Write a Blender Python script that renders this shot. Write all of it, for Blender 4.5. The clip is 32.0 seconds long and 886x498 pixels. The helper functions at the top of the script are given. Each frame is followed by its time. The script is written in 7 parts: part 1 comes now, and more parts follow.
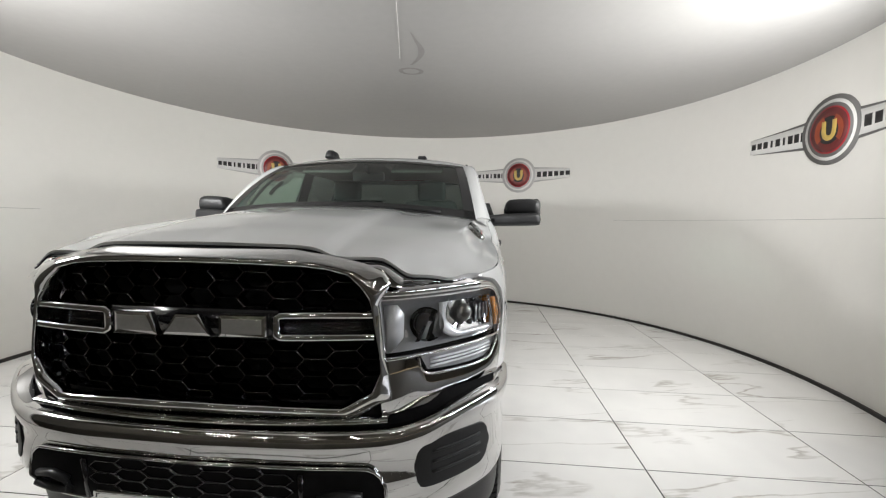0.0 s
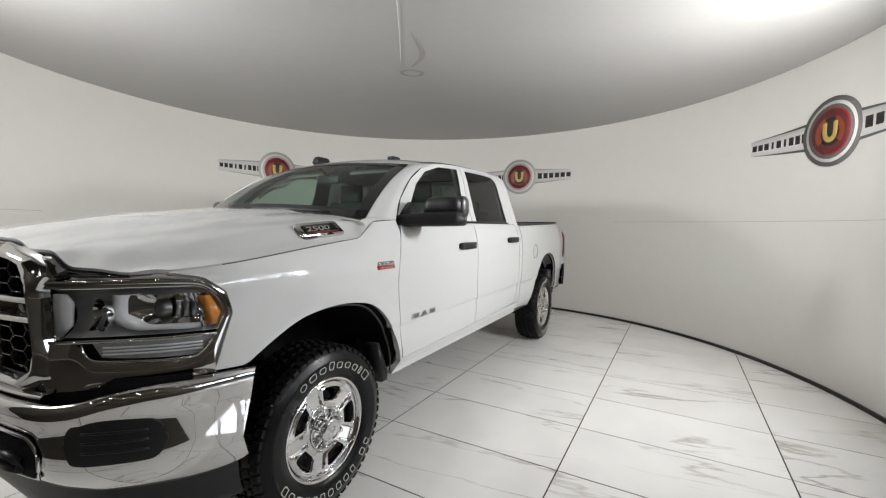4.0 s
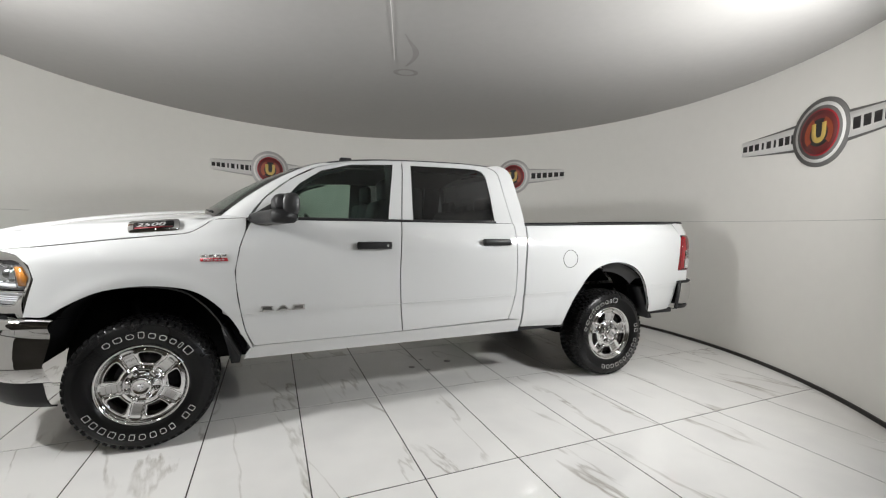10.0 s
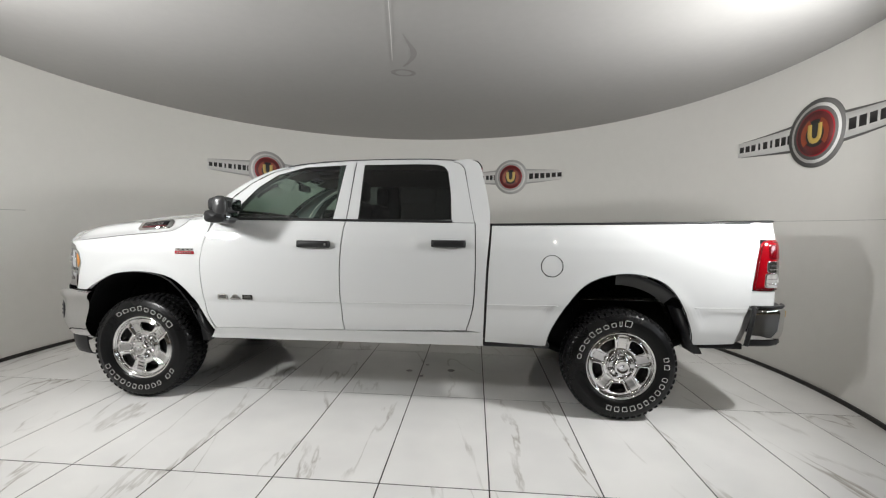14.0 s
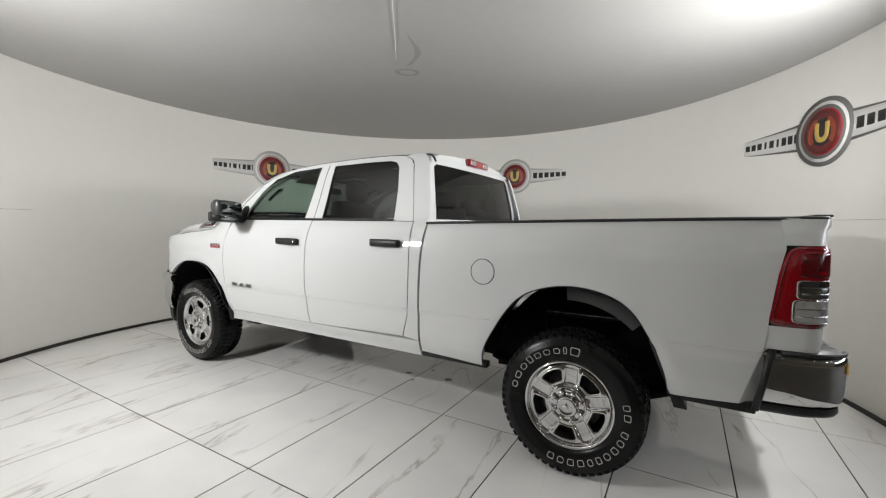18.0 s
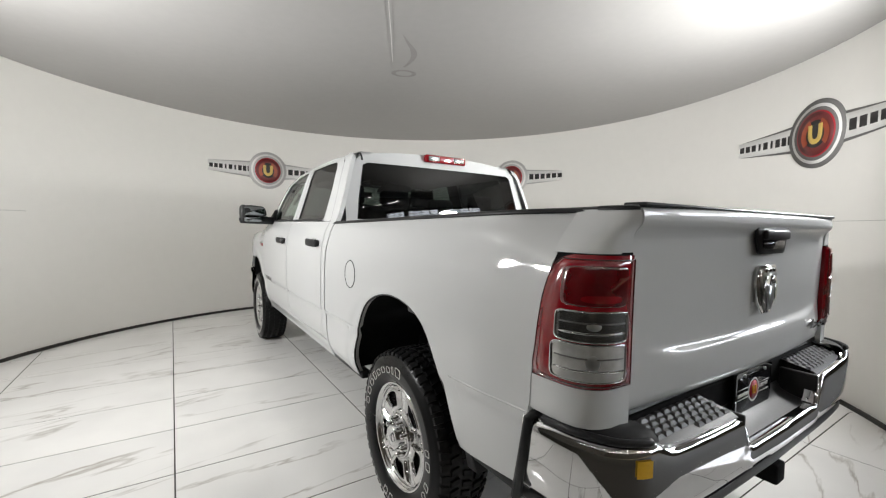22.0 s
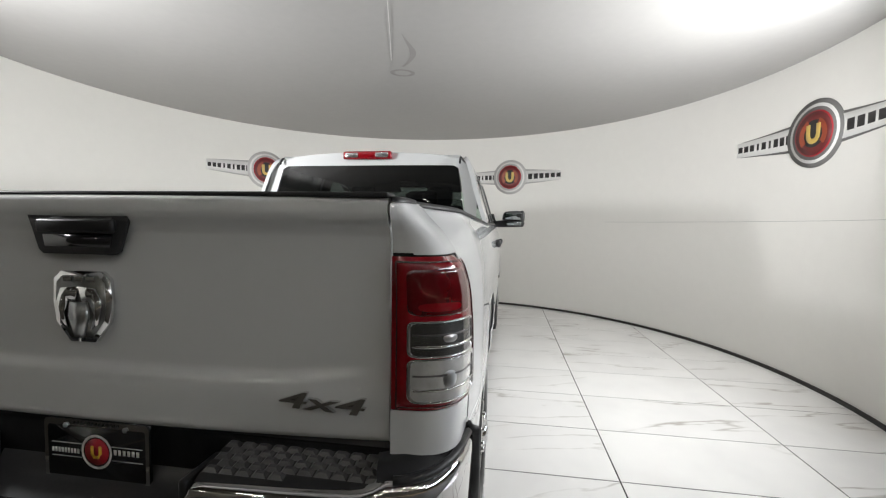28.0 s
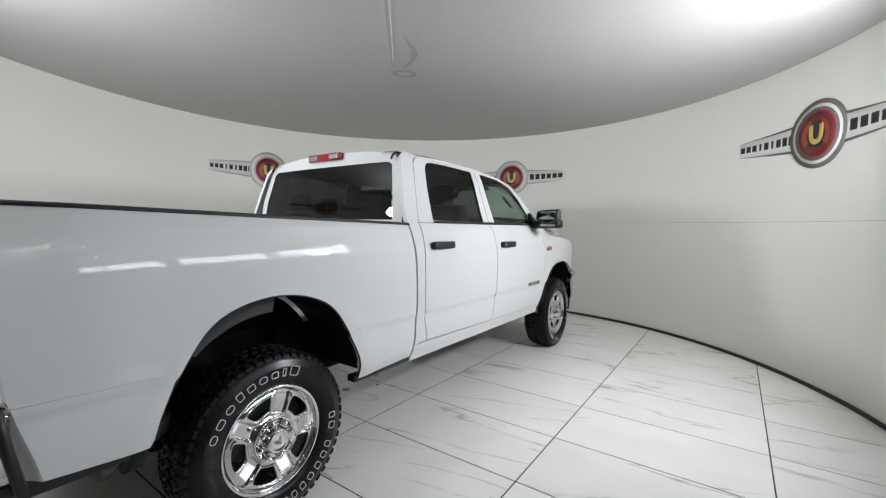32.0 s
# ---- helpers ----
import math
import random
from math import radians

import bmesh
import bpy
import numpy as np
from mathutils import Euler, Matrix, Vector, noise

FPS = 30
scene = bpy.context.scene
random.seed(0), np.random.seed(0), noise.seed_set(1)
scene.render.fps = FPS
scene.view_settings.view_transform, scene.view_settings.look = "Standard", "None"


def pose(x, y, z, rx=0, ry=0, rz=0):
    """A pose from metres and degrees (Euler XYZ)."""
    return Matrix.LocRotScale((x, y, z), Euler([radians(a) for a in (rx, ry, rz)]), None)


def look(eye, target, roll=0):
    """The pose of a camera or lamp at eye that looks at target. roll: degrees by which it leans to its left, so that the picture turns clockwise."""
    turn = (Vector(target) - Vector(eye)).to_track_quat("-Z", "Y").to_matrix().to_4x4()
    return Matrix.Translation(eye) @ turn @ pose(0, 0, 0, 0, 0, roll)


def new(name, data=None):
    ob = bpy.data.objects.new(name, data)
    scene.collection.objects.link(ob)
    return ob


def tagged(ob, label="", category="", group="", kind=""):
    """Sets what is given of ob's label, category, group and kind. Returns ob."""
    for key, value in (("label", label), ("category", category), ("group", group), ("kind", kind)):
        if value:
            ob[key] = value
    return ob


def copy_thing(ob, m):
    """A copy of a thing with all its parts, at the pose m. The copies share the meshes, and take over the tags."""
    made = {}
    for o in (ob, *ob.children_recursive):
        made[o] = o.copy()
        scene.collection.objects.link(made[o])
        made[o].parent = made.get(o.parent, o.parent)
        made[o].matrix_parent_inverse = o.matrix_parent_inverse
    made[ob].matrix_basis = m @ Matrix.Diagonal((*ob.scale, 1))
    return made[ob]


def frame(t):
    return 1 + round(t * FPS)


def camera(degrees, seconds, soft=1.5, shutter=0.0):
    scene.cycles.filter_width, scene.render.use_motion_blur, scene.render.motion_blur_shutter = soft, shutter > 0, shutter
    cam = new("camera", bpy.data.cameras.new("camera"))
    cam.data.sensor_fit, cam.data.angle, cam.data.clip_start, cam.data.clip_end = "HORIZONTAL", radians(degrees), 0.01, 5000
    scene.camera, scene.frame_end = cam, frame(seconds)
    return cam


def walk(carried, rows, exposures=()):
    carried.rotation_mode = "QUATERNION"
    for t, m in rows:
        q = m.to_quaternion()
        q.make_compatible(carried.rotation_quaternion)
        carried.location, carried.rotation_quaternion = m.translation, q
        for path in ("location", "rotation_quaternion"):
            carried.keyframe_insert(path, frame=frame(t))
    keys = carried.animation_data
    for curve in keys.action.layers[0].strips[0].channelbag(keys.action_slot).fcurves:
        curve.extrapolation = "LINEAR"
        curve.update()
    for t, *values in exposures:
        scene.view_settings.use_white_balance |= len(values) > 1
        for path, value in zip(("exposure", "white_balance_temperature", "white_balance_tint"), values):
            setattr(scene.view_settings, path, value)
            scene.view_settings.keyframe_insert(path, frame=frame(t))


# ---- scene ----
# ---- camera: stands still beside the turntable, with a slight drift of its aim ----
cam = camera(93.92, 32.0, 1.2)
EYE = (0.0, -4.118, 1.451)
ROLL = 0.87
# seconds, turn to the left, tilt upwards
AIM = [
    (0, -6.12, -3.5), (1, -6.14, -3.51), (2, -6.18, -3.47), (3, -6.05, -3.36), (3.5, -5.97, -3.33),
    (5.5, -6.31, -3.16), (6, -6.38, -3.16), (7, -6.52, -3.16), (8, -6.69, -3.22), (9, -6.79, -3.28),
    (10, -6.85, -3.31), (11, -6.87, -3.26), (12, -6.93, -3.26), (13, -7.08, -3.25), (14, -7.15, -3.27),
    (14.5, -7.12, -3.29), (16.5, -6.68, -3.37), (17, -6.66, -3.38), (18, -6.62, -3.35), (19, -6.53, -3.28),
    (20, -6.69, -3.24), (21, -6.88, -3.2), (22, -7.11, -3.19), (23, -7.48, -3.28), (24, -7.6, -3.27),
    (25, -7.67, -3.28), (25.5, -7.72, -3.29), (27.5, -7.32, -3.27), (28, -7.27, -3.25), (29, -7.32, -3.23),
    (30, -7.25, -3.19), (31, -7.16, -3.16), (32, -7.04, -3.17),
]
# seconds, turn of the turntable in degrees
TURN = [
    (0, 258.49), (1, 252.37), (2, 246.33), (3, 240.29), (3.5, 237.36),
    (5.5, 225.08), (6, 221.85), (7, 215.38), (8, 208.86), (9, 202.28),
    (10, 195.62), (11, 188.97), (12, 182.2), (13, 175.4), (14, 168.55),
    (14.5, 165.16), (16.5, 152.79), (17, 149.54), (18, 143.09), (19, 136.58),
    (20, 129.98), (21, 123.22), (22, 116.17), (23, 109.06), (24, 101.84),
    (25, 94.67), (25.5, 91.06), (27.5, 77.61), (28, 74.27), (29, 67.64),
    (30, 61.03), (31, 54.41), (32, 47.69),
]
EXPOSURES = [(0, 0.24, 6500, 10), (1, 0.25, 6500, 10), (3, 0.15, 6500, 10), (6, 0.06, 6500, 10), (9, -0.07, 6500, 10), (13, -0.11, 6500, 10), (18, 0.12, 6500, 10), (20, 0.15, 6500, 10), (24, 0.36, 6500, 10),
             (28, 0.36, 6380, 10), (30, 0.14, 6290, 10), (32, 0.06, 6210, 10)]
walk(cam, [(t, pose(*EYE, 90 + tilt, 0, left) @ pose(0, 0, 0, 0, 0, ROLL)) for t, left, tilt in AIM], EXPOSURES)
# the truck's middle on the turntable
SHIFT = (-0.030, -0.055)

# ---- light: two round studio lamps on the drum's wall beside the camera, daylight and tubes in the hall behind ----
world = bpy.data.worlds.new("world")
scene.world = world
world.use_nodes = True
sky = world.node_tree.nodes.new("ShaderNodeTexSky")
sky.sky_type, sky.sun_disc, sky.sun_elevation, sky.sun_rotation = "NISHITA", False, radians(40), radians(150)
world.node_tree.links.new(sky.outputs[0], world.node_tree.nodes["Background"].inputs[0])
world.node_tree.nodes["Background"].inputs[1].default_value = 0.12

RADIUS, CEILING = 3.96, 3.085
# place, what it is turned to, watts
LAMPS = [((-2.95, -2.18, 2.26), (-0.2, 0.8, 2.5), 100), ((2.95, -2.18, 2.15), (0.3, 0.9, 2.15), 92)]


def area_lamp(name, eye, target, size, power, colour, shape="DISK", size_y=None):
    data = bpy.data.lights.new(name, "AREA")
    data.shape, data.size, data.energy, data.color = shape, size, power, colour
    if size_y:
        data.size_y = size_y
    ob = new(name, data)
    ob.matrix_world = look(eye, target)
    return ob


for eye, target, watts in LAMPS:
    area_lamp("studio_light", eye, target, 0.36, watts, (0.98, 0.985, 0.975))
# daylight from the hall's high windows
area_lamp("window_daylight", (13.25, -4.5, 4.85), (0.0, -4.5, 1.4), 20.0, 1350, (0.94, 0.97, 1.0), "RECTANGLE", 1.8)

# ---- materials ----
def nodes_of(name):
    mat = bpy.data.materials.new(name)
    mat.use_nodes = True
    return mat, mat.node_tree.nodes, mat.node_tree.links, mat.node_tree.nodes["Principled BSDF"]


def material(name, colour, rough=0.5, metal=0.0, grain=0.0, scale=40.0, bump=0.0, coat=0.0, spec=0.5, spread=0.04):
    """A plain surface with two scales of variation in its colour, and fine relief."""
    mat, nodes, links, shader = nodes_of(name)
    put = shader.inputs
    put["Roughness"].default_value, put["Metallic"].default_value = rough, metal
    put["Coat Weight"].default_value, put["Specular IOR Level"].default_value = coat, spec
    put["Coat Roughness"].default_value = 0.03
    put["Base Color"].default_value = (*colour, 1)
    place = nodes.new("ShaderNodeTexCoord")
    big, fine = nodes.new("ShaderNodeTexNoise"), nodes.new("ShaderNodeTexNoise")
    big.inputs["Scale"].default_value, fine.inputs["Scale"].default_value = scale / 18, scale
    fine.inputs["Detail"].default_value = 6
    links.new(place.outputs["Object"], big.inputs["Vector"])
    links.new(place.outputs["Object"], fine.inputs["Vector"])
    if grain:
        both = nodes.new("ShaderNodeMath")
        both.operation = "ADD"
        links.new(big.outputs[0], both.inputs[0])
        links.new(fine.outputs[0], both.inputs[1])
        ramp = nodes.new("ShaderNodeMapRange")
        ramp.inputs[1].default_value, ramp.inputs[2].default_value = 0.6, 1.4
        ramp.inputs[3].default_value, ramp.inputs[4].default_value = 1 - grain, 1 + grain
        links.new(both.outputs[0], ramp.inputs[0])
        tint = nodes.new("ShaderNodeMix")
        tint.data_type, tint.blend_type = "RGBA", "MULTIPLY"
        tint.inputs[0].default_value = 1
        tint.inputs[6].default_value = (*colour, 1)
        links.new(ramp.outputs[0], tint.inputs[7])
        links.new(tint.outputs[2], put["Base Color"])
        dull = nodes.new("ShaderNodeMapRange")
        dull.inputs[3].default_value, dull.inputs[4].default_value = max(0.0, rough - spread), min(1.0, rough + spread)
        links.new(big.outputs[0], dull.inputs[0])
        links.new(dull.outputs[0], put["Roughness"])
    if bump:
        relief = nodes.new("ShaderNodeBump")
        relief.inputs["Strength"].default_value, relief.inputs["Distance"].default_value = bump, 0.002
        links.new(fine.outputs[0], relief.inputs["Height"])
        links.new(relief.outputs[0], put["Normal"])
    return mat


def glass(name, colour, clear, rough=0.0):
    """Tinted sheet glass: what it lets through, and a clear mirror gloss on top."""
    mat, nodes, links, shader = nodes_of(name)
    nodes.remove(shader)
    through_it, gloss, mix, edge = (nodes.new("ShaderNodeBsdf" + k) for k in ("Transparent", "Glossy")) , None, None, None
    a, b = through_it
    a.inputs[0].default_value = (*[c * clear for c in colour], 1)
    b.inputs["Roughness"].default_value = rough
    edge = nodes.new("ShaderNodeLayerWeight")
    edge.inputs[0].default_value = 0.5
    steep = nodes.new("ShaderNodeMath")
    steep.operation = "POWER"
    steep.inputs[1].default_value = 5
    links.new(edge.outputs["Facing"], steep.inputs[0])
    gain = nodes.new("ShaderNodeMath")
    gain.operation, gain.inputs[1].default_value, gain.inputs[2].default_value = "MULTIPLY_ADD", 0.9, 0.045
    links.new(steep.outputs[0], gain.inputs[0])
    mix = nodes.new("ShaderNodeMixShader")
    links.new(gain.outputs[0], mix.inputs[0])
    links.new(a.outputs[0], mix.inputs[1])
    links.new(b.outputs[0], mix.inputs[2])
    links.new(mix.outputs[0], nodes["Material Output"].inputs[0])
    return mat


def marble(name):
    """Polished white porcelain tile with soft grey veins; each tile has a cut of its own."""
    mat, nodes, links, shader = nodes_of(name)
    place, own = nodes.new("ShaderNodeTexCoord"), nodes.new("ShaderNodeObjectInfo")
    jump = nodes.new("ShaderNodeVectorMath")
    jump.operation = "SCALE"
    jump.inputs[0].default_value = (31.0, 17.0, 9.0)
    links.new(own.outputs["Random"], jump.inputs["Scale"])
    moved = nodes.new("ShaderNodeVectorMath")
    links.new(place.outputs["Object"], moved.inputs[0])
    links.new(jump.outputs[0], moved.inputs[1])
    turned = nodes.new("ShaderNodeMapping")
    turned.vector_type = "TEXTURE"
    turned.inputs["Rotation"].default_value = (0, 0, radians(102))
    turned.inputs["Scale"].default_value = (4.6, 0.9, 1)
    links.new(moved.outputs[0], turned.inputs[0])
    soft = nodes.new("ShaderNodeTexNoise")
    soft.inputs["Scale"].default_value, soft.inputs["Detail"].default_value = 1.5, 7
    soft.inputs["Distortion"].default_value = 0.35
    links.new(turned.outputs[0], soft.inputs[0])
    # thin veins where the noise crosses its middle value
    away = nodes.new("ShaderNodeMath")
    away.operation = "SUBTRACT"
    away.inputs[1].default_value = 0.5
    links.new(soft.outputs[0], away.inputs[0])
    size = nodes.new("ShaderNodeMath")
    size.operation = "ABSOLUTE"
    links.new(away.outputs[0], size.inputs[0])
    vein = nodes.new("ShaderNodeMapRange")
    vein.inputs[1].default_value, vein.inputs[2].default_value = 0.0, 0.011
    vein.inputs[3].default_value, vein.inputs[4].default_value = 1.0, 0.0
    links.new(size.outputs[0], vein.inputs[0])
    gate = nodes.new("ShaderNodeTexNoise")
    gate.inputs["Scale"].default_value, gate.inputs["Detail"].default_value = 1.9, 3
    links.new(moved.outputs[0], gate.inputs[0])
    part_of = nodes.new("ShaderNodeMapRange")
    part_of.inputs[1].default_value, part_of.inputs[2].default_value = 0.40, 0.66
    links.new(gate.outputs[0], part_of.inputs[0])
    both = nodes.new("ShaderNodeMath")
    both.operation = "MULTIPLY"
    links.new(vein.outputs[0], both.inputs[0])
    links.new(part_of.outputs[0], both.inputs[1])
    cloud = nodes.new("ShaderNodeMix")
    cloud.data_type = "RGBA"
    cloud.inputs[6].default_value, cloud.inputs[7].default_value = (0.83, 0.82, 0.80, 1), (0.77, 0.76, 0.745, 1)
    links.new(part_of.outputs[0], cloud.inputs[0])
    mix = nodes.new("ShaderNodeMix")
    mix.data_type = "RGBA"
    mix.inputs[7].default_value = (0.42, 0.395, 0.36, 1)
    links.new(both.outputs[0], mix.inputs[0])
    links.new(cloud.outputs[2], mix.inputs[6])
    links.new(mix.outputs[2], shader.inputs["Base Color"])
    shader.inputs["Roughness"].default_value = 0.035
    shader.inputs["Specular IOR Level"].default_value = 0.68
    return mat


PAINT = material("white_car_paint", (0.54, 0.547, 0.547), 0.55, grain=0.004, scale=600, coat=1.0, spec=0.25, spread=0.01)
SILVER = material("silver_lamp_plastic", (0.78, 0.78, 0.79), 0.3, 0.3, grain=0.06, scale=60)
GREY = material("grey_plastic", (0.03, 0.03, 0.031), 0.35, grain=0.08, scale=80)
CHROME = material("chrome", (0.66, 0.66, 0.66), 0.035, 1.0, grain=0.03, scale=30, spread=0.02)
SATIN = material("satin_metal", (0.55, 0.56, 0.57), 0.28, 1.0, grain=0.05, scale=60)
BLACK = material("black_plastic", (0.014, 0.014, 0.015), 0.42, grain=0.2, scale=120, bump=0.15, spec=0.3)
GLOSS = material("gloss_black", (0.008, 0.008, 0.009), 0.11, grain=0.1, scale=60, spec=0.5)
DARK = material("underbody_black", (0.007, 0.007, 0.0075), 0.8, grain=0.4, scale=25, bump=0.3, spec=0.08)
STEEL = material("dull_steel", (0.09, 0.085, 0.085), 0.5, 0.6, grain=0.3, scale=30)
RUBBER = material("tyre_rubber", (0.0065, 0.0065, 0.0068), 0.5, grain=0.25, scale=90, bump=0.2, spec=0.16)
SIDEWALL = material("dressed_tyre_sidewall", (0.0045, 0.0045, 0.0048), 0.28, grain=0.25, scale=60, bump=0.08, spec=0.20)
LETTER = material("raised_white_rubber", (0.62, 0.62, 0.60), 0.6, grain=0.1, scale=90)
CLOTH = material("charcoal_seat_cloth", (0.045, 0.046, 0.05), 0.85, grain=0.2, scale=200, bump=0.3)
CABIN = material("grey_cabin_plastic", (0.06, 0.06, 0.062), 0.6, grain=0.1, scale=120, bump=0.1)
LINING = material("pale_headliner", (0.30, 0.29, 0.27), 0.9, grain=0.06, scale=150)
AMBER = material("amber_reflector", (0.62, 0.23, 0.03), 0.15, grain=0.1, scale=80, coat=1.0)
RED = material("red_lens", (0.20, 0.0010, 0.005), 0.12, grain=0.25, scale=14, coat=1.0)
DEEP_RED = material("dark_red_lens", (0.06, 0.0015, 0.003), 0.12, grain=0.2, scale=14, coat=1.0)
BADGE_RED = material("badge_red", (0.35, 0.01, 0.02), 0.3, grain=0.1, scale=90)
STRIPE_RED = material("dark_stripe_red", (0.16, 0.006, 0.012), 0.3, grain=0.1, scale=90)
GOLD = material("gold_print", (0.62, 0.36, 0.03), 0.35, grain=0.08, scale=70)
MARBLE = marble("white_marble_tile")
GROUT = material("dark_grout", (0.028, 0.025, 0.022), 0.85, grain=0.2, scale=60)
WALL = material("cream_wall", (0.73, 0.712, 0.675), 0.62, grain=0.018, scale=9, bump=0.03)
FABRIC = material("stretched_ceiling_fabric", (0.42, 0.411, 0.40), 0.8, grain=0.03, scale=12)
TRIM = material("black_base_trim", (0.02, 0.017, 0.015), 0.5, grain=0.2, scale=30)
TUBE = material("glowing_tube", (0.8, 0.8, 0.78), 0.4)
TUBE.node_tree.nodes["Principled BSDF"].inputs["Emission Color"].default_value = (1.0, 0.95, 0.85, 1)
TUBE.node_tree.nodes["Principled BSDF"].inputs["Emission Strength"].default_value = 62.0
HALL = material("hall_paint", (0.082, 0.073, 0.060), 0.8, grain=0.05, scale=8)
CONCRETE = material("hall_concrete", (0.030, 0.025, 0.018), 0.6, grain=0.12, scale=10, bump=0.1)
WINDSHIELD = glass("windshield_glass", (0.60, 0.73, 0.66), 0.88)
PRIVACY = glass("privacy_glass", (0.14, 0.15, 0.15), 0.9)
REARGLASS = glass("rear_privacy_glass", (0.13, 0.14, 0.14), 0.9)
LENS = glass("clear_lens", (0.97, 0.98, 1.0), 0.97)
MIRROR = material("mirror_glass", (0.27, 0.29, 0.30), 0.01, 1.0)
LENS_CELL = material("bright_lamp_cell", (0.50, 0.50, 0.50), 0.16, 0.85, grain=0.3, scale=60)
BOWL = material("silver_lamp_bowl", (0.62, 0.62, 0.63), 0.25, 0.55, grain=0.15, scale=40)
BRUSHED = material("brushed_steel_face", (0.42, 0.42, 0.41), 0.45, 0.5, grain=0.1, scale=80)
BLACK_CHROME = material("black_chrome", (0.10, 0.10, 0.105), 0.14, 1.0, grain=0.1, scale=60)
DIM = material("dark_brushed_chrome", (0.22, 0.22, 0.21), 0.3, 1.0, grain=0.1, scale=80)
BRIGHT_RED = material("brake_field_red", (0.085, 0.0004, 0.0025), 0.10, grain=0.3, scale=18, coat=1.0)
CELL = material("clear_lamp_cell", (0.68, 0.675, 0.66), 0.18, 0.55, grain=0.25, scale=30, coat=1.0, spread=0.08)
DARK_CELL = material("smoked_lamp_cell", (0.20, 0.20, 0.20), 0.12, 0.9, grain=0.25, scale=30, coat=1.0, spread=0.08)
STEP = material("dark_step_plastic", (0.035, 0.035, 0.037), 0.4, grain=0.2, scale=80, bump=0.1)
# black studs, with the highlights they catch put into a greyer colour
STUD = material("highlit_black_tread", (0.05, 0.05, 0.052), 0.38, grain=0.2, scale=60)
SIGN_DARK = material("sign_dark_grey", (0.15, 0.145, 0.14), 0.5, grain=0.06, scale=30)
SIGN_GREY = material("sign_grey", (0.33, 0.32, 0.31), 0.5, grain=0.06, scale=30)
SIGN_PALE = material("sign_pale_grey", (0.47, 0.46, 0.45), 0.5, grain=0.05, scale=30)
SIGN_WHITE = material("sign_white", (0.72, 0.71, 0.69), 0.45, grain=0.03, scale=30)
SIGN_BLACK = material("sign_letter_black", (0.022, 0.02, 0.02), 0.5, grain=0.15, scale=40)
SIGN_PALE_GOLD = material("sign_pale_gold", (0.55, 0.38, 0.10), 0.4, grain=0.2, scale=12)
SIGN_RED = material("sign_dark_red", (0.13, 0.018, 0.018), 0.4, grain=0.25, scale=7)
SIGN_ORANGE = material("sign_ember_orange", (0.30, 0.06, 0.025), 0.4, grain=0.3, scale=9)
STAIN = material("grey_ceiling_stain", (0.33, 0.315, 0.305), 0.85, grain=0.12, scale=14)

# ---- shaping helpers ----
GLASSES = (WINDSHIELD, PRIVACY, REARGLASS, LENS)


def bm_of(*pieces):
    """One bmesh from (vertices, faces) pieces."""
    bm = bmesh.new()
    for verts, faces in pieces:
        vs = [bm.verts.new(v) for v in verts]
        for f in faces:
            try:
                bm.faces.new([vs[i] for i in f])
            except ValueError:
                pass
    return bm


def part(name, bm, mat, parent, label="", smooth=True, sharp=35):
    """Links a bmesh, or a (vertices, faces) piece or a list of them, as one mesh object under parent."""
    if not isinstance(bm, bmesh.types.BMesh):
        bm = bm_of(*(bm if isinstance(bm, list) else [bm]))
    me = bpy.data.meshes.new(name)
    if mat in GLASSES and bm.faces and sum((f.normal.dot(f.calc_center_median() - Vector((-0.3, 0, 1.3))) for f in bm.faces if f.normal_update() is None), 0.0) < 0:
        bmesh.ops.reverse_faces(bm, faces=bm.faces)
    bmesh.ops.recalc_face_normals(bm, faces=bm.faces) if parent is None else None
    for f in bm.faces:
        f.smooth = smooth
    if smooth:
        for e in bm.edges:
            if len(e.link_faces) == 2 and e.calc_face_angle(0) > radians(sharp):
                e.smooth = False
    bm.to_mesh(me)
    bm.free()
    me.materials.append(mat)
    ob = new(name, me)
    if parent is not None:
        ob.parent = parent
    if label:
        ob["label"] = label
    return ob


def twin(name, ob, parent, label=""):
    """The same part on the truck's other side."""
    me = ob.data.copy()
    me.transform(Matrix.Diagonal((1, -1, 1, 1)))
    me.flip_normals()
    other = new(name, me)
    other.parent = parent
    if label or ob.get("label"):
        other["label"] = label or ob["label"]
    return other


def spl(xs, ys):
    """A smooth curve through points, as a function (monotone cubic)."""
    x, y = np.array(xs, float), np.array(ys, float)
    if x[0] > x[-1]:
        x, y = x[::-1], y[::-1]
    s = np.diff(y) / np.diff(x)
    m = np.zeros(len(x))
    m[0], m[-1] = s[0], s[-1]
    for i in range(1, len(x) - 1):
        m[i] = 0 if s[i - 1] * s[i] <= 0 else 2 * s[i - 1] * s[i] / (s[i - 1] + s[i])

    def at(q):
        q = np.clip(np.asarray(q, float), x[0], x[-1])
        i = np.clip(np.searchsorted(x, q) - 1, 0, len(x) - 2)
        h = x[i + 1] - x[i]
        t = (q - x[i]) / h
        return ((2 * t**3 - 3 * t**2 + 1) * y[i] + (t**3 - 2 * t**2 + t) * h * m[i]
                + (3 * t**2 - 2 * t**3) * y[i + 1] + (t**3 - t**2) * h * m[i + 1])
    return at


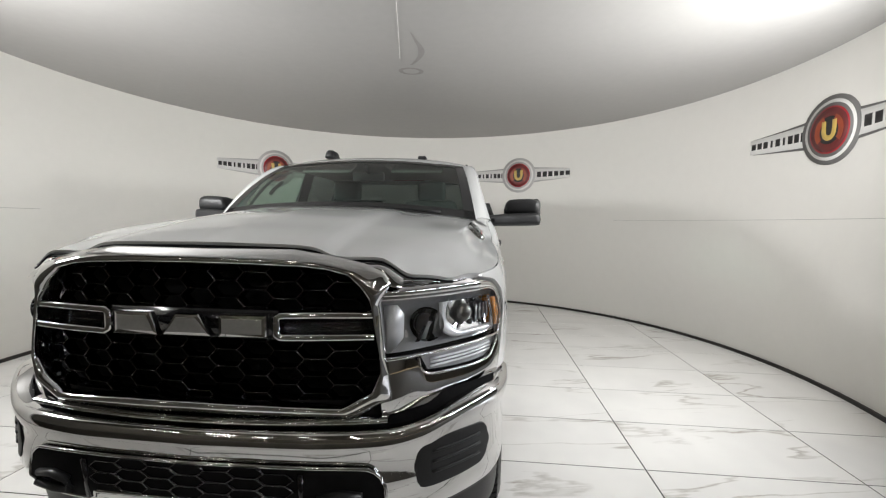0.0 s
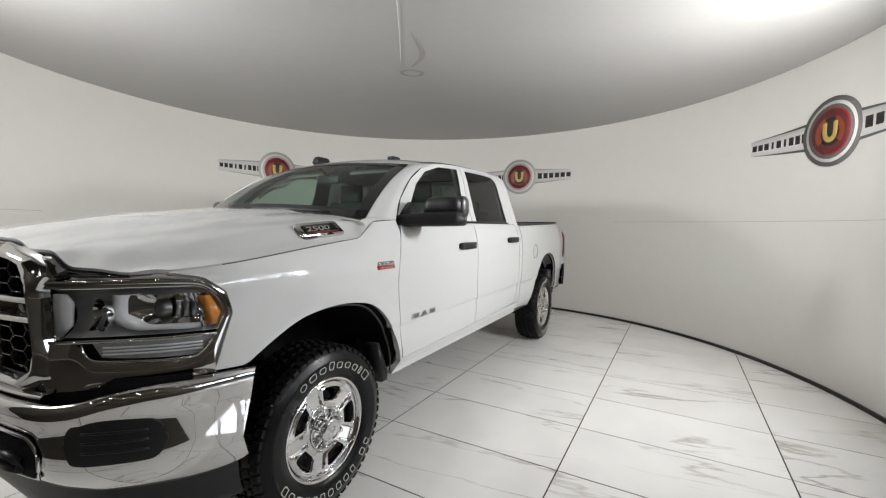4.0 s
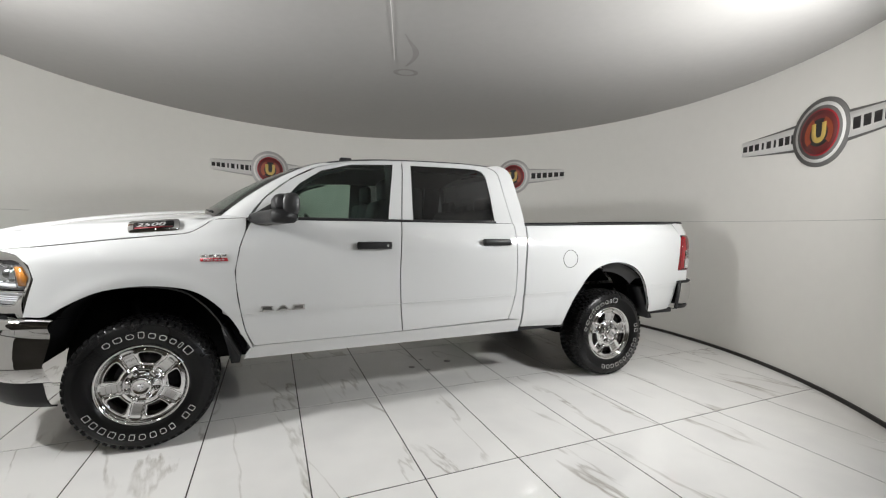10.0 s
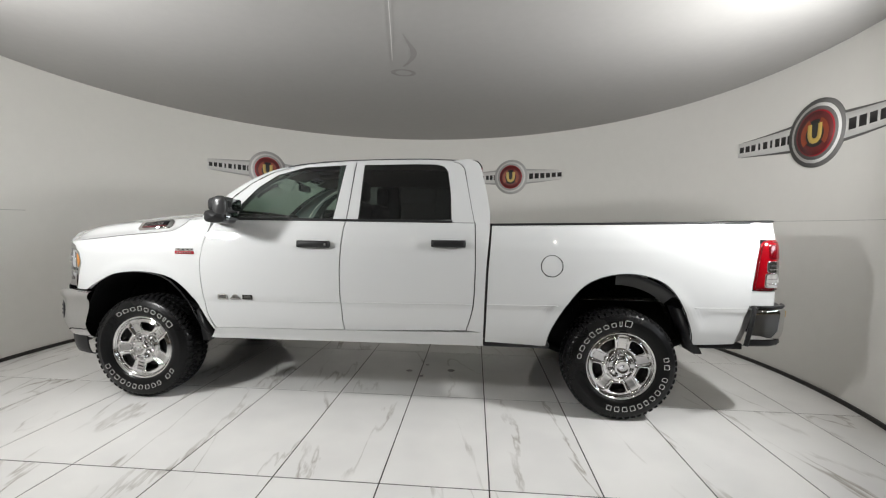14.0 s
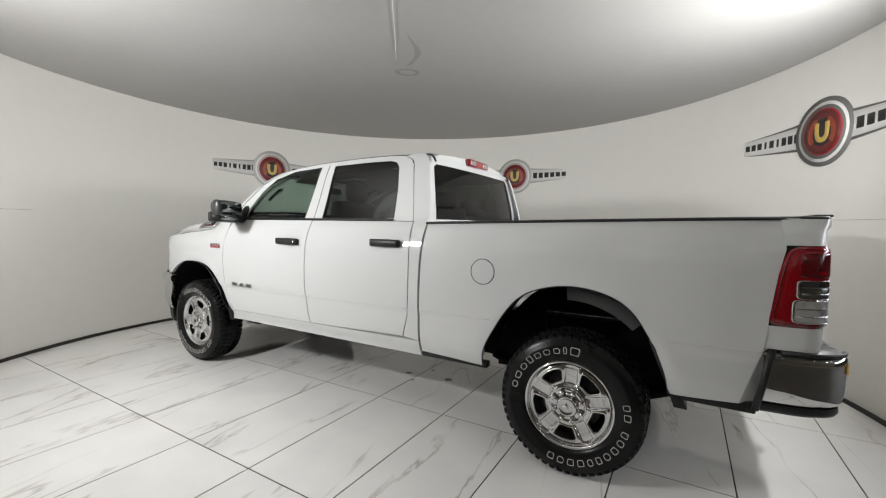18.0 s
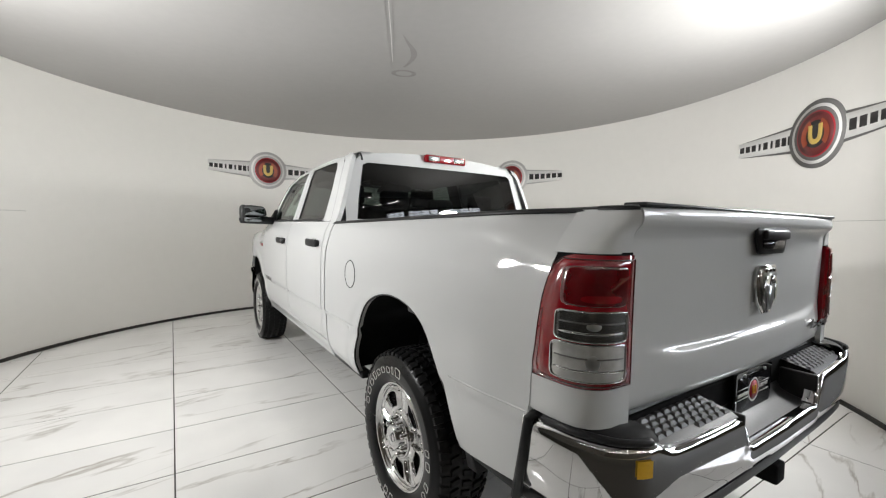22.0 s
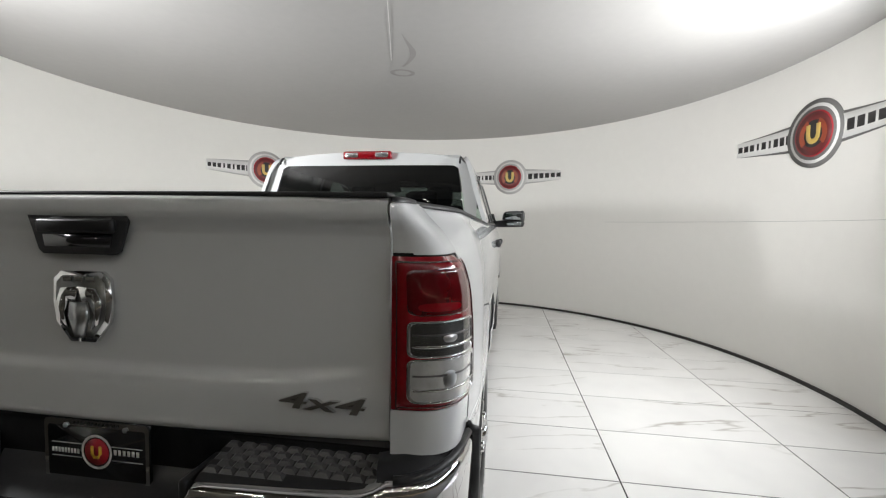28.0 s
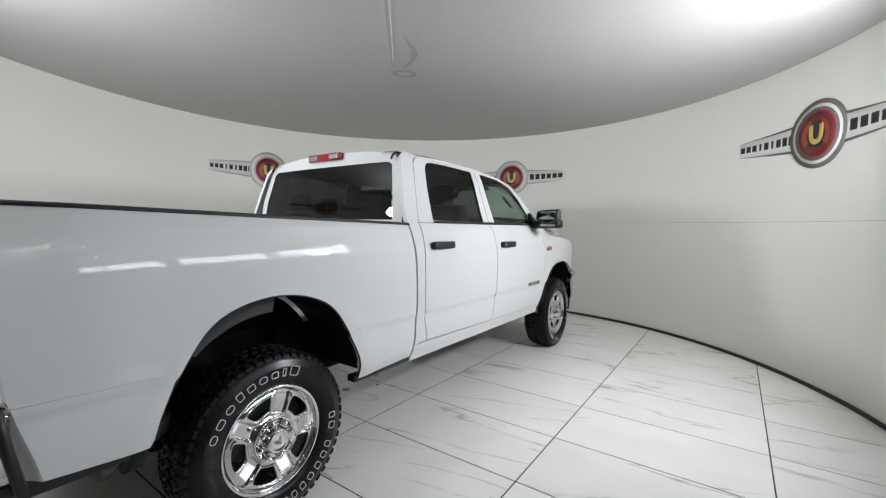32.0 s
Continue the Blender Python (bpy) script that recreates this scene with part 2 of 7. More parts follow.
def resample(pts, n, curved=True):
    """n points along a polyline of any dimension, rounded a little at its knots."""
    p = np.array(pts, float)
    if curved and len(p) > 2:
        fine = []
        for i in range(len(p) - 1):
            a, b, c, d = p[max(i - 1, 0)], p[i], p[i + 1], p[min(i + 2, len(p) - 1)]
            for t in np.linspace(0, 1, 8, endpoint=False):
                fine.append(0.5 * (2 * b + (c - a) * t + (2 * a - 5 * b + 4 * c - d) * t * t + (3 * b - a - 3 * c + d) * t**3))
        p = np.array(fine + [p[-1]])
    d = np.concatenate([[0], np.cumsum(np.linalg.norm(np.diff(p, axis=0), axis=1))])
    q = np.linspace(0, d[-1], n)
    return np.stack([np.interp(q, d, p[:, k]) for k in range(p.shape[1])], 1)


def coons(low, high, left, right, nu, nv, curved=True):
    """A patch between four edges: low and high run from left to right, left and right from low to high."""
    a, b = resample(low, nu, curved), resample(high, nu, curved)
    c, d = resample(left, nv, curved), resample(right, nv, curved)
    u, v = np.linspace(0, 1, nu)[:, None, None], np.linspace(0, 1, nv)[None, :, None]
    return ((1 - v) * a[:, None] + v * b[:, None] + (1 - u) * c[None] + u * d[None]
            - ((1 - u) * (1 - v) * a[0] + u * (1 - v) * a[-1] + (1 - u) * v * b[0] + u * v * b[-1]))


def sheet(P, flip=False, thick=0.0):
    """A piece from a grid of points; with thick, its rim is folded back by that much."""
    nu, nv = P.shape[:2]
    verts = [tuple(q) for q in P.reshape(-1, 3)]
    faces = []
    for i in range(nu - 1):
        for j in range(nv - 1):
            f = (i * nv + j, (i + 1) * nv + j, (i + 1) * nv + j + 1, i * nv + j + 1)
            faces.append(f[::-1] if flip else f)
    if thick:
        gu, gv = np.gradient(P, axis=0), np.gradient(P, axis=1)
        n = np.cross(gu, gv)
        n /= np.maximum(np.linalg.norm(n, axis=2, keepdims=True), 1e-9)
        n = -n if flip else n
        ring = ([(i, 0) for i in range(nu)] + [(nu - 1, j) for j in range(1, nv)]
                + [(i, nv - 1) for i in range(nu - 2, -1, -1)] + [(0, j) for j in range(nv - 2, 0, -1)])
        base = len(verts)
        for i, j in ring:
            verts.append(tuple(P[i, j]))
        for i, j in ring:
            verts.append(tuple(P[i, j] - n[i, j] * thick))
        k = len(ring)
        for q in range(k):
            r = (q + 1) % k
            f = (base + q, base + k + q, base + k + r, base + r)
            faces.append(f[::-1] if flip else f)
    return verts, faces


def ring_sheet(outer, inner, lift, sub=4, flip=False, rows=3):
    """A frame between two outlines with as many points each; lift turns (x, z) into a point."""
    o, i = np.array(outer, float), np.array(inner, float)
    n = len(o)
    grid = []
    for k in range(n * sub + 1):
        a, t = (k // sub) % n, (k % sub) / sub
        b = (a + 1) % n
        po, pi_ = o[a] * (1 - t) + o[b] * t, i[a] * (1 - t) + i[b] * t
        grid.append([lift(*(po * (1 - s) + pi_ * s)) for s in np.linspace(0, 1, rows)])
    return sheet(np.array(grid), flip)


def box(cx, cy, cz, sx, sy, sz, bevel=0.0, segments=2, m=None):
    bm = bmesh.new()
    bmesh.ops.create_cube(bm, size=1, matrix=Matrix.Diagonal((sx, sy, sz, 1)))
    if bevel:
        bmesh.ops.bevel(bm, geom=list(bm.edges), offset=bevel, segments=segments, affect="EDGES", profile=0.5)
    bmesh.ops.transform(bm, matrix=Matrix.Translation((cx, cy, cz)) @ (m or Matrix()), verts=bm.verts)
    return piece(bm)


def piece(bm):
    bm.verts.index_update()
    out = ([tuple(v.co) for v in bm.verts], [tuple(v.index for v in f.verts) for f in bm.faces])
    bm.free()
    return out


def tube(path, radius, sides=10, closed=False):
    """A round bar along a path; radius may be one number or one for each point."""
    p = [Vector(q) for q in path]
    n = len(p)
    radii = radius if isinstance(radius, (list, tuple)) else [radius] * n
    verts, faces = [], []
    up = Vector((0, 0, 1))
    for i in range(n):
        a, b = (p[i - 1], p[(i + 1) % n]) if closed else (p[max(i - 1, 0)], p[min(i + 1, n - 1)])
        along = (b - a).normalized()
        side = along.cross(up if abs(along.z) < 0.95 else Vector((1, 0, 0))).normalized()
        over = side.cross(along)
        for k in range(sides):
            a_ = 2 * math.pi * k / sides
            verts.append(tuple(p[i] + radii[i] * (math.cos(a_) * side + math.sin(a_) * over)))
    for i in range(n if closed else n - 1):
        j = (i + 1) % n
        for k in range(sides):
            l = (k + 1) % sides
            faces.append((i * sides + k, j * sides + k, j * sides + l, i * sides + l))
    if not closed:
        faces += [tuple(range(sides)), tuple((n - 1) * sides + k for k in reversed(range(sides)))]
    return verts, faces


def turned(profile, sides=48, axis="y", centre=(0, 0, 0), close=False):
    """A turned shape from (radius, along) pairs round an axis."""
    verts, faces = [], []
    n = len(profile)
    for k in range(sides):
        a = 2 * math.pi * k / sides
        for r, s in profile:
            q = {"y": (r * math.cos(a), s, r * math.sin(a)), "z": (r * math.cos(a), r * math.sin(a), s),
                 "x": (s, r * math.cos(a), r * math.sin(a))}[axis]
            verts.append((q[0] + centre[0], q[1] + centre[1], q[2] + centre[2]))
    for k in range(sides):
        l = (k + 1) % sides
        for i in range(n - 1 + bool(close)):
            j = (i + 1) % n
            faces.append((k * n + i, l * n + i, l * n + j, k * n + j))
    return verts, faces


def prism(outline, lift, deep):
    """A solid from an outline of (u, v): lift(u, v, depth) gives its points."""
    n = len(outline)
    verts = [tuple(lift(u, v, 0)) for u, v in outline] + [tuple(lift(u, v, deep)) for u, v in outline]
    faces = [tuple(range(n)), tuple(range(2 * n - 1, n - 1, -1))]
    faces += [(i, i + n, (i + 1) % n + n, (i + 1) % n) for i in range(n)]
    return verts, faces


def mapped(pc, f):
    return [tuple(f(*v)) for v in pc[0]], pc[1]


def rounded(w, h, r, n=4):
    """The outline of a rounded rectangle about the origin."""
    out = []
    for cx, cy, a0 in ((w / 2 - r, h / 2 - r, 0), (-w / 2 + r, h / 2 - r, 90), (-w / 2 + r, -h / 2 + r, 180), (w / 2 - r, -h / 2 + r, 270)):
        for k in range(n + 1):
            a = radians(a0 + 90 * k / n)
            out.append((cx + r * math.cos(a), cy + r * math.sin(a)))
    return out


def thing(name, label, category, group="", kind=""):
    return tagged(new(name), label, category, group, kind)


# ---- the drum: round wall, ceiling, base trim; the hall round it ----
OPEN = (116, 228)  # the way in, degrees clockwise from the far side


def on_drum(deg, r=RADIUS):
    return r * math.sin(radians(deg)), r * math.cos(radians(deg))


def drum_wall():
    start, stop, n = OPEN[1] - 360, OPEN[0], 150
    verts, faces = [], []
    levels = [0.0, 1.0, 2.0, CEILING + 0.1]
    for k in range(n + 1):
        a = start + (stop - start) * k / n
        for r in (RADIUS, RADIUS + 0.1):
            for z in levels:
                verts.append((*on_drum(a, r), z))
    m = len(levels)
    for k in range(n):
        for s in (0, 1):
            for j in range(m - 1):
                q = [k * 2 * m + s * m + j, (k + 1) * 2 * m + s * m + j, (k + 1) * 2 * m + s * m + j + 1, k * 2 * m + s * m + j + 1]
                faces.append(tuple(q if s else q[::-1]))
        faces.append((k * 2 * m + m - 1, (k + 1) * 2 * m + m - 1, (k + 1) * 2 * m + 2 * m - 1, k * 2 * m + 2 * m - 1))
    for k in (0, n):
        for j in range(m - 1):
            faces.append((k * 2 * m + j, k * 2 * m + j + 1, k * 2 * m + m + j + 1, k * 2 * m + m + j))
    return verts, faces


wall = tagged(part("wall_round", drum_wall(), WALL, None), "smooth cream round studio wall with faint panel joints", "wall", kind="structure")
trim_steps = [OPEN[1] - 360 + (OPEN[0] - OPEN[1] + 360) * k / 150 for k in range(151)]
trim_grid = np.array([[(*on_drum(a, r), z) for r, z in ((RADIUS - 0.002, 0.034), (RADIUS - 0.016, 0.030), (RADIUS - 0.018, 0.0))] for a in trim_steps])
tagged(part("baseboard", sheet(trim_grid), TRIM, None), "thin black base trim along the round wall", "trim", kind="structure")


def ceiling_disc():
    """Stretched fabric that sags a hair towards its middle."""
    rings, n = 12, 96
    verts, faces = [(0, 0, CEILING - 0.02)], []
    for i in range(1, rings + 1):
        r = (RADIUS + 0.0) * i / rings
        for k in range(n):
            a = 2 * math.pi * k / n
            verts.append((r * math.cos(a), r * math.sin(a), CEILING - 0.02 * (1 - (i / rings) ** 2)))
    for k in range(n):
        faces.append((0, 1 + (k + 1) % n, 1 + k))
    for i in range(rings - 1):
        for k in range(n):
            l = (k + 1) % n
            a, b = 1 + i * n, 1 + (i + 1) * n
            faces.append((a + k, a + l, b + l, b + k))
    return verts, faces


tagged(part("ceiling", ceiling_disc(), FABRIC, None), "grey stretched fabric ceiling over the round studio", "ceiling", kind="structure")


def hall():
    """A plain hall closes the place round the drum; its high windows show in the truck's paint."""
    x0, x1, y0, y1, top = -9.0, 13.0, -15.0, 6.0, 6.2
    tagged(part("ground", [box((x0 + x1) / 2, (y0 + y1) / 2, -0.2, x1 - x0, y1 - y0, 0.2)], CONCRETE, None), "smooth tan concrete hall floor", "floor", kind="structure")
    tagged(part("hall_ceiling", [box((x0 + x1) / 2, (y0 + y1) / 2, top + 0.1, x1 - x0, y1 - y0, 0.2)], HALL, None), "plain grey hall ceiling", "ceiling", kind="structure")
    for name, cx, cy, sx, sy in (("wall_west", x0, (y0 + y1) / 2, 0.2, y1 - y0), ("wall_north", (x0 + x1) / 2, y1, x1 - x0, 0.2),
                                 ("wall_south", (x0 + x1) / 2, y0, x1 - x0, 0.2)):
        tagged(part(name, [box(cx, cy, top / 2, sx, sy, top)], HALL, None), "plain grey painted hall wall", "wall", kind="structure")
    # the east wall has a row of high windows with mullions
    zlow, zhigh = 3.95, 5.75
    pieces = [box(x1, (y0 + y1) / 2, zlow / 2, 0.2, y1 - y0, zlow), box(x1, (y0 + y1) / 2, (top + zhigh) / 2, 0.2, y1 - y0, top - zhigh)]
    y, edges = y0, []
    while y < y1 - 0.1:
        edges.append(y)
        y += 3.5
    for e in edges + [y1]:
        pieces.append(box(x1, e, (zlow + zhigh) / 2, 0.2, 0.5, zhigh - zlow))
    tagged(part("wall_east", pieces, HALL, None), "plain grey hall wall with a row of high windows", "wall", kind="structure")
    for e in edges:
        frame_ob = thing("window_" + str(edges.index(e) + 1), "wide high hall window with white mullions", "window", "hall windows", "structure")
        frame_ob.location = (x1, e + 1.75, (zlow + zhigh) / 2)
        bars = [box(0, 0, z, 0.06, 2.98, 0.05) for z in (-0.45, 0.0, 0.45)] + [box(0, k * 0.75, 0, 0.05, 0.06, 1.78) for k in range(-1, 2)]
        part("mullion", bars, WALL, frame_ob)
        part("pane", [box(0.03, 0, 0, 0.006, 2.98, 1.78)], LENS, frame_ob).visible_shadow = False

    # slim tube lamps hang in rows under the hall ceiling and show as points of light in the paint
    for k in range(24):
        lamp = thing("tube_lamp", "slim white tube lamp under the hall ceiling", "ceiling lamp", "hall tube lamps")
        lamp.location = (-8.0 + 2.35 * (k // 3), -7.2 - 2.6 * (k % 3) - 0.5 * ((k * 7) % 4), 6.156)
        part("housing", [box(0, 0, 0, 0.10, 1.24, 0.09, 0.012)], WALL, lamp)
        part("tube", [box(0, 0, -0.06, 0.035, 1.18, 0.03, 0.01)], TUBE, lamp, "glowing tube")


hall()


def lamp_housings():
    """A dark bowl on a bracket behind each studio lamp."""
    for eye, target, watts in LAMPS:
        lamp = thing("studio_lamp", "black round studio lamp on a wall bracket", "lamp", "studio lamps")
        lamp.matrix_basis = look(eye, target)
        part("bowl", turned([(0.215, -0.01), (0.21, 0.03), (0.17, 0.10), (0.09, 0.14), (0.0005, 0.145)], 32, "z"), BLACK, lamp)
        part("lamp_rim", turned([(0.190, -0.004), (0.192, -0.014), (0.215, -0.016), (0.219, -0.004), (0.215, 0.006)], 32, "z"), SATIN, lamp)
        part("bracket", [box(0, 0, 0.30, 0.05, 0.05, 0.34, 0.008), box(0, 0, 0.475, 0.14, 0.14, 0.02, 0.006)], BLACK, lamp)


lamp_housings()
sun = bpy.data.lights.new("sun", "SUN")
sun.energy, sun.angle, sun.color = 2.0, radians(0.5), (1.0, 0.95, 0.88)
sun_ob = new("sun", sun)
sun_ob.matrix_world = look((0, 0, 10), (3, 5, 4))

# ---- the pickup truck: x forwards, y to its left, z up; its base is the floor between the axles ----
truck = thing("pickup_truck", "white crew cab pickup truck with chrome grille, bumpers and wheels", "truck")
AXLE, HUB_Z, TYRE_R = 1.8985, 0.408, 0.418

side_z = spl([0.40, 0.54, 0.62, 0.72, 0.838, 0.85, 1.0, 1.15, 1.27, 1.36, 1.43, 1.475, 1.50, 1.70, 1.92, 1.97, 2.05],
             [-0.11, -0.075, -0.040, -0.020, -0.014, -0.006, 0.0, 0.0, -0.006, -0.024, -0.048, -0.074, -0.084, -0.145, -0.212, -0.245, -0.33])
side_x = spl([-3.05, -2.99, -2.945, -2.91, -2.86, -2.80, -2.5, -1.0, 0.5, 1.4, 2.0, 2.35, 2.44, 2.5, 2.62],
             [0.895, 0.917, 0.952, 0.962, 0.968, 0.971, 0.997, 1.008, 1.008, 1.006, 1.0, 0.975, 0.955, 0.930, 0.855])
ARCH_R = [(-1.345, 0.545), (-1.36, 0.66), (-1.445, 0.822), (-1.574, 1.001), (-1.705, 1.083), (-1.884, 1.120), (-2.066, 1.100), (-2.206, 1.030), (-2.303, 0.896), (-2.381, 0.715), (-2.40, 0.60)]
ARCH_F = [(2.36, 0.885), (2.241, 0.965), (2.096, 1.030), (1.892, 1.050), (1.688, 1.018), (1.566, 0.935), (1.466, 0.803), (1.386, 0.63), (1.345, 0.545)]
ARCH_R, ARCH_F = [[tuple(q) for q in resample(arch, 40)] for arch in (ARCH_R, ARCH_F)]


def flare(x, z):
    """The lip that stands out a little round each wheel opening."""
    out = np.zeros(np.broadcast(x, z).shape)
    for cx, r in ((-1.875, 0.60), (1.875, 0.60)):
        d = np.hypot(np.asarray(x) - cx, (np.asarray(z) - 0.50)) - r
        out = out + 0.006 * np.exp(-(d / 0.045) ** 2)
    return out


def side(x, z):
    # the bed's top edge draws in towards the tailgate
    t = np.clip((-2.55 - np.asarray(x, float)) / 0.45, 0, 1)
    u = np.clip((np.asarray(z, float) - 1.345) / 0.16, 0, 1)
    # the fender's top rolls in towards the hood
    f = np.clip((np.asarray(x, float) - 1.30) / 0.5, 0, 1)
    r = np.clip((np.asarray(z, float) - 1.20) / 0.14, 0, 1.6)
    return side_x(x) + side_z(z) + flare(x, z) - 0.085 * t * t * (3 - 2 * t) * u ** 1.5 - 0.042 * f * f * (3 - 2 * f) * r ** 1.6


def lift(x, z, out=0.0):
    return (float(x), float(side(x, z)) + out, float(z))


def side_panel(name, low, high, left, right, nu=26, nv=26, mat=None, label="", curved=True, out=0.0, thick=0.03, parent=None):
    g = coons(low, high, left, right, nu, nv, curved)
    P = np.stack([g[..., 0], side(g[..., 0], g[..., 1]) + out, g[..., 1]], 2)
    pc = sheet(P, True, thick)
    if P[0, 0, 0] > P[-1, 0, 0]:
        pc = sheet(P, False, thick)
    a = part(name, pc, mat or PAINT, parent or truck, label)
    return a, twin(name, a, parent or truck)


def body_sides():
    gap = 0.004
    # bed side: from behind the cab to the tail lamp
    low = [(-0.884, 0.565)] + [(x, z) for x, z in ARCH_R] + [(-2.55, 0.605), (-2.70, 0.612)]
    side_panel("bed_side", low, [(-0.921, 1.462), (-1.824, 1.482), (-2.845, 1.506)], [(-0.884, 0.565), (-0.897, 1.1), (-0.921, 1.462)],
               [(-2.70, 0.612), (-2.722, 0.70), (-2.76, 0.83), (-2.785, 0.92), (-2.790, 1.0), (-2.792, 1.05), (-2.799, 1.10), (-2.808, 1.18), (-2.818, 1.25), (-2.833, 1.32), (-2.843, 1.36), (-2.845, 1.40), (-2.845, 1.506)], 60, 64, curved=False)
    # the bed's edge turns in behind the bumper's end
    edge_pts = resample([(-2.70, 0.612), (-2.722, 0.70), (-2.76, 0.83), (-2.785, 0.91)], 14)
    turn_in = np.array([[(x - d, float(side(x, z)) - i, z + 0.3 * d) for d, i in ((0.0, 0.0), (0.012, 0.006), (0.02, 0.02), (0.07, 0.03))] for x, z in edge_pts])
    twin("bed_return", part("bed_return", sheet(turn_in, True), PAINT, truck), truck)
    # rear corner, above and below the tail lamp, bends round to the tailgate
    corner_x = [-2.80, -2.86, -2.91, -2.945, -2.97, -2.988, -3.0, -3.002, -3.004]
    corner_in = [0.0, 0.002, 0.006, 0.016, 0.034, 0.060, 0.095, 0.130, 0.172]

    def corner(z0, z1, n, start):
        g = []
        for x, i in zip([start] + corner_x[1:], [0.0012] + corner_in[1:]):
            # high up the corner turns in sooner
            g.append([(x + (float(np.interp(z, [1.02, 1.38, 1.42, 1.438, 1.452, 1.464, 1.478, 1.495, 1.506], [-3.004, -2.996, -2.998, -3.001, -3.010, -3.019, -3.022, -3.020, -3.013])) + 3.004) * (i / 0.172) ** 2, float(side(-2.80, z)) - i * (float(side(-2.80, z)) - 0.803) / 0.172, z) for z in np.linspace(z0, z1, n)])
        return sheet(np.array(g), False, 0.02)
    for pc in (corner(1.382, 1.506, 24, -2.835), corner(0.905, 1.012, 6, -2.778)):
        a = part("bed_corner", pc, PAINT, truck)
        twin("bed_corner", a, truck)
    # doors
    front_line = [(1.232, 0.562), (1.258, 0.612), (1.313, 0.739), (1.351, 0.953), (1.364, 1.124), (1.333, 1.294), (1.297, 1.40), (1.262, 1.470)]
    mid_line = [(0.203, 0.572), (0.207, 0.627), (0.221, 0.745), (0.239, 1.007), (0.231, 1.266), (0.213, 1.470)]
    back_line = [(-0.700, 0.582), (-0.738, 0.655), (-0.787, 0.840), (-0.799, 1.104), (-0.797, 1.30), (-0.792, 1.470)]
    shift = lambda pts, d: [(x + d, z) for x, z in pts]
    mid_low, back_low = [q for q in mid_line if q[1] > 0.6], [q for q in back_line if q[1] > 0.6]
    front_low = [q for q in front_line if q[1] > 0.6]
    side_panel("front_door", [front_low[0], mid_low[0]], [(1.262, 1.470), (0.213, 1.470)], shift(front_low, -gap), shift(mid_low, gap), 30, 36)
    side_panel("rear_door", [mid_low[0], back_low[0]], [(0.213, 1.470), (-0.792, 1.470)], shift(mid_low, -gap), shift(back_low, gap), 30, 36)
    # sill below the doors
    side_panel("rocker_panel", [(1.325, 0.515), (-0.868, 0.526)], [(1.258, 0.606), (0.207, 0.620), (-0.735, 0.636), (-0.868, 0.64)],
               [(1.325, 0.515), (1.258, 0.606)], [(-0.868, 0.526), (-0.868, 0.64)], 30, 8, curved=False)
    # cab corner behind the rear door
    side_panel("cab_corner", [(-0.735, 0.640), (-0.868, 0.640)], [(-0.60, 1.966), (-0.72, 1.985)],
               shift(back_low, -gap) + [(-0.789, 1.475), (-0.749, 1.669), (-0.726, 1.79), (-0.705, 1.897), (-0.669, 1.941), (-0.60, 1.963)],
               [(-0.868, 0.640), (-0.880, 1.105), (-0.906, 1.468), (-0.898, 1.594), (-0.862, 1.778), (-0.815, 1.94), (-0.72, 1.985)], 6, 44)
    # fender
    shut = [(2.585, 1.272), (2.47, 1.284), (2.30, 1.302), (2.042, 1.333), (1.80, 1.358), (1.641, 1.376), (1.560, 1.42), (1.49, 1.468), (1.30, 1.484)]
    low = [(2.462, 0.888)] + ARCH_F
    side_panel("front_fender", low, [(x, z - gap) for x, z in shut], [(2.462, 0.888), (2.425, 1.02), (2.399, 1.105), (2.422, 1.187), (2.490, 1.247), (2.585, 1.268)],
               shift([(1.240, 0.545)] + front_low[0:], 2 * gap)[0:1] + shift(front_low[1:-1], gap) + [(1.30, 1.480)], 50, 30, curved=False)
    # upper door frames and the glass in them
    fo = [(1.28, 1.474), (1.18, 1.622), (1.005, 1.768), (0.829, 1.862), (0.565, 1.922), (0.172, 1.955), (0.213, 1.474)]
    fi = [(1.10, 1.474), (1.075, 1.60), (0.955, 1.735), (0.80, 1.840), (0.575, 1.902), (0.249, 1.923), (0.316, 1.478)]
    ro = [(0.205, 1.474), (0.164, 1.955), (-0.36, 1.968), (-0.60, 1.958), (-0.665, 1.937), (-0.700, 1.895), (-0.745, 1.669), (-0.785, 1.474)]
    ri = [(0.117, 1.480), (0.101, 1.926), (-0.30, 1.934), (-0.48, 1.932), (-0.540, 1.917), (-0.574, 1.875), (-0.600, 1.70), (-0.613, 1.492)]
    for name, o, i, mat in (("front_door", fo, fi, WINDSHIELD), ("rear_door", ro, ri, PRIVACY)):
        f = part("window_frame", ring_sheet(o, i, lift, 5, False), PAINT, truck)
        twin("window_frame", f, truck)
        inner2 = [(x * 0.985 + 0.015 * np.mean([q[0] for q in i]), z * 0.985 + 0.015 * np.mean([q[1] for q in i])) for x, z in i]
        seal = part("window_seal", ring_sheet(i, inner2, lambda x, z: lift(x, z, -0.004), 5, False, 2), BLACK, truck)
        twin("window_seal", seal, truck)
        g = part("side_window", pane_grid(i), mat, truck, "tinted door glass" if mat is PRIVACY else "clear door glass")
        twin("side_window", g, truck)
    belt = np.array([[lift(x, z, o) for z, o in ((1.470, 0.001), (1.474, 0.010), (1.486, 0.010), (1.492, -0.006))] for x in np.linspace(1.24, -0.62, 40)])
    b = part("belt_moulding", sheet(belt, False), BLACK, truck)
    twin("belt_moulding", b, truck)


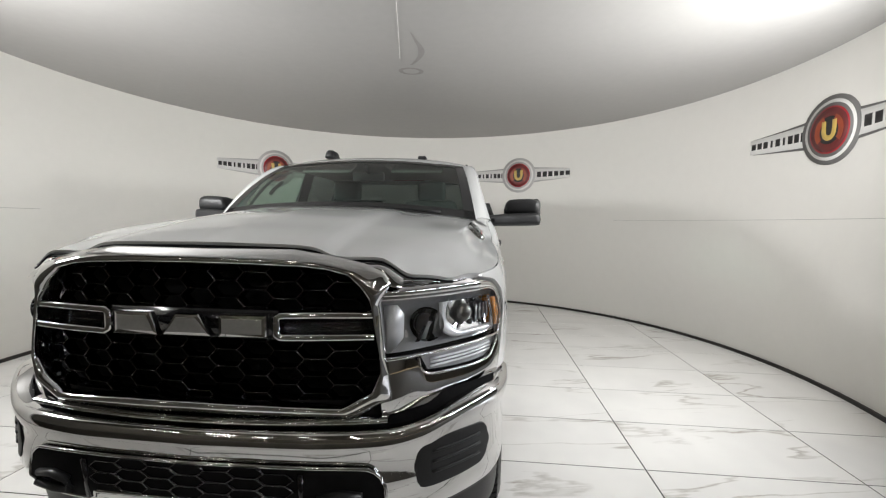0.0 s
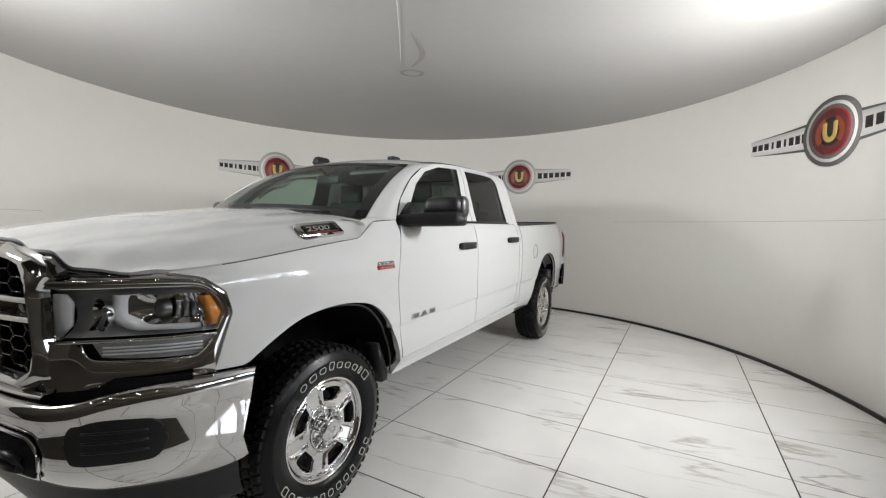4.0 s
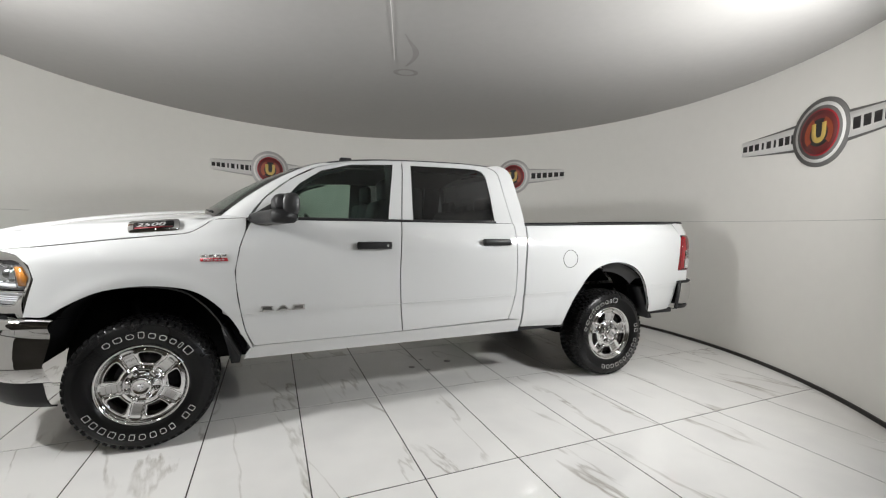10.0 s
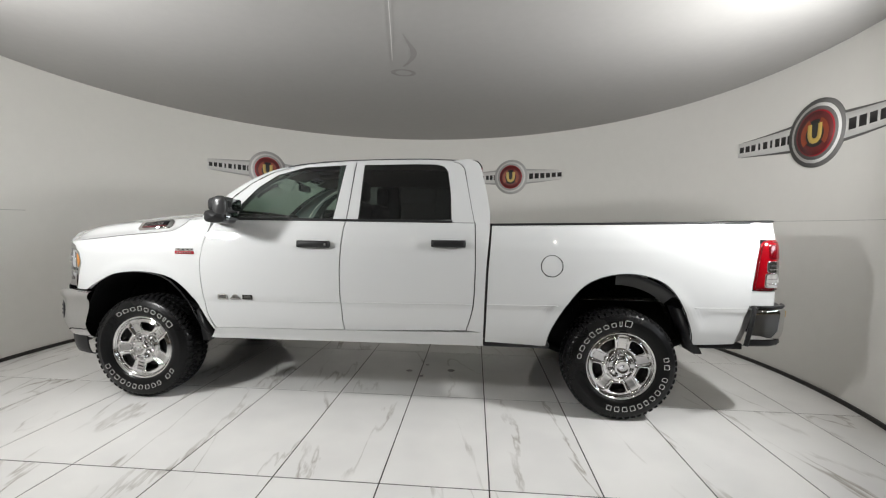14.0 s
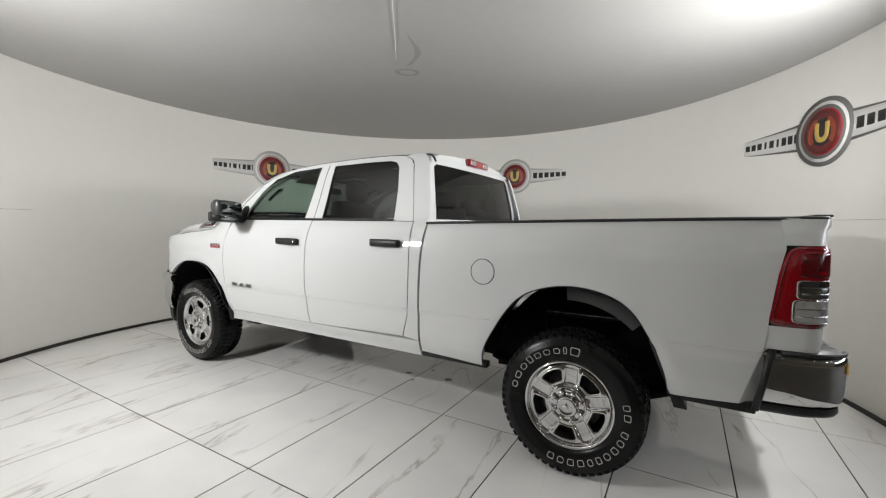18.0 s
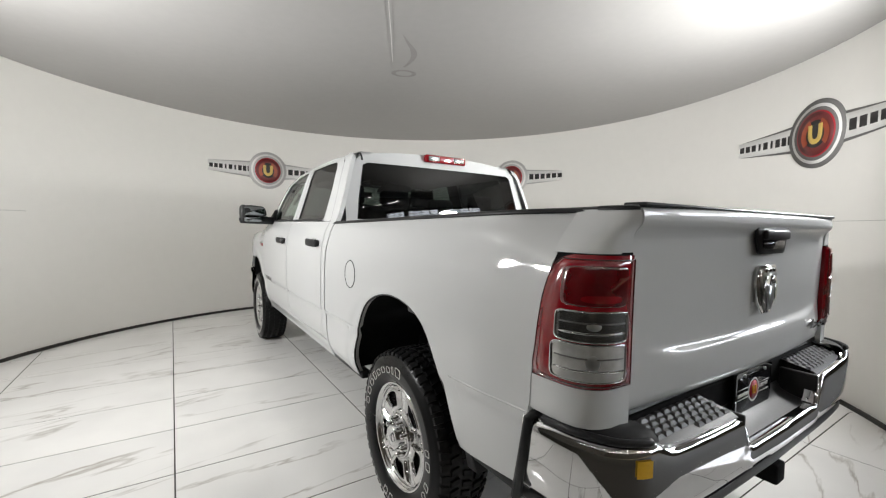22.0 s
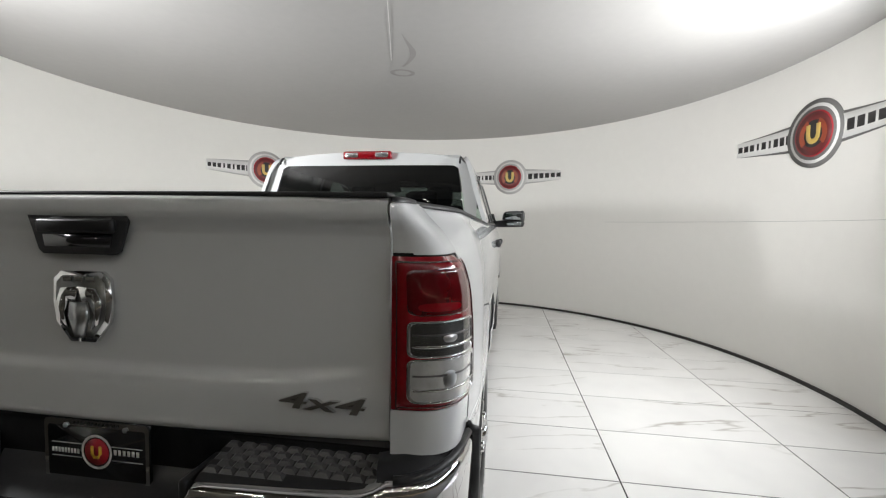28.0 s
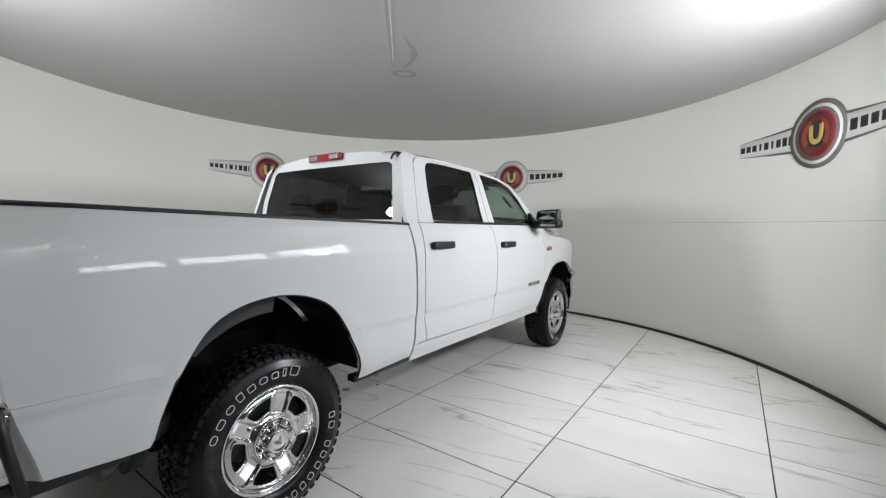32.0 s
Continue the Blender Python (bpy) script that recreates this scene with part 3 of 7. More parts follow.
def pane_grid(outline, out=-0.008):
    """Glass from an outline of (x, z) on the truck's side: first point low front, last low back."""
    n = len(outline)
    low = [outline[0], outline[-1]]
    top = outline[2:n - 2]
    g = coons(low, [outline[1]] + list(top) + [outline[n - 2]], [outline[0], outline[1]], [outline[-1], outline[n - 2]], 18, 10, False)
    P = np.stack([g[..., 0], side(g[..., 0], g[..., 1]) + out, g[..., 1]], 2)
    return sheet(P, False)


# hood
plateau = spl([1.30, 1.55, 1.87, 2.33, 2.56, 2.70, 2.80, 2.88], [1.547, 1.538, 1.522, 1.474, 1.434, 1.410, 1.386, 1.362])
flank = spl([1.30, 1.6, 2.0, 2.3, 2.5, 2.63, 2.72, 2.80, 2.88], [1.512, 1.496, 1.456, 1.430, 1.398, 1.358, 1.316, 1.280, 1.258])
shoulder = spl([1.30, 1.6, 1.95, 2.2, 2.42, 2.55, 2.66, 2.88], [1.492, 1.474, 1.440, 1.414, 1.376, 1.328, 1.268, 1.24])
shutline = spl([1.30, 1.49, 1.560, 1.641, 1.80, 2.042, 2.30, 2.47, 2.88], [1.484, 1.468, 1.42, 1.376, 1.358, 1.333, 1.302, 1.283, 1.24])
hood_front = spl([0, 0.365, 0.5, 0.638, 0.75, 0.845, 0.912, 0.95], [2.848, 2.828, 2.812, 2.788, 2.70, 2.597, 2.475, 2.40])


def hood_z(x, y):
    a, p, f, s = abs(y), float(plateau(x)), float(flank(x)), float(shoulder(x))
    edge = float(side(min(x, 2.60), float(shutline(x))))
    knots = [0.0, 0.30, 0.36, 0.43, 0.56, 0.66, 0.79, 0.79 + (edge - 0.79) * 0.5, edge]
    k = min(1.0, max(0.0, (x - 1.6) / 1.1))
    vals = [p + 0.012, p + 0.002, p - 0.006, p - 0.018 - 0.016 * k, p - 0.03 - 0.012 * k, f, s, s * 0.36 + 0.64 * (float(shutline(x)) + 0.004), float(shutline(x)) + 0.004]
    return float(spl(knots, vals)(a))


def hood():
    n_y, n_x = 97, 44
    g = []
    for j in range(n_y):
        q = -1 + 2 * j / (n_y - 1)
        row = []
        for i in range(n_x):
            s = i / (n_x - 1)
            # the edge of the hood runs along the shut line
            ymax_f = 0.860
            yf = q * ymax_f
            xf = float(hood_front(abs(yf)))
            xb = 1.60 - 0.11 * abs(q) ** 2
            x = xb + (xf - xb) * s
            lim = float(side(min(x, 2.60), float(shutline(x))))
            y = q * min(lim, 1.0)
            row.append((x, y, hood_z(x, y)))
        g.append(row)
    lip = [(q[-1][0] + 0.001, q[-1][1], q[-1][2] - 0.013) for q in g[4:-4]]
    part("hood_gap", tube(lip, 0.0042, 6), DARK, truck, "dark gap at the hood's front edge")
    part("hood", sheet(np.array(g), True, 0.03), PAINT, truck, "white hood with a raised centre bulge")


def cab_top():
    # roof
    crown = spl([-0.80, -0.75, -0.33, 0.25, 0.54, 0.78, 0.90, 0.96], [2.010, 2.018, 2.028, 2.018, 2.002, 1.968, 1.938, 1.918])
    edge_z = spl([-0.82, -0.60, -0.36, 0.17, 0.565, 0.829, 0.96], [1.958, 1.966, 1.974, 1.962, 1.930, 1.874, 1.80])

    g = []
    for j in range(33):
        q = -1 + 2 * j / 32
        row = []
        for i in range(26):
            s = i / 25
            xf, xb = 0.945 - 0.105 * abs(q) ** 2.2, -0.800 + 0.07 * abs(q) ** 3
            x = xb + (xf - xb) * s
            ez = float(edge_z(x))
            ey = float(side(x, min(ez, 1.95))) - 0.012
            y = q * ey
            z = ez + (float(crown(x)) - ez) * (1 - abs(q) ** 2.6)
            row.append((x, y, z))
        g.append(row)
    part("roof", sheet(np.array(g), True, 0.02), PAINT, truck)
    # black ditch mouldings along the roof, turned down at the back
    for s in (1, -1):
        run = [(x, s * (float(side(x, min(float(edge_z(x)), 1.95))) - 0.060), float(edge_z(x)) + (float(crown(x)) - float(edge_z(x))) * (1 - 0.917 ** 2.6) - 0.003) for x in np.linspace(0.80, -0.745, 24)]
        x, y, z = run[-1]
        run[-3:] = [(x, y, z + 0.003)]
        run += [(x - 0.030, y, z + 0.003), (x - 0.055, y, z - 0.004), (x - 0.074, y, z - 0.020), (x - 0.092, y, z - 0.052)]
        part("roof_moulding", tube(run, 0.008, 6), BLACK, truck, "thin black roof moulding")
        seam = [(x, s * (float(side(x, float(shutline(x)))) + 0.0005), float(shutline(x)) - 0.001) for x in np.linspace(1.52, 2.42, 30)]
        part("hood_seam", tube(seam, 0.0017, 6), DARK, truck, "dark seam between hood and fender")
    # windshield
    g = []
    for j in range(25):
        q = -1 + 2 * j / 24
        lo = Vector((1.66 - 0.19 * abs(q) ** 2, q * 0.835, 1.525 - 0.045 * q * q))
        hi = Vector((0.945 - 0.105 * abs(q) ** 2.2, q * 0.715, 1.922 - 0.032 * abs(q) ** 2))
        row = []
        for i in range(12):
            s = i / 11
            row.append(tuple(lo.lerp(hi, s) + Vector((0.02, 0, 0.035)) * 4 * s * (1 - s)))
        g.append(row)
    G = np.array(g)
    part("windshield", sheet(G, False), WINDSHIELD, truck, "clear windshield glass")
    black = [sheet(G[:, :2] + np.array([0.002, 0, 0.003])), sheet(G[:, -2:] + np.array([0.002, 0, 0.003])), sheet(G[:2] + np.array([0.002, 0, 0.003])), sheet(G[-2:] + np.array([0.002, 0, 0.003]))]
    part("windshield_band", black, GLOSS, truck, "black ceramic band at the glass edge")
    # A pillars: from the door line over to the windshield's edge
    door = [(1.292, 1.480), (1.185, 1.626), (1.009, 1.772), (0.832, 1.866), (0.70, 1.898)]
    line = resample(door, 16)
    rim = resample([tuple(q) for q in G[-1]], 16)
    P = []
    for a, b in zip(line, rim):
        a3 = np.array(lift(a[0], a[1]))
        row = []
        for s in np.linspace(0, 1, 6):
            c = a3 * (1 - s) + b * s
            row.append(c + np.array([0.012, 0.012, 0.012]) * 4 * s * (1 - s))
        P.append(row)
    a = part("windshield_pillar", sheet(np.array(P), True), PAINT, truck)
    twin("windshield_pillar", a, truck)
    # fender top between the hood's rear corner and the pillar's foot
    outer = resample([lift(1.285, 1.482), lift(1.42, 1.474), lift(1.49, 1.466), lift(1.553, 1.424)], 12)
    inner = resample([(1.40, 0.862, 1.492), (1.445, 0.848, 1.489), (1.485, 0.84, 1.485), (1.53, 0.845, 1.470)], 12)
    P = [[a_ * (1 - q) + b_ * q + np.array([0, 0, 0.010]) * 4 * q * (1 - q) for q in np.linspace(0, 1, 6)] for a_, b_ in zip(outer, inner)]
    twin("fender_top", part("fender_top", sheet(np.array(P), True), PAINT, truck), truck)
    # cowl with wipers
    cowl = np.array([[(1.62 - 0.15 * q * q + dx, q * 0.86, 1.508 - 0.035 * q * q + dz) for dx, dz in ((0.06, -0.03), (0.02, 0.0), (-0.06, 0.012), (-0.12, 0.03))] for q in np.linspace(-1, 1, 21)])
    part("cowl", sheet(cowl, False), BLACK, truck, "black plastic cowl grille")
    for y0, y1 in ((0.62, 0.02), (-0.02, -0.60)):
        arm = [(1.62 - 0.17 * (y / 0.84) ** 2 + 0.01, y, 1.545 - 0.04 * (y / 0.84) ** 2) for y in np.linspace(y0, y1, 9)]
        part("wiper", tube(arm, 0.009, 6), BLACK, truck)
    # back of the cab, with the rear window set in it
    back = spl([0.60, 1.40, 1.50, 1.60, 1.78, 1.90, 1.97, 2.02], [-0.905, -0.915, -0.912, -0.900, -0.862, -0.835, -0.812, -0.80])

    def on_back(y, z, out=0.0):
        return (float(back(z)) + 0.05 * abs(y / 0.86) ** 3 - out, float(y), float(z))
    bo = [(0.845, 1.40), (0.85, 1.62), (0.80, 1.90), (0.70, 1.960), (-0.70, 1.960), (-0.80, 1.90), (-0.85, 1.62), (-0.845, 1.40)]
    bi = [(0.770, 1.490), (0.755, 1.64), (0.705, 1.885), (0.665, 1.905), (-0.665, 1.905), (-0.705, 1.885), (-0.755, 1.64), (-0.770, 1.490)]
    part("cab_back", [ring_sheet(bo, bi, on_back, 8, True)], PAINT, truck)
    lowback = np.array([[on_back(y, z) for z in (0.6, 1.0, 1.40)] for y in np.linspace(-0.86, 0.86, 9)])
    part("cab_back", sheet(lowback, True), PAINT, truck)
    top_back = np.array([[on_back(y, z) for z in (1.955, 1.985, 2.008 - 0.05 * abs(y / 0.72) ** 3)] for y in np.linspace(-0.72, 0.72, 21)])
    part("roof_edge", sheet(top_back, True), PAINT, truck)
    pane = np.array([[on_back(y * (0.765 - (z - 1.5) * 0.17), z, -0.006) for z in np.linspace(1.49, 1.905, 8)] for y in np.linspace(-1, 1, 15)])
    part("rear_window", sheet(pane, True), REARGLASS, truck, "dark tinted rear window")
    # high brake lamp
    part("brake_lamp", [mapped(box(0, 0, 0, 0.05, 0.385, 0.062, 0.012), lambda x, y, z: (x - 0.825, y, z + 1.982))], RED, truck, "red high brake lamp with clear cargo lights")
    for y in (0.12, -0.12):
        part("cargo_light", [box(-0.852, y, 1.982, 0.006, 0.10, 0.036, 0.004)], LENS_CELL, truck)
    # aerial fin and the marker on the roof
    part("roof_aerial", [mapped(box(0, 0, 0, 0.16, 0.10, 0.07, 0.02), lambda x, y, z: (x * (1 - 5 * max(z, 0)) + 0.62, y * (1 - 7 * max(z + 0.035, 0)) - 0.40, z + 2.015))], BLACK, truck, "black sharkfin aerial")
    part("roof_marker", [mapped(box(0, 0, 0, 0.10, 0.07, 0.03, 0.012), lambda x, y, z: (x + 0.55, y + 0.36, z + 2.0))], BLACK, truck)


def bed():
    # rails, floor, inner walls and bulkhead
    for s in (1, -1):
        rail = []
        for x in np.linspace(-0.905, -2.93, 40):
            z, q = 1.462 + (-0.905 - x) * 0.0228, max(x, -2.845)
            low, top = float(side(q, z - 0.014)) + 0.005, float(side(q, z)) + 0.005
            rail.append([(x, s * y, z + d) for y, d in ((low - 0.004, -0.008), (low - 0.001, -0.005), (top, 0.005), (top - 0.010, 0.009), (top - 0.082, 0.009), (top - 0.087, -0.03))])
        rail = np.array(rail)
        # the cap bends round the corner to the tailgate
        edge_y, mid = float(side(-2.80, 1.506)), (-2.91, 0.745)
        bend = []
        for x, i in ((-2.905, 0.006), (-2.945, 0.016), (-2.972, 0.034), (-2.992, 0.060), (-3.007, 0.095), (-3.013, 0.130), (-3.018, 0.168)):
            y = edge_y - i * (edge_y - 0.803) / 0.172
            bend.append([(x + (mid[0] - x) * k, s * (y + 0.004 * (k == 0) + (mid[1] - y) * k), z) for k, z in ((0, 1.503), (0, 1.513), (0.1, 1.5170), (0.55, 1.5170))])
        part("rail_corner", sheet(np.array(bend), s < 0), BLACK, truck, "black plastic cap on the bed corner")
        part("bed_rail", sheet(rail, s < 0), BLACK, truck, "black plastic bed rail cap")
        inner = np.array([[(x, s * 0.86, z) for z in (1.14, 1.46)] for x in (-0.93, -2.96)])
        part("bed_inner_wall", sheet(inner, s < 0), PAINT, truck)
    part("bed_floor", [box(-1.95, 0, 0.85, 2.04, 1.0, 0.03)], PAINT, truck)
    part("bed_bulkhead", [box(-0.945, 0, 1.16, 0.03, 1.80, 0.58)], PAINT, truck)


def tailgate():
    gate = thing_part("tailgate", truck)
    # the top lip stands out over a hollow; low down a crease fades out towards the ends
    skin = spl([0.922, 0.940, 1.00, 1.12, 1.25, 1.36, 1.420, 1.438, 1.452, 1.464, 1.478, 1.500, 1.510, 1.516],
               [-2.988, -3.000, -3.004, -2.996, -3.000, -3.002, -3.004, -3.010, -3.020, -3.031, -3.035, -3.032, -3.025, -3.005])
    fold = spl([0.922, 1.00, 1.040, 1.062, 1.076, 1.088, 1.12, 1.22, 1.516], [0.0, 0.004, 0.009, 0.010, 0.0, -0.007, -0.005, 0.0, 0.0])
    heights = np.concatenate([[0.922, 0.930, 0.94], np.linspace(0.96, 1.03, 5), np.linspace(1.04, 1.13, 16), np.linspace(1.15, 1.40, 10), np.linspace(1.42, 1.516, 22)])
    rows = []
    for y in np.linspace(-0.797, 0.797, 49):
        fade = min(1.0, max(0.0, (0.74 - abs(y)) / 0.20))
        # the crease bends up a little at its ends
        up = 0.03 * max(0.0, (abs(y) - 0.45) / 0.3) ** 2
        rows.append([(float(skin(z)) - 0.022 + 0.033 * (abs(y) / 0.8) ** 2 - fade * float(fold(max(0.922, z - up))), y, z) for z in heights])
    g = np.array(rows)
    part("tailgate_skin", sheet(g, True, 0.03), PAINT, gate, "smooth white tailgate skin with a crease")
    part("tailgate_cap", [box(-2.995, 0, 1.519, 0.07, 1.60, 0.012, 0.005)], BLACK, gate, "black plastic cap on the tailgate")
    part("tailgate_inner", [box(-2.95, 0, 1.22, 0.03, 1.58, 0.55)], PAINT, gate)
    # handle in its black recess
    out = [(0.135, 1.464), (-0.155, 1.466), (-0.124, 1.372), (-0.112, 1.366), (0.092, 1.366), (0.104, 1.372)]
    outline = resample(out + [out[0]], 40, False)[:-1]
    part("handle_bezel", prism([tuple(q) for q in outline], lambda y, z, d: (-3.014 - d - 0.03 * max(0, z - 1.43), y, z), 0.012), BLACK, gate, "black tailgate handle")
    part("handle_pocket", prism([(-0.105, 1.385), (0.082, 1.385), (0.088, 1.415), (-0.112, 1.415)], lambda y, z, d: (-3.027 - d, y, z), 0.003), GLOSS, gate)
    part("handle_lever", [box(-3.035, -0.016, 1.437, 0.018, 0.22, 0.036, 0.008)], BLACK, gate)
    # shield badge with a chrome rim
    shield = [(-0.064, 1.322), (0.052, 1.322), (0.074, 1.302), (0.078, 1.245), (0.070, 1.192), (0.030, 1.142), (-0.042, 1.142), (-0.082, 1.192), (-0.090, 1.245), (-0.086, 1.302)]
    c = (-0.006, 1.235)
    part("badge_rim", [prism(shield, lambda y, z, d: (-3.004 - d, y, z), 0.014)], CHROME, gate, "chrome shield badge")
    part("badge_field", [prism([(c[0] + (y - c[0]) * 0.86, c[1] + (z - c[1]) * 0.88) for y, z in shield], lambda y, z, d: (-3.0185 - d, y, z), 0.003)], DIM, gate)
    for s in (1, -1):
        horn = [(0.0, 1.285), (0.05, 1.280), (0.066, 1.24), (0.055, 1.19), (0.035, 1.178), (0.045, 1.215), (0.03, 1.25), (0.012, 1.245)]
        part("badge_horn", [prism([(c[0] + s * y, z) for y, z in horn][::s], lambda y, z, d: (-3.0215 - d, y, z), 0.006)], CHROME, gate)
    part("badge_face", [prism([(c[0] + y, z) for y, z in ((0.022, 1.245), (0.028, 1.21), (0.010, 1.155), (-0.010, 1.155), (-0.028, 1.21), (-0.022, 1.245))], lambda y, z, d: (-3.0215 - d, y, z), 0.008)], SATIN, gate)
    for k in range(3):
        part("badge_letter_bar", [box(-3.0235, c[0] + (k - 1) * 0.034, 1.303, 0.004, 0.024, 0.013, 0.001)], CHROME, gate)
    for ob in [o for o in bpy.data.objects if o.parent is gate and o.name.startswith(("handle", "badge"))]:
        ob.location.x = -0.024
    text_part("drive_badge", "4x4", 0.056, pose(-3.017, -0.523, 1.008, 90, 0, -94), CHROME, gate, "chrome 4x4 badge", 0.005, 2.65)


def thing_part(name, parent, label=""):
    ob = new(name)
    ob.parent = parent
    if label:
        ob["label"] = label
    return ob


def text_part(name, words, size, m, mat, parent, label="", deep=0.003, wide=1.0, shear=0.2):
    """Raised lettering as a mesh; it reads along its own x, upright along y."""
    cu = bpy.data.curves.new(name, "FONT")
    cu.body, cu.size, cu.extrude, cu.shear = words, size, deep, shear
    cu.bevel_depth, cu.resolution_u, cu.offset = 0.0, 3, size * 0.018
    tmp = new(name, cu)
    dep = bpy.context.evaluated_depsgraph_get()
    me = bpy.data.meshes.new_from_object(tmp.evaluated_get(dep))
    bpy.data.objects.remove(tmp)
    bpy.data.curves.remove(cu)
    me.transform(m @ Matrix.Diagonal((wide, 1, 1, 1)))
    me.materials.clear()
    me.materials.append(mat)
    ob = new(name, me)
    ob.parent = parent
    if label:
        ob["label"] = label
    return ob


body_sides()
hood()
cab_top()
bed()
tailgate()


# ---- wheels ----
def wheel_face():
    """Five broad chrome spokes with deep rounded openings."""
    r0, r1, half = 0.098, 0.232, radians(36)

    def face_y(r, a):
        dish = float(FACE(r))
        # a flat sunken channel with steep sides down the middle of each spoke
        sunk = min(1.0, max(0.0, (0.036 - r * (half - abs(a))) / 0.006))
        s = min(1.0, max(0.0, (r - 0.108) / 0.008)) * min(1.0, max(0.0, (0.230 - r) / 0.008))
        return dish - 0.012 * sunk * s

    FACE = spl([0.0, 0.10, 0.125, 0.17, 0.21, 0.225, 0.24], [0.0, -0.010, -0.018, -0.014, -0.010, -0.014, -0.024])
    n = 88
    steps = (0, 0.12, 0.24, 0.34, 0.42, 0.48, 0.54, 0.60, 0.68, 0.78, 0.86, 0.94, 1.0)
    pieces = []
    for s in range(5):
        mid = radians(31 + 72 * s)
        grid = []
        for k in range(n + 1):
            t = 2 * math.pi * k / n
            u, v = math.cos(t), math.sin(t)
            # outer: the sector's border in (angle, radius)
            m = max(abs(u), abs(v))
            ou, ov = u / m * half, v / m
            ro = (r0 + r1) / 2 + ov * (r1 - r0) / 2
            # inner: a rounded opening, broader towards the rim
            e = (abs(u) ** 5 + abs(v) ** 5) ** (-0.2)
            ir = 0.172 + v * e * 0.034
            ia = u * e * radians(17.0) * (1.0 + 0.14 * v)
            row = []
            for q in steps:
                a, r = ou * (1 - q) + ia * q, ro * (1 - q) + ir * q
                y = face_y(r, a) + (0.004 if 0.75 < q < 0.9 else 0.002 if q == 0.94 else -0.006 if q == 1.0 else 0)
                row.append((r * math.cos(mid + a), y, r * math.sin(mid + a)))
            x, y, z = row[-1]
            row.append((x * 0.985, y - 0.02, z * 0.985))
            row.append((x * 0.975, y - 0.060, z * 0.975))
            grid.append(row)
        pieces.append(sheet(np.array(grid), False))
    return pieces


def tyre_profile():
    return [(0.246, 0.085), (0.252, 0.112), (0.270, 0.128), (0.300, 0.138), (0.335, 0.140), (0.345, 0.141), (0.350, 0.138), (0.372, 0.132), (0.392, 0.121), (0.403, 0.110), (0.408, 0.095), (0.410, 0.04),
            (0.410, -0.04), (0.408, -0.095), (0.392, -0.121), (0.345, -0.139), (0.300, -0.136), (0.252, -0.11), (0.240, -0.085)]


def tread():
    """Lugs of an all-terrain tread: shoulder blocks that wrap down the sidewall and three rows between."""
    pieces = []
    n = 54
    for k in range(n):
        a = 2 * math.pi * k / n
        for y, w, dx, hgt, lean in ((0.108, 0.034, 0.030, 0.0, 0.0), (-0.108, 0.034, 0.030, 0.0, 0.0), (0.062, 0.040, 0.026, 0.0, 0.5), (0.0, 0.042, 0.027, 0.0, -0.5), (-0.062, 0.040, 0.026, 0.0, 0.5)):
            b = a + (0.5 if abs(y) in (0.062,) else 0.0) * 2 * math.pi / n
            shoulder = abs(y) > 0.1
            r_lo, r_hi = 0.404, 0.4180 if not shoulder else 0.4165
            verts = []
            for r in (r_lo, r_hi):
                for sx, sy in ((-1, -1), (1, -1), (1, 1), (-1, 1)):
                    yy = y + sy * w / 2
                    rr = r - (0.012 if shoulder and sy * y > 0 else 0)
                    ang = b + (sx * dx / 2 * (0.92 if r == r_hi else 1) + lean * sy * w / 4) / rr
                    verts.append((rr * math.cos(ang), yy * (1 if r == r_lo else 0.985), rr * math.sin(ang)))
            faces = [(4, 5, 6, 7), (0, 1, 5, 4), (1, 2, 6, 5), (2, 3, 7, 6), (3, 0, 4, 7)]
            pieces.append((verts, faces))
        # side biters under each shoulder block
        for s in (1, -1):
            v = []
            for r, y in ((0.404, 0.112), (0.388, 0.1235), (0.389, 0.1262), (0.405, 0.118)):
                for e in (-1, 1):
                    ang = a + e * (0.012 if k % 2 else 0.017) / r
                    v.append((r * math.cos(ang), s * y, r * math.sin(ang)))
            pieces.append((v, [(0, 1, 3, 2), (2, 3, 5, 4), (4, 5, 7, 6), (0, 2, 4, 6), (1, 7, 5, 3)]))
    return pieces


def raised_marks(centre, shapes, radius=0.322):
    """White outlined blocks of uneven width and height that stand for the raised marks on the sidewall."""
    pieces, gap = [], 0.022
    total = sum(w + gap for w, h, k in shapes)
    at = -total / 2
    for w, h, k in shapes:
        a0 = radians(centre) - (at + w / 2) / radius
        at += w + gap
        if not h:
            continue
        n, grid, low = 24, [], radius - 0.018
        for i in range(n + 1):
            t = 2 * math.pi * i / n
            e = (abs(math.cos(t)) ** k + abs(math.sin(t)) ** k) ** (-1 / k)
            u, v = math.cos(t) * e, math.sin(t) * e
            row = []
            for inset, out in ((0.0, 0.0), (0.0, 0.0022), (0.0026, 0.0022), (0.0026, 0.0)):
                a, r = a0 + u * (w / 2 - inset) / radius, low + h / 2 + v * (h / 2 - inset)
                base = 0.1408 if r > 0.325 else 0.1385 if r > 0.3 else 0.137
                row.append((r * math.cos(a), base + 0.0012 + out, r * math.sin(a)))
            grid.append(row)
        pieces.append(sheet(np.array(grid), True))
    return pieces


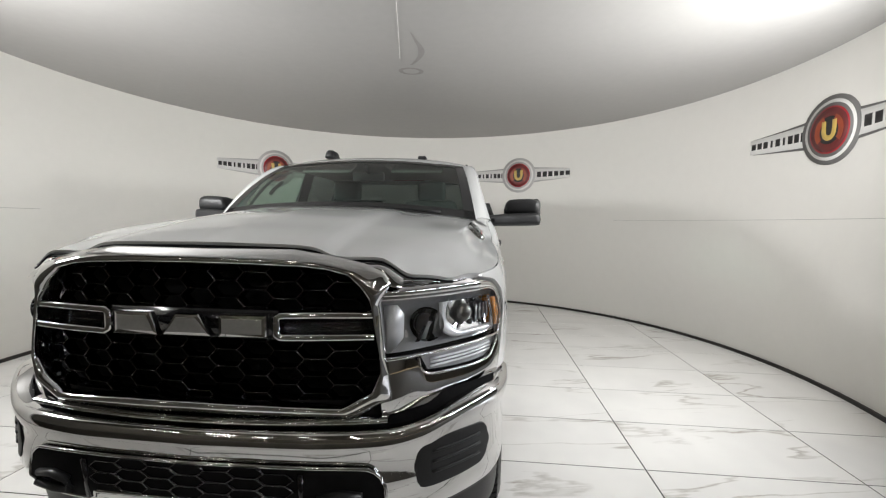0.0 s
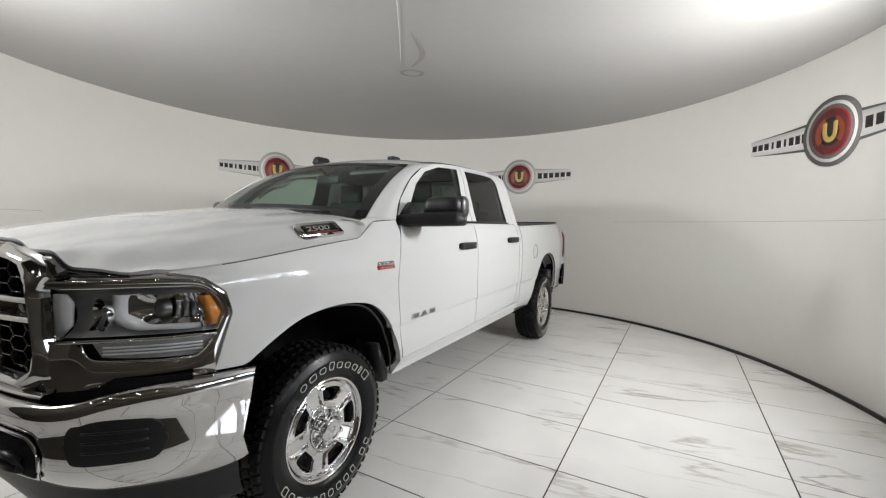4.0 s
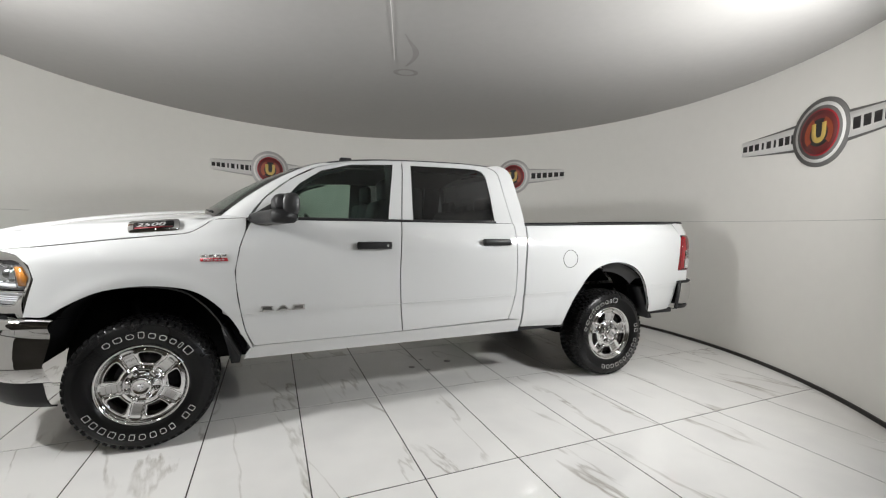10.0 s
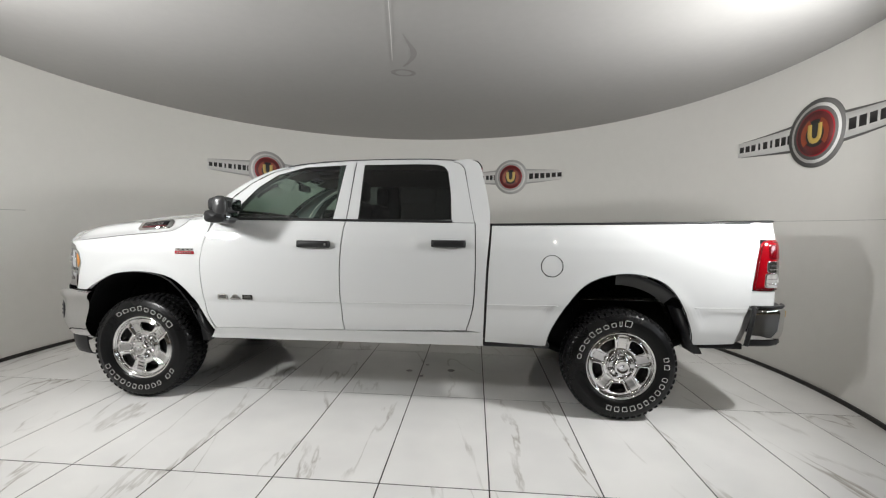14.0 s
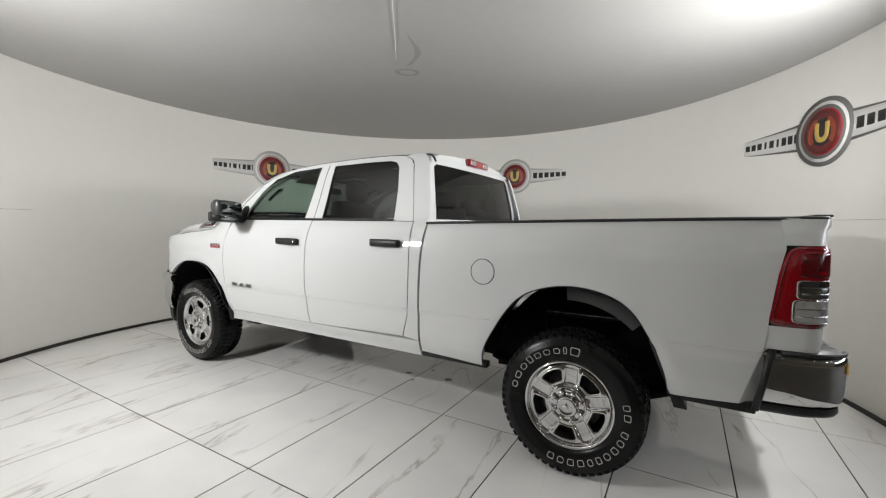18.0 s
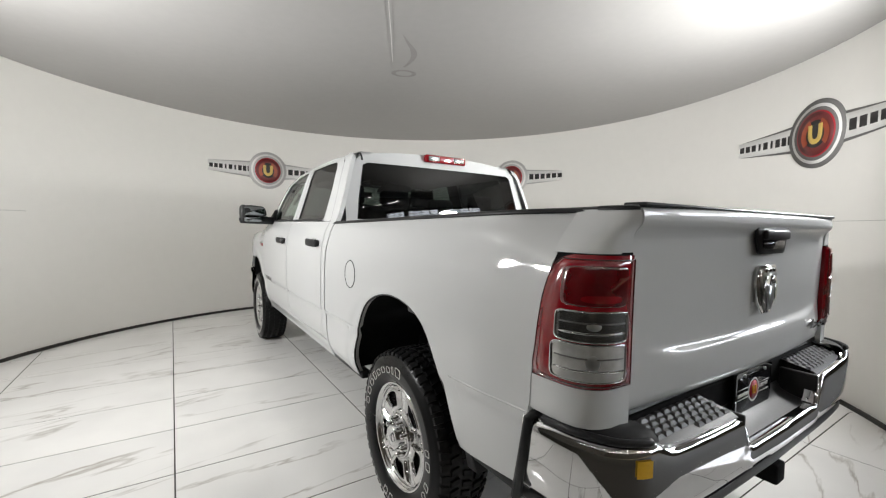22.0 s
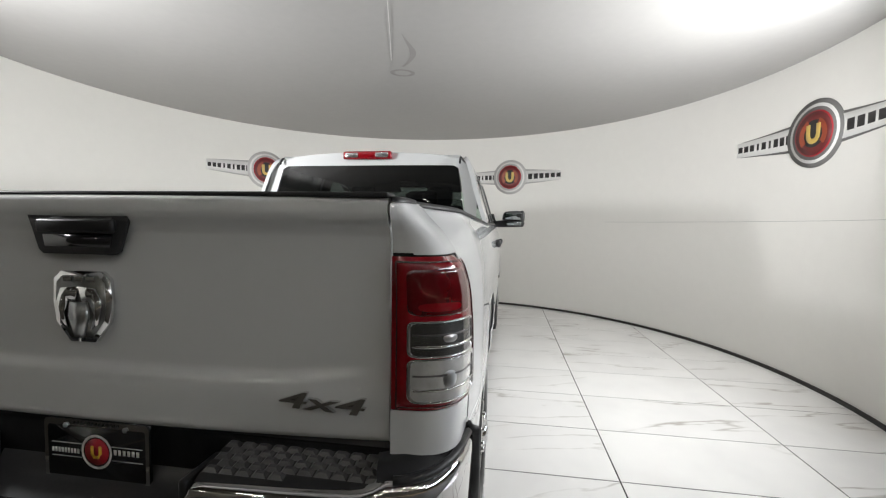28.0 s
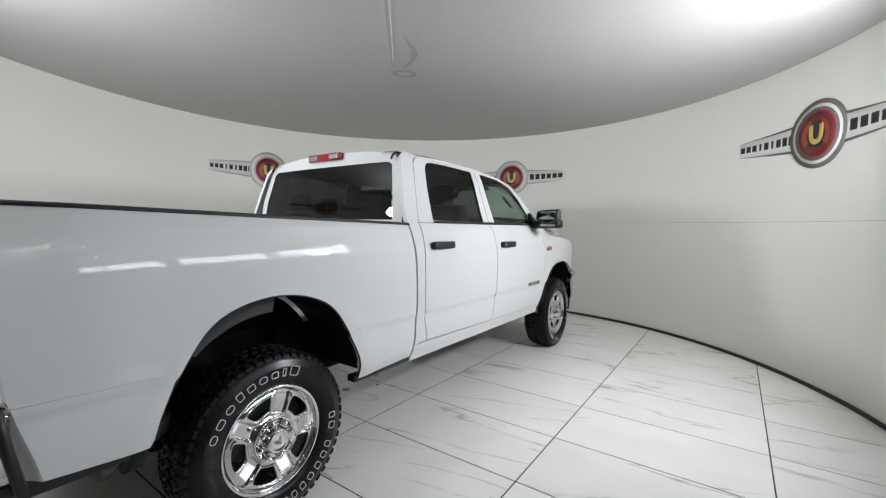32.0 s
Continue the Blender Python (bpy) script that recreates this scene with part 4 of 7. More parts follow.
LONG_MARK = [(0.048, 0.046, 8), (0.018, 0.038, 8), (0.036, 0.032, 4), (0.040, 0.032, 3), (0.038, 0.032, 5), (0.032, 0.040, 8), (0.042, 0.032, 2.5), (0.044, 0.032, 5), (0.040, 0.032, 2.5)]
WIDE_MARK = [(0.036, 0.036, 8), (0.036, 0.036, 5), (0.036, 0.036, 8), (0.036, 0.036, 8), (0.030, 0.036, 3), (0.030, 0.036, 8), (0.036, 0.036, 2.5), (0.034, 0.036, 5), (0.034, 0.036, 3), (0.030, 0.036, 8), (0.02, 0, 2), (0.036, 0.036, 8), (0.030, 0.036, 8)]


def make_wheel(marks):
    w = thing_part("wheel", truck)
    part("tyre", [turned(tyre_profile(), 72)] , SIDEWALL, w, "black all-terrain tyre with raised white marks")
    part("tread", tread(), RUBBER, w, smooth=False)["kind"] = "stuff"
    part("sidewall_mark", raised_marks(marks + 8, LONG_MARK) + raised_marks(marks + 180, WIDE_MARK), LETTER, w, "white outlined raised marks")["kind"] = "stuff"
    part("rim_lip", turned([(0.229, -0.020), (0.236, -0.022), (0.240, -0.010), (0.246, 0.001), (0.252, 0.004), (0.257, 0.0), (0.258, -0.012), (0.250, -0.02), (0.246, -0.055)], 72), CHROME, w).location = (0, 0.118, 0)
    part("spokes", wheel_face(), CHROME, w, "five broad chrome spokes").location = (0, 0.118, 0)
    part("hub_cap", turned([(0.106, -0.018), (0.104, -0.004), (0.100, 0.001), (0.096, -0.004), (0.066, -0.006), (0.061, 0.004), (0.058, 0.024), (0.053, 0.034), (0.044, 0.038), (0.041, 0.035), (0.020, 0.0375), (0.0005, 0.038)], 48), CHROME, w, "chrome hub cap").location = (0, 0.118, 0)
    nut = turned([(0.0165, -0.012), (0.0165, 0.0), (0.0135, 0.002), (0.0130, 0.018), (0.010, 0.025), (0.0005, 0.028)], 12)
    for k in range(8):
        a = 2 * math.pi * (k + 0.5) / 8
        part("lug_nut", nut, CHROME, w).location = (0.0815 * math.cos(a), 0.118, 0.0815 * math.sin(a))
    part("hub_emblem", [prism([(x * 0.019, z * 0.021) for x, z in ((-1, 0.7), (-0.3, 0.9), (0, 0.5), (0.3, 0.9), (1, 0.7), (0.6, -0.2), (0.3, 0.0), (0, -1), (-0.3, 0.0), (-0.6, -0.2))], lambda x, z, d: (x, 0.156 + d, z), 0.002)], SATIN, w)
    part("barrel", turned([(0.236, 0.10), (0.228, 0.05), (0.222, -0.10), (0.10, -0.105), (0.05, -0.10)], 48), STEEL, w)
    part("brake_disc", turned([(0.175, 0.0), (0.175, 0.025), (0.09, 0.027), (0.085, 0.06), (0.0005, 0.062)], 40), STEEL, w)
    part("brake_caliper", [box(-0.15, 0.02, 0.04, 0.10, 0.09, 0.17, 0.02)], DARK, w)
    return w


def wheels():
    tyre_y = 0.842
    first = make_wheel(90)
    first.matrix_basis = pose(AXLE, tyre_y, HUB_Z + 0.0125)
    spots = [(-AXLE, 1, 45), (-AXLE, -1, 55), (AXLE, -1, 150)]
    for x, s, spin in spots:
        turn = pose(0, 0, 0, 0, -(spin - 90), 0) if s > 0 else pose(0, 0, 0, 0, 0, 180) @ pose(0, 0, 0, 0, -(spin - 90), 0)
        copy_thing(first, pose(x, s * tyre_y, HUB_Z + 0.0125) @ turn)


wheels()


# ---- wheel housings and what hangs below ----
def underside():
    for cx, arch in ((-1.875, ARCH_R), (1.875, ARCH_F)):
        for s in (1, -1):
            g = []
            rr = 0.60 if cx < 0 else 0.565
            for k in range(25):
                a = math.pi * (0.03 + 0.94 * k / 24)
                x, z = cx + rr * math.cos(a), 0.515 + rr * math.sin(a)
                g.append([(x, s * y, z) for y in (min(0.975, float(side(x, max(z, 0.56))) - 0.03), 0.80, 0.50)])
            part("wheel_liner", sheet(np.array(g), s > 0), DARK, truck, "black wheel housing liner")
            # inner wall of the housing
            disc = [(cx + rr * math.cos(math.pi * k / 20), 0.42 + (rr + 0.08) * math.sin(math.pi * k / 20)) for k in range(21)]
            part("wheel_well", prism(disc, lambda x, z, d: (x, s * (0.50 - d), z), 0.02), DARK, truck)
    # lit strip of liner atop the rear opening, its light put into a paler grey
    for s in (1, -1):
        g = []
        for k in range(17):
            a = math.pi * (0.49 + 0.25 * k / 16)
            g.append([(-1.875 + r * math.cos(a), s * y, 0.52 + r * math.sin(a) * 1.0) for r, y in ((0.592, 0.955), (0.575, 0.90), (0.50, 0.885))])
        part("arch_flange", sheet(np.array(g), s > 0), GREY, truck, "lit strip of the arch liner, as a paler grey")
    for arch in (ARCH_R, ARCH_F):
        for s in (1, -1):
            lip = [(x, s * (float(side(x, z)) - 0.006), z - 0.003) for x, z in arch]
            part("arch_lip", tube(lip, 0.0055, 6), BLACK, truck, "black rubber lip round the wheel opening")
    part("floor_pan", [box(-0.05, 0, 0.66, 2.3, 1.70, 0.06), box(-1.95, 0, 0.66, 1.5, 0.96, 0.06)], DARK, truck)
    part("engine_bay", [box(2.05, 0, 0.90, 1.35, 0.98, 0.55)], DARK, truck)
    for s in (1, -1):
        part("chassis_rail", [box(-0.2, s * 0.45, 0.56, 5.2, 0.09, 0.16, 0.01)], DARK, truck)
        part("mud_flap", prism([(-2.300, 0.855), (-2.345, 0.860), (-2.395, 0.76), (-2.430, 0.65), (-2.490, 0.525), (-2.430, 0.525), (-2.380, 0.66)], lambda x, z, d: (x, s * (0.76 + d), z), 0.17), BLACK, truck)
        part("mud_flap", prism([(1.460, 0.735), (1.430, 0.738), (1.372, 0.60), (1.345, 0.535), (1.352, 0.488), (1.405, 0.488), (1.425, 0.60)], lambda x, z, d: (x, s * (0.76 + d), z), 0.155), BLACK, truck)
        part("sill_trim", [box(-1.12, s * 0.90, 0.545, 0.5, 0.06, 0.04, 0.006)], BLACK, truck)
        part("sill_trim", [box(-2.60, s * 0.90, 0.592, 0.34, 0.06, 0.045, 0.006)], BLACK, truck)
        part("shock_absorber", tube([(-1.70, s * 0.62, 0.33), (-1.62, s * 0.60, 0.95)], 0.03, 10), DARK, truck)
        part("shock_absorber", tube([(1.98, s * 0.60, 0.36), (2.02, s * 0.56, 1.0)], 0.03, 10), DARK, truck)
        part("leaf_spring", tube([(-1.25, s * 0.52, 0.50), (-1.6, s * 0.52, 0.38), (-1.9, s * 0.52, 0.34), (-2.2, s * 0.52, 0.38), (-2.55, s * 0.52, 0.52)], 0.03, 8), DARK, truck)
    for x in (AXLE, -AXLE):
        part("axle", tube([(x, -0.74, HUB_Z), (x, 0.74, HUB_Z)], 0.055, 12), DARK, truck)
        part("differential", turned([(0.0005, -0.17), (0.10, -0.15), (0.16, -0.06), (0.16, 0.06), (0.10, 0.15), (0.0005, 0.17)], 20, "x", (x, 0.0 if x < 0 else 0.25, HUB_Z)), DARK, truck)
    part("fuel_tank", [box(-0.55, 0.45, 0.60, 1.1, 0.45, 0.20, 0.05)], DARK, truck)
    part("transmission", [box(0.75, 0, 0.56, 1.2, 0.42, 0.22, 0.06)], DARK, truck)
    part("skid_plate", [box(1.0, 0.70, 0.525, 0.55, 0.22, 0.05, 0.02)], DARK, truck)
    part("exhaust_pipe", tube([(0.9, -0.35, 0.46), (-1.2, -0.38, 0.48), (-1.7, -0.62, 0.62), (-2.3, -0.74, 0.58), (-2.55, -0.86, 0.55)], 0.045, 12), STEEL, truck, "dull steel exhaust pipe")
    part("spare_tyre", turned([(0.22, -0.09), (0.34, -0.11), (0.40, -0.06), (0.40, 0.06), (0.34, 0.11), (0.22, 0.09)], 30, "z", (-2.45, 0, 0.60)), RUBBER, truck)


underside()


# ---- front end: grille, lamps, bumper ----

def grille_x(y):
    return 2.902 - 0.052 * (abs(y) / 0.55) ** 2


def front_pt(y, z, out=0.0):
    return (grille_x(y) + out - 0.03 * max(0.0, z - 1.25) / 0.1, float(y), float(z))


def both_sides(half):
    """A closed outline from its right half, listed from top centre to bottom centre."""
    return half + [(-y, z) for y, z in half[::-1] if abs(y) > 1e-6]


def front_end():
    g = thing_part("grille", truck)
    outer = both_sides([(0.0, 1.366), (0.18, 1.366), (0.300, 1.366), (0.400, 1.351), (0.520, 1.326), (0.582, 1.300), (0.602, 1.266), (0.572, 1.205), (0.588, 1.05), (0.602, 0.985), (0.610, 0.905), (0.50, 0.848), (0.25, 0.852), (0.0, 0.856)])
    inner = both_sides([(0.0, 1.318), (0.18, 1.316), (0.345, 1.310), (0.415, 1.303), (0.475, 1.288), (0.515, 1.250), (0.536, 1.218), (0.548, 1.19), (0.574, 1.05), (0.577, 1.0), (0.548, 0.938), (0.462, 0.890), (0.25, 0.900), (0.0, 0.904)])
    o, i = np.array(outer), np.array(inner)
    n, sub, grid = len(o), 5, []
    for k in range(n * sub + 1):
        a, t = (k // sub) % n, (k % sub) / sub
        b = (a + 1) % n
        po, pi_ = o[a] * (1 - t) + o[b] * t, i[a] * (1 - t) + i[b] * t
        row = []
        for s, out in ((0, -0.030), (0.02, -0.004), (0.2, 0.006), (0.5, 0.020), (0.75, 0.026), (0.92, 0.018), (1.0, 0.0), (1.03, -0.05)):
            q = po * (1 - s) + pi_ * s
            row.append(front_pt(q[0], q[1], out))
        grid.append(row)
    part("grille_surround", sheet(np.array(grid), False), CHROME, g, "broad chrome grille surround")
    ledge = np.array([[(grille_x(y) + o, y, z + 0.004 * (abs(y) / 0.6) ** 4) for o, z in ((-0.02, 0.850), (0.010, 0.848), (0.020, 0.843), (0.018, 0.836), (-0.02, 0.834))] for y in np.linspace(-0.60, 0.60, 41)])
    part("surround_ledge", sheet(ledge, True), CHROME, g, "thin chrome ledge under the grille")
    # chrome that carries the surround up to the hood's edge and over to the lamps
    for s in (1, -1):
        link = []
        for y in np.linspace(0.35, 0.635, 20):
            xh = float(hood_front(y))
            top_z, low_z = hood_z(xh, y) - 0.020, float(np.interp(y, [0.35, 0.40, 0.52, 0.582, 0.602, 0.635], [1.355, 1.346, 1.320, 1.292, 1.256, 1.250]))
            lo = front_pt(y, low_z, -0.006)
            row = []
            for q in np.linspace(0, 1, 5):
                z = top_z * (1 - q) + min(low_z, top_z - 0.01) * q
                row.append(((xh + 0.004) * (1 - q) + lo[0] * q + 0.006 * math.sin(math.pi * q), s * y, z))
            link.append(row)
        part("surround_link", sheet(np.array(link), s > 0), CHROME, g)
    part("grille_backing", prism([(y * 0.99, z) for y, z in inner], lambda y, z, d: (grille_x(y) - 0.075 - d, y, z), 0.01), DARK, g)
    # dark honeycomb
    cells = []
    w, h = 0.118, 0.054

    def inside(y, z):
        c = False
        for k in range(len(inner)):
            (ya, za), (yb, zb) = inner[k], inner[k - 1]
            if (za > z) != (zb > z) and y < (yb - ya) * (z - za) / (zb - za) + ya:
                c = not c
        return c
    for r in range(-9, 10):
        for c in range(-8, 9):
            cy, cz = c * w * 0.78, 1.105 + r * h + (h / 2 if c % 2 else 0)
            if not inside(cy, cz):
                continue
            if abs(cz - 1.137) < 0.03:
                continue
            hexa = [(-0.5, 0), (-0.29, 0.5), (0.29, 0.5), (0.5, 0), (0.29, -0.5), (-0.29, -0.5)]
            grid = []
            for k in range(7):
                u, v = hexa[k % 6]
                row = []
                for s, out in ((1.0, -0.06), (0.99, -0.034), (0.97, -0.030), (0.945, -0.034), (0.92, -0.072)):
                    yy = min(max(cy + u * w * s, -0.57), 0.57)
                    row.append((grille_x(yy) + out, yy, cz + v * h * s))
                grid.append(row)
            cells.append(sheet(np.array(grid), False))
    mesh = part("grille_mesh", cells, BLACK_CHROME, g, "gloss black honeycomb grille mesh", sharp=25)
    mesh["kind"] = "stuff"
    # chrome brackets either side of the three blocks
    for s in (1, -1):
        path = [(0.560, 1.172), (0.40, 1.172), (0.282, 1.170), (0.272, 1.162), (0.272, 1.112), (0.282, 1.103), (0.40, 1.104), (0.560, 1.106)]
        grid = []
        pts = resample(path, 40, False)
        for k, (y, z) in enumerate(pts):
            a, b = pts[max(k - 1, 0)], pts[min(k + 1, len(pts) - 1)]
            t = (b - a) / max(np.linalg.norm(b - a), 1e-9)
            nrm = np.array([-t[1], t[0]])
            row = []
            for d, out in ((-0.012, -0.03), (-0.011, 0.012), (-0.006, 0.020), (0.006, 0.020), (0.011, 0.012), (0.012, -0.03)):
                q = np.array([y, z]) + nrm * d
                row.append((grille_x(q[0]) + out, s * q[0], q[1]))
            grid.append(row)
        part("grille_bracket", sheet(np.array(grid), s < 0), CHROME, g, "chrome grille bracket")
        part("bracket_fill", [mapped(box(0, s * 0.42, 1.137, 0.03, 0.27, 0.05), lambda x, y, z: (x + grille_x(y) - 0.03, y, z))], GLOSS, g)
    part("grille_bar", [mapped(box(0, 0, 1.137, 0.02, 0.54, 0.088), lambda x, y, z: (x + grille_x(y) - 0.012, y, z))], GLOSS, g)
    # three chrome blocks on the bar, one for each letter of the maker's mark
    blocks = {"a": [(0.243, 1.170), (0.120, 1.172), (0.094, 1.102), (0.243, 1.104)], "b": [(0.078, 1.104), (0.036, 1.170), (-0.036, 1.170), (-0.078, 1.104)],
              "c": [(-0.100, 1.104), (-0.100, 1.170), (-0.243, 1.170), (-0.243, 1.104)]}
    for key in "abc":
        # the truck's right is on the reader's left
        pts = [(-y, z) for y, z in blocks[key]]
        my = sum(q[0] for q in pts) / len(pts)
        rings = [[(grille_x(y) + o, my + (y - my) * k, 1.137 + (z - 1.137) * h) for y, z in pts + pts[:1]] for k, h, o in ((1.0, 1.0, 0.0), (1.0, 1.0, 0.014), (0.97, 0.94, 0.019), (0.84, 0.68, 0.022))]
        part("chrome_block", sheet(np.array(rings).transpose(1, 0, 2), False), CHROME, g, "chrome block of the maker's mark", smooth=False)
        part("block_face", [prism([(my + (y - my) * 0.84, 1.137 + (z - 1.137) * 0.68) for y, z in pts], lambda y, z, d: (grille_x(y) + 0.019 + d, y, z), 0.0032)], BRUSHED, g, smooth=False)

    lamps()
    bumper()


lamp_x = spl([0.52, 0.62, 0.72, 0.80, 0.86, 0.905, 0.935, 0.955, 0.968], [2.855, 2.812, 2.735, 2.658, 2.59, 2.52, 2.47, 2.425, 2.395])


def lamp_pt(y, z, out=0.0):
    return (float(lamp_x(y)) + out - 0.10 * max(0.0, z - 1.0) * (0.3 + max(0, abs(y) - 0.7)), float(y) + out * 0.5 * max(0, abs(y) - 0.6), float(z))


def lamps():
    for s in (1, -1):
        lamp = thing_part("headlamp", truck, "clear headlamp with chrome inner parts and amber corner")

        def put(name, pcs, mat, label="", **k):
            pcs = pcs if isinstance(pcs, list) else [pcs]
            if s < 0:
                pcs = [([(x, -y, z) for x, y, z in v], [f[::-1] for f in fs]) for v, fs in pcs]
            return part(name, pcs, mat, lamp, label, **k)
        # clear lens: a long upper field with a pointed outer end, and a strip below
        upper = ([(0.573, 1.031), (0.682, 1.035), (0.803, 1.037), (0.944, 1.038)], [(0.540, 1.200), (0.737, 1.204), (0.879, 1.206), (0.928, 1.203)],
                 [(0.573, 1.031), (0.540, 1.200)], [(0.944, 1.038), (0.954, 1.11), (0.928, 1.203)])
        strip = ([(0.706, 0.966), (0.80, 0.957), (0.895, 0.955), (0.918, 0.970)], [(0.684, 1.016), (0.80, 1.020), (0.88, 1.021), (0.940, 1.021)],
                 [(0.706, 0.966), (0.684, 1.016)], [(0.918, 0.970), (0.940, 1.021)])

        def field(edges, out, n=26, m=8):
            gg = coons(*edges, n, m, False)
            return np.array([[lamp_pt(q[0], q[1], out) for q in r] for r in gg])

        def flat(pts, out, thick):
            return prism(pts, lambda y, z, d: lamp_pt(y, z, out + d), thick)
        put("lamp_lens", [sheet(field(upper, 0.004), s > 0), sheet(field(strip, 0.004, 16, 4), s > 0)], LENS, "clear lens")
        bowl = field(upper, -0.05)
        for r in range(bowl.shape[0]):
            for q in range(bowl.shape[1]):
                bowl[r, q, 0] -= 0.05 * math.sin(math.pi * q / (bowl.shape[1] - 1)) ** 0.7
        put("lamp_bowl", sheet(bowl, True), BOWL, "grey lamp bowl")
        put("strip_bowl", sheet(field(strip, -0.025, 16, 4), True), BOWL, "silvery signal strip")
        for z_ in (0.978, 0.990, 1.002):
            put("strip_rib", tube([lamp_pt(y_, z_, -0.016) for y_ in np.linspace(0.715, 0.915, 12)], 0.0035, 6), SILVER)
        # silver blade at the inner end
        put("inner_blade", flat([(0.575, 1.192), (0.613, 1.190), (0.634, 1.160), (0.632, 1.083), (0.598, 1.042), (0.580, 1.06)], -0.030, 0.012), SILVER)
        # dark reflector bowl behind the blade, stepped
        put("reflector", turned([(0.058, 0.0), (0.052, -0.02), (0.035, -0.045), (0.0005, -0.05)], 28, "x", (float(lamp_x(0.70)) - 0.03, 0.70, 1.118)), CHROME)
        for k in range(4):
            put("reflector_step", flat([(0.665 + 0.018 * k, 1.062 + 0.006 * k), (0.680 + 0.018 * k, 1.062 + 0.006 * k), (0.705 + 0.013 * k, 1.11 + 0.012 * k), (0.690 + 0.013 * k, 1.11 + 0.012 * k)], -0.045, 0.01), SATIN if k % 2 else GLOSS)
        # bright U round the projector
        shape_o = [(0.736, 1.188), (0.738, 1.167), (0.740, 1.12), (0.745, 1.091), (0.783, 1.062), (0.84, 1.058), (0.894, 1.054), (0.922, 1.06)]
        shape_i = [(0.769, 1.188), (0.762, 1.165), (0.760, 1.14), (0.766, 1.116), (0.803, 1.080), (0.85, 1.077), (0.900, 1.074), (0.914, 1.076)]
        po, pi_ = resample(shape_o, 30), resample(shape_i, 30)
        put("projector_frame", sheet(np.array([[lamp_pt(*(a_ * (1 - q) + b_ * q), o_) for q, o_ in ((0, -0.03), (0.05, -0.012), (0.5, -0.008), (0.95, -0.014), (1, -0.06))] for a_, b_ in zip(po, pi_)]), False), SILVER, "bright metal frame round the projector")
        put("projector_bowl", sheet(np.array([[lamp_pt(0.838 + u_ * 0.075, 1.130 + v_ * 0.055, -0.028 - 0.05 * (1 - u_ * u_) * (1 - v_ * v_)) for v_ in np.linspace(-1, 1, 9)] for u_ in np.linspace(-1, 1, 15)]), s > 0), CHROME)
        put("projector", turned([(0.034, -0.02), (0.033, 0.0), (0.028, 0.012), (0.015, 0.019), (0.0005, 0.021)], 24, "x", (float(lamp_x(0.81)) - 0.07, 0.810, 1.130)), DIM)
        put("projector_fin", [flat([(0.86 + 0.014 * k, 1.10), (0.866 + 0.014 * k, 1.10), (0.868 + 0.013 * k, 1.155), (0.862 + 0.013 * k, 1.155)], -0.045, 0.012) for k in range(4)], SATIN)
        put("amber_corner", flat([(0.910, 1.176), (0.928, 1.176), (0.945, 1.112), (0.940, 1.066), (0.927, 1.066), (0.922, 1.115)], -0.010, 0.012), AMBER, "amber side reflector")
        put("amber_rim", tube([lamp_pt(y_, z_, -0.002) for y_, z_ in ((0.902, 1.186), (0.915, 1.115), (0.920, 1.056))], 0.004, 6), CHROME)
        # broad chrome brow that bends down round the outer end
        bo = [(0.562, 1.258), (0.68, 1.263), (0.80, 1.265), (0.865, 1.264), (0.911, 1.250), (0.941, 1.217), (0.957, 1.165), (0.962, 1.11), (0.954, 1.04), (0.945, 0.97), (0.937, 0.893)]
        bi = [(0.562, 1.208), (0.687, 1.208), (0.80, 1.210), (0.872, 1.210), (0.915, 1.206), (0.940, 1.165), (0.9505, 1.115), (0.952, 1.10), (0.943, 1.04), (0.932, 0.97), (0.922, 0.893)]
        oo, ii = resample(bo, 56), resample(bi, 56)
        put("brow_strip", sheet(np.array([[lamp_pt(*(a_ * (1 - q) + b_ * q), o_ * (1.0 if o_ < 0 else float(np.interp(a_[0], [0.88, 0.95], [1.0, 0.3])))) for q, o_ in ((0, -0.034), (0.01, -0.022), (0.12, -0.010), (0.35, 0.004), (0.60, 0.014), (0.66, 0.006), (0.80, 0.008), (0.95, 0.006), (1, -0.03))] for a_, b_ in zip(oo, ii)]), False), CHROME, "chrome brow that frames the lamp")
        put("lamp_rim", tube([lamp_pt(y_, z_, 0.004) for y_, z_ in resample([(0.573, 1.027), (0.682, 1.029), (0.803, 1.030), (0.944, 1.031)], 16)], 0.006, 6), CHROME, "chrome line under the lens")
        put("strip_rim", tube([lamp_pt(y_, z_, 0.003) for y_, z_ in resample([(0.680, 1.018), (0.703, 0.964), (0.80, 0.953), (0.898, 0.951), (0.921, 0.968), (0.938, 1.01)], 30)], 0.005, 6), CHROME)
        ys_ = np.linspace(0.578, 0.945, 30)
        tops = np.interp(ys_, [0.59, 0.672, 0.692, 0.706, 0.80, 0.895, 0.918, 0.945], [1.024, 1.022, 0.985, 0.958, 0.949, 0.947, 0.962, 1.02])
        under = np.array([[lamp_pt(y_, float(z0 + (z1 - z0) * q), 0.004 + 0.012 * q * (1 - q) * 4) for q in np.linspace(0, 1, 6)] for y_, z0, z1 in zip(ys_, np.linspace(0.852, 0.882, 30), tops)])
        put("lower_bezel", sheet(under, s > 0), CHROME, "chrome bezel under the lamp")
        # chrome that closes the joint between the hood's edge and the brow
        fill = []
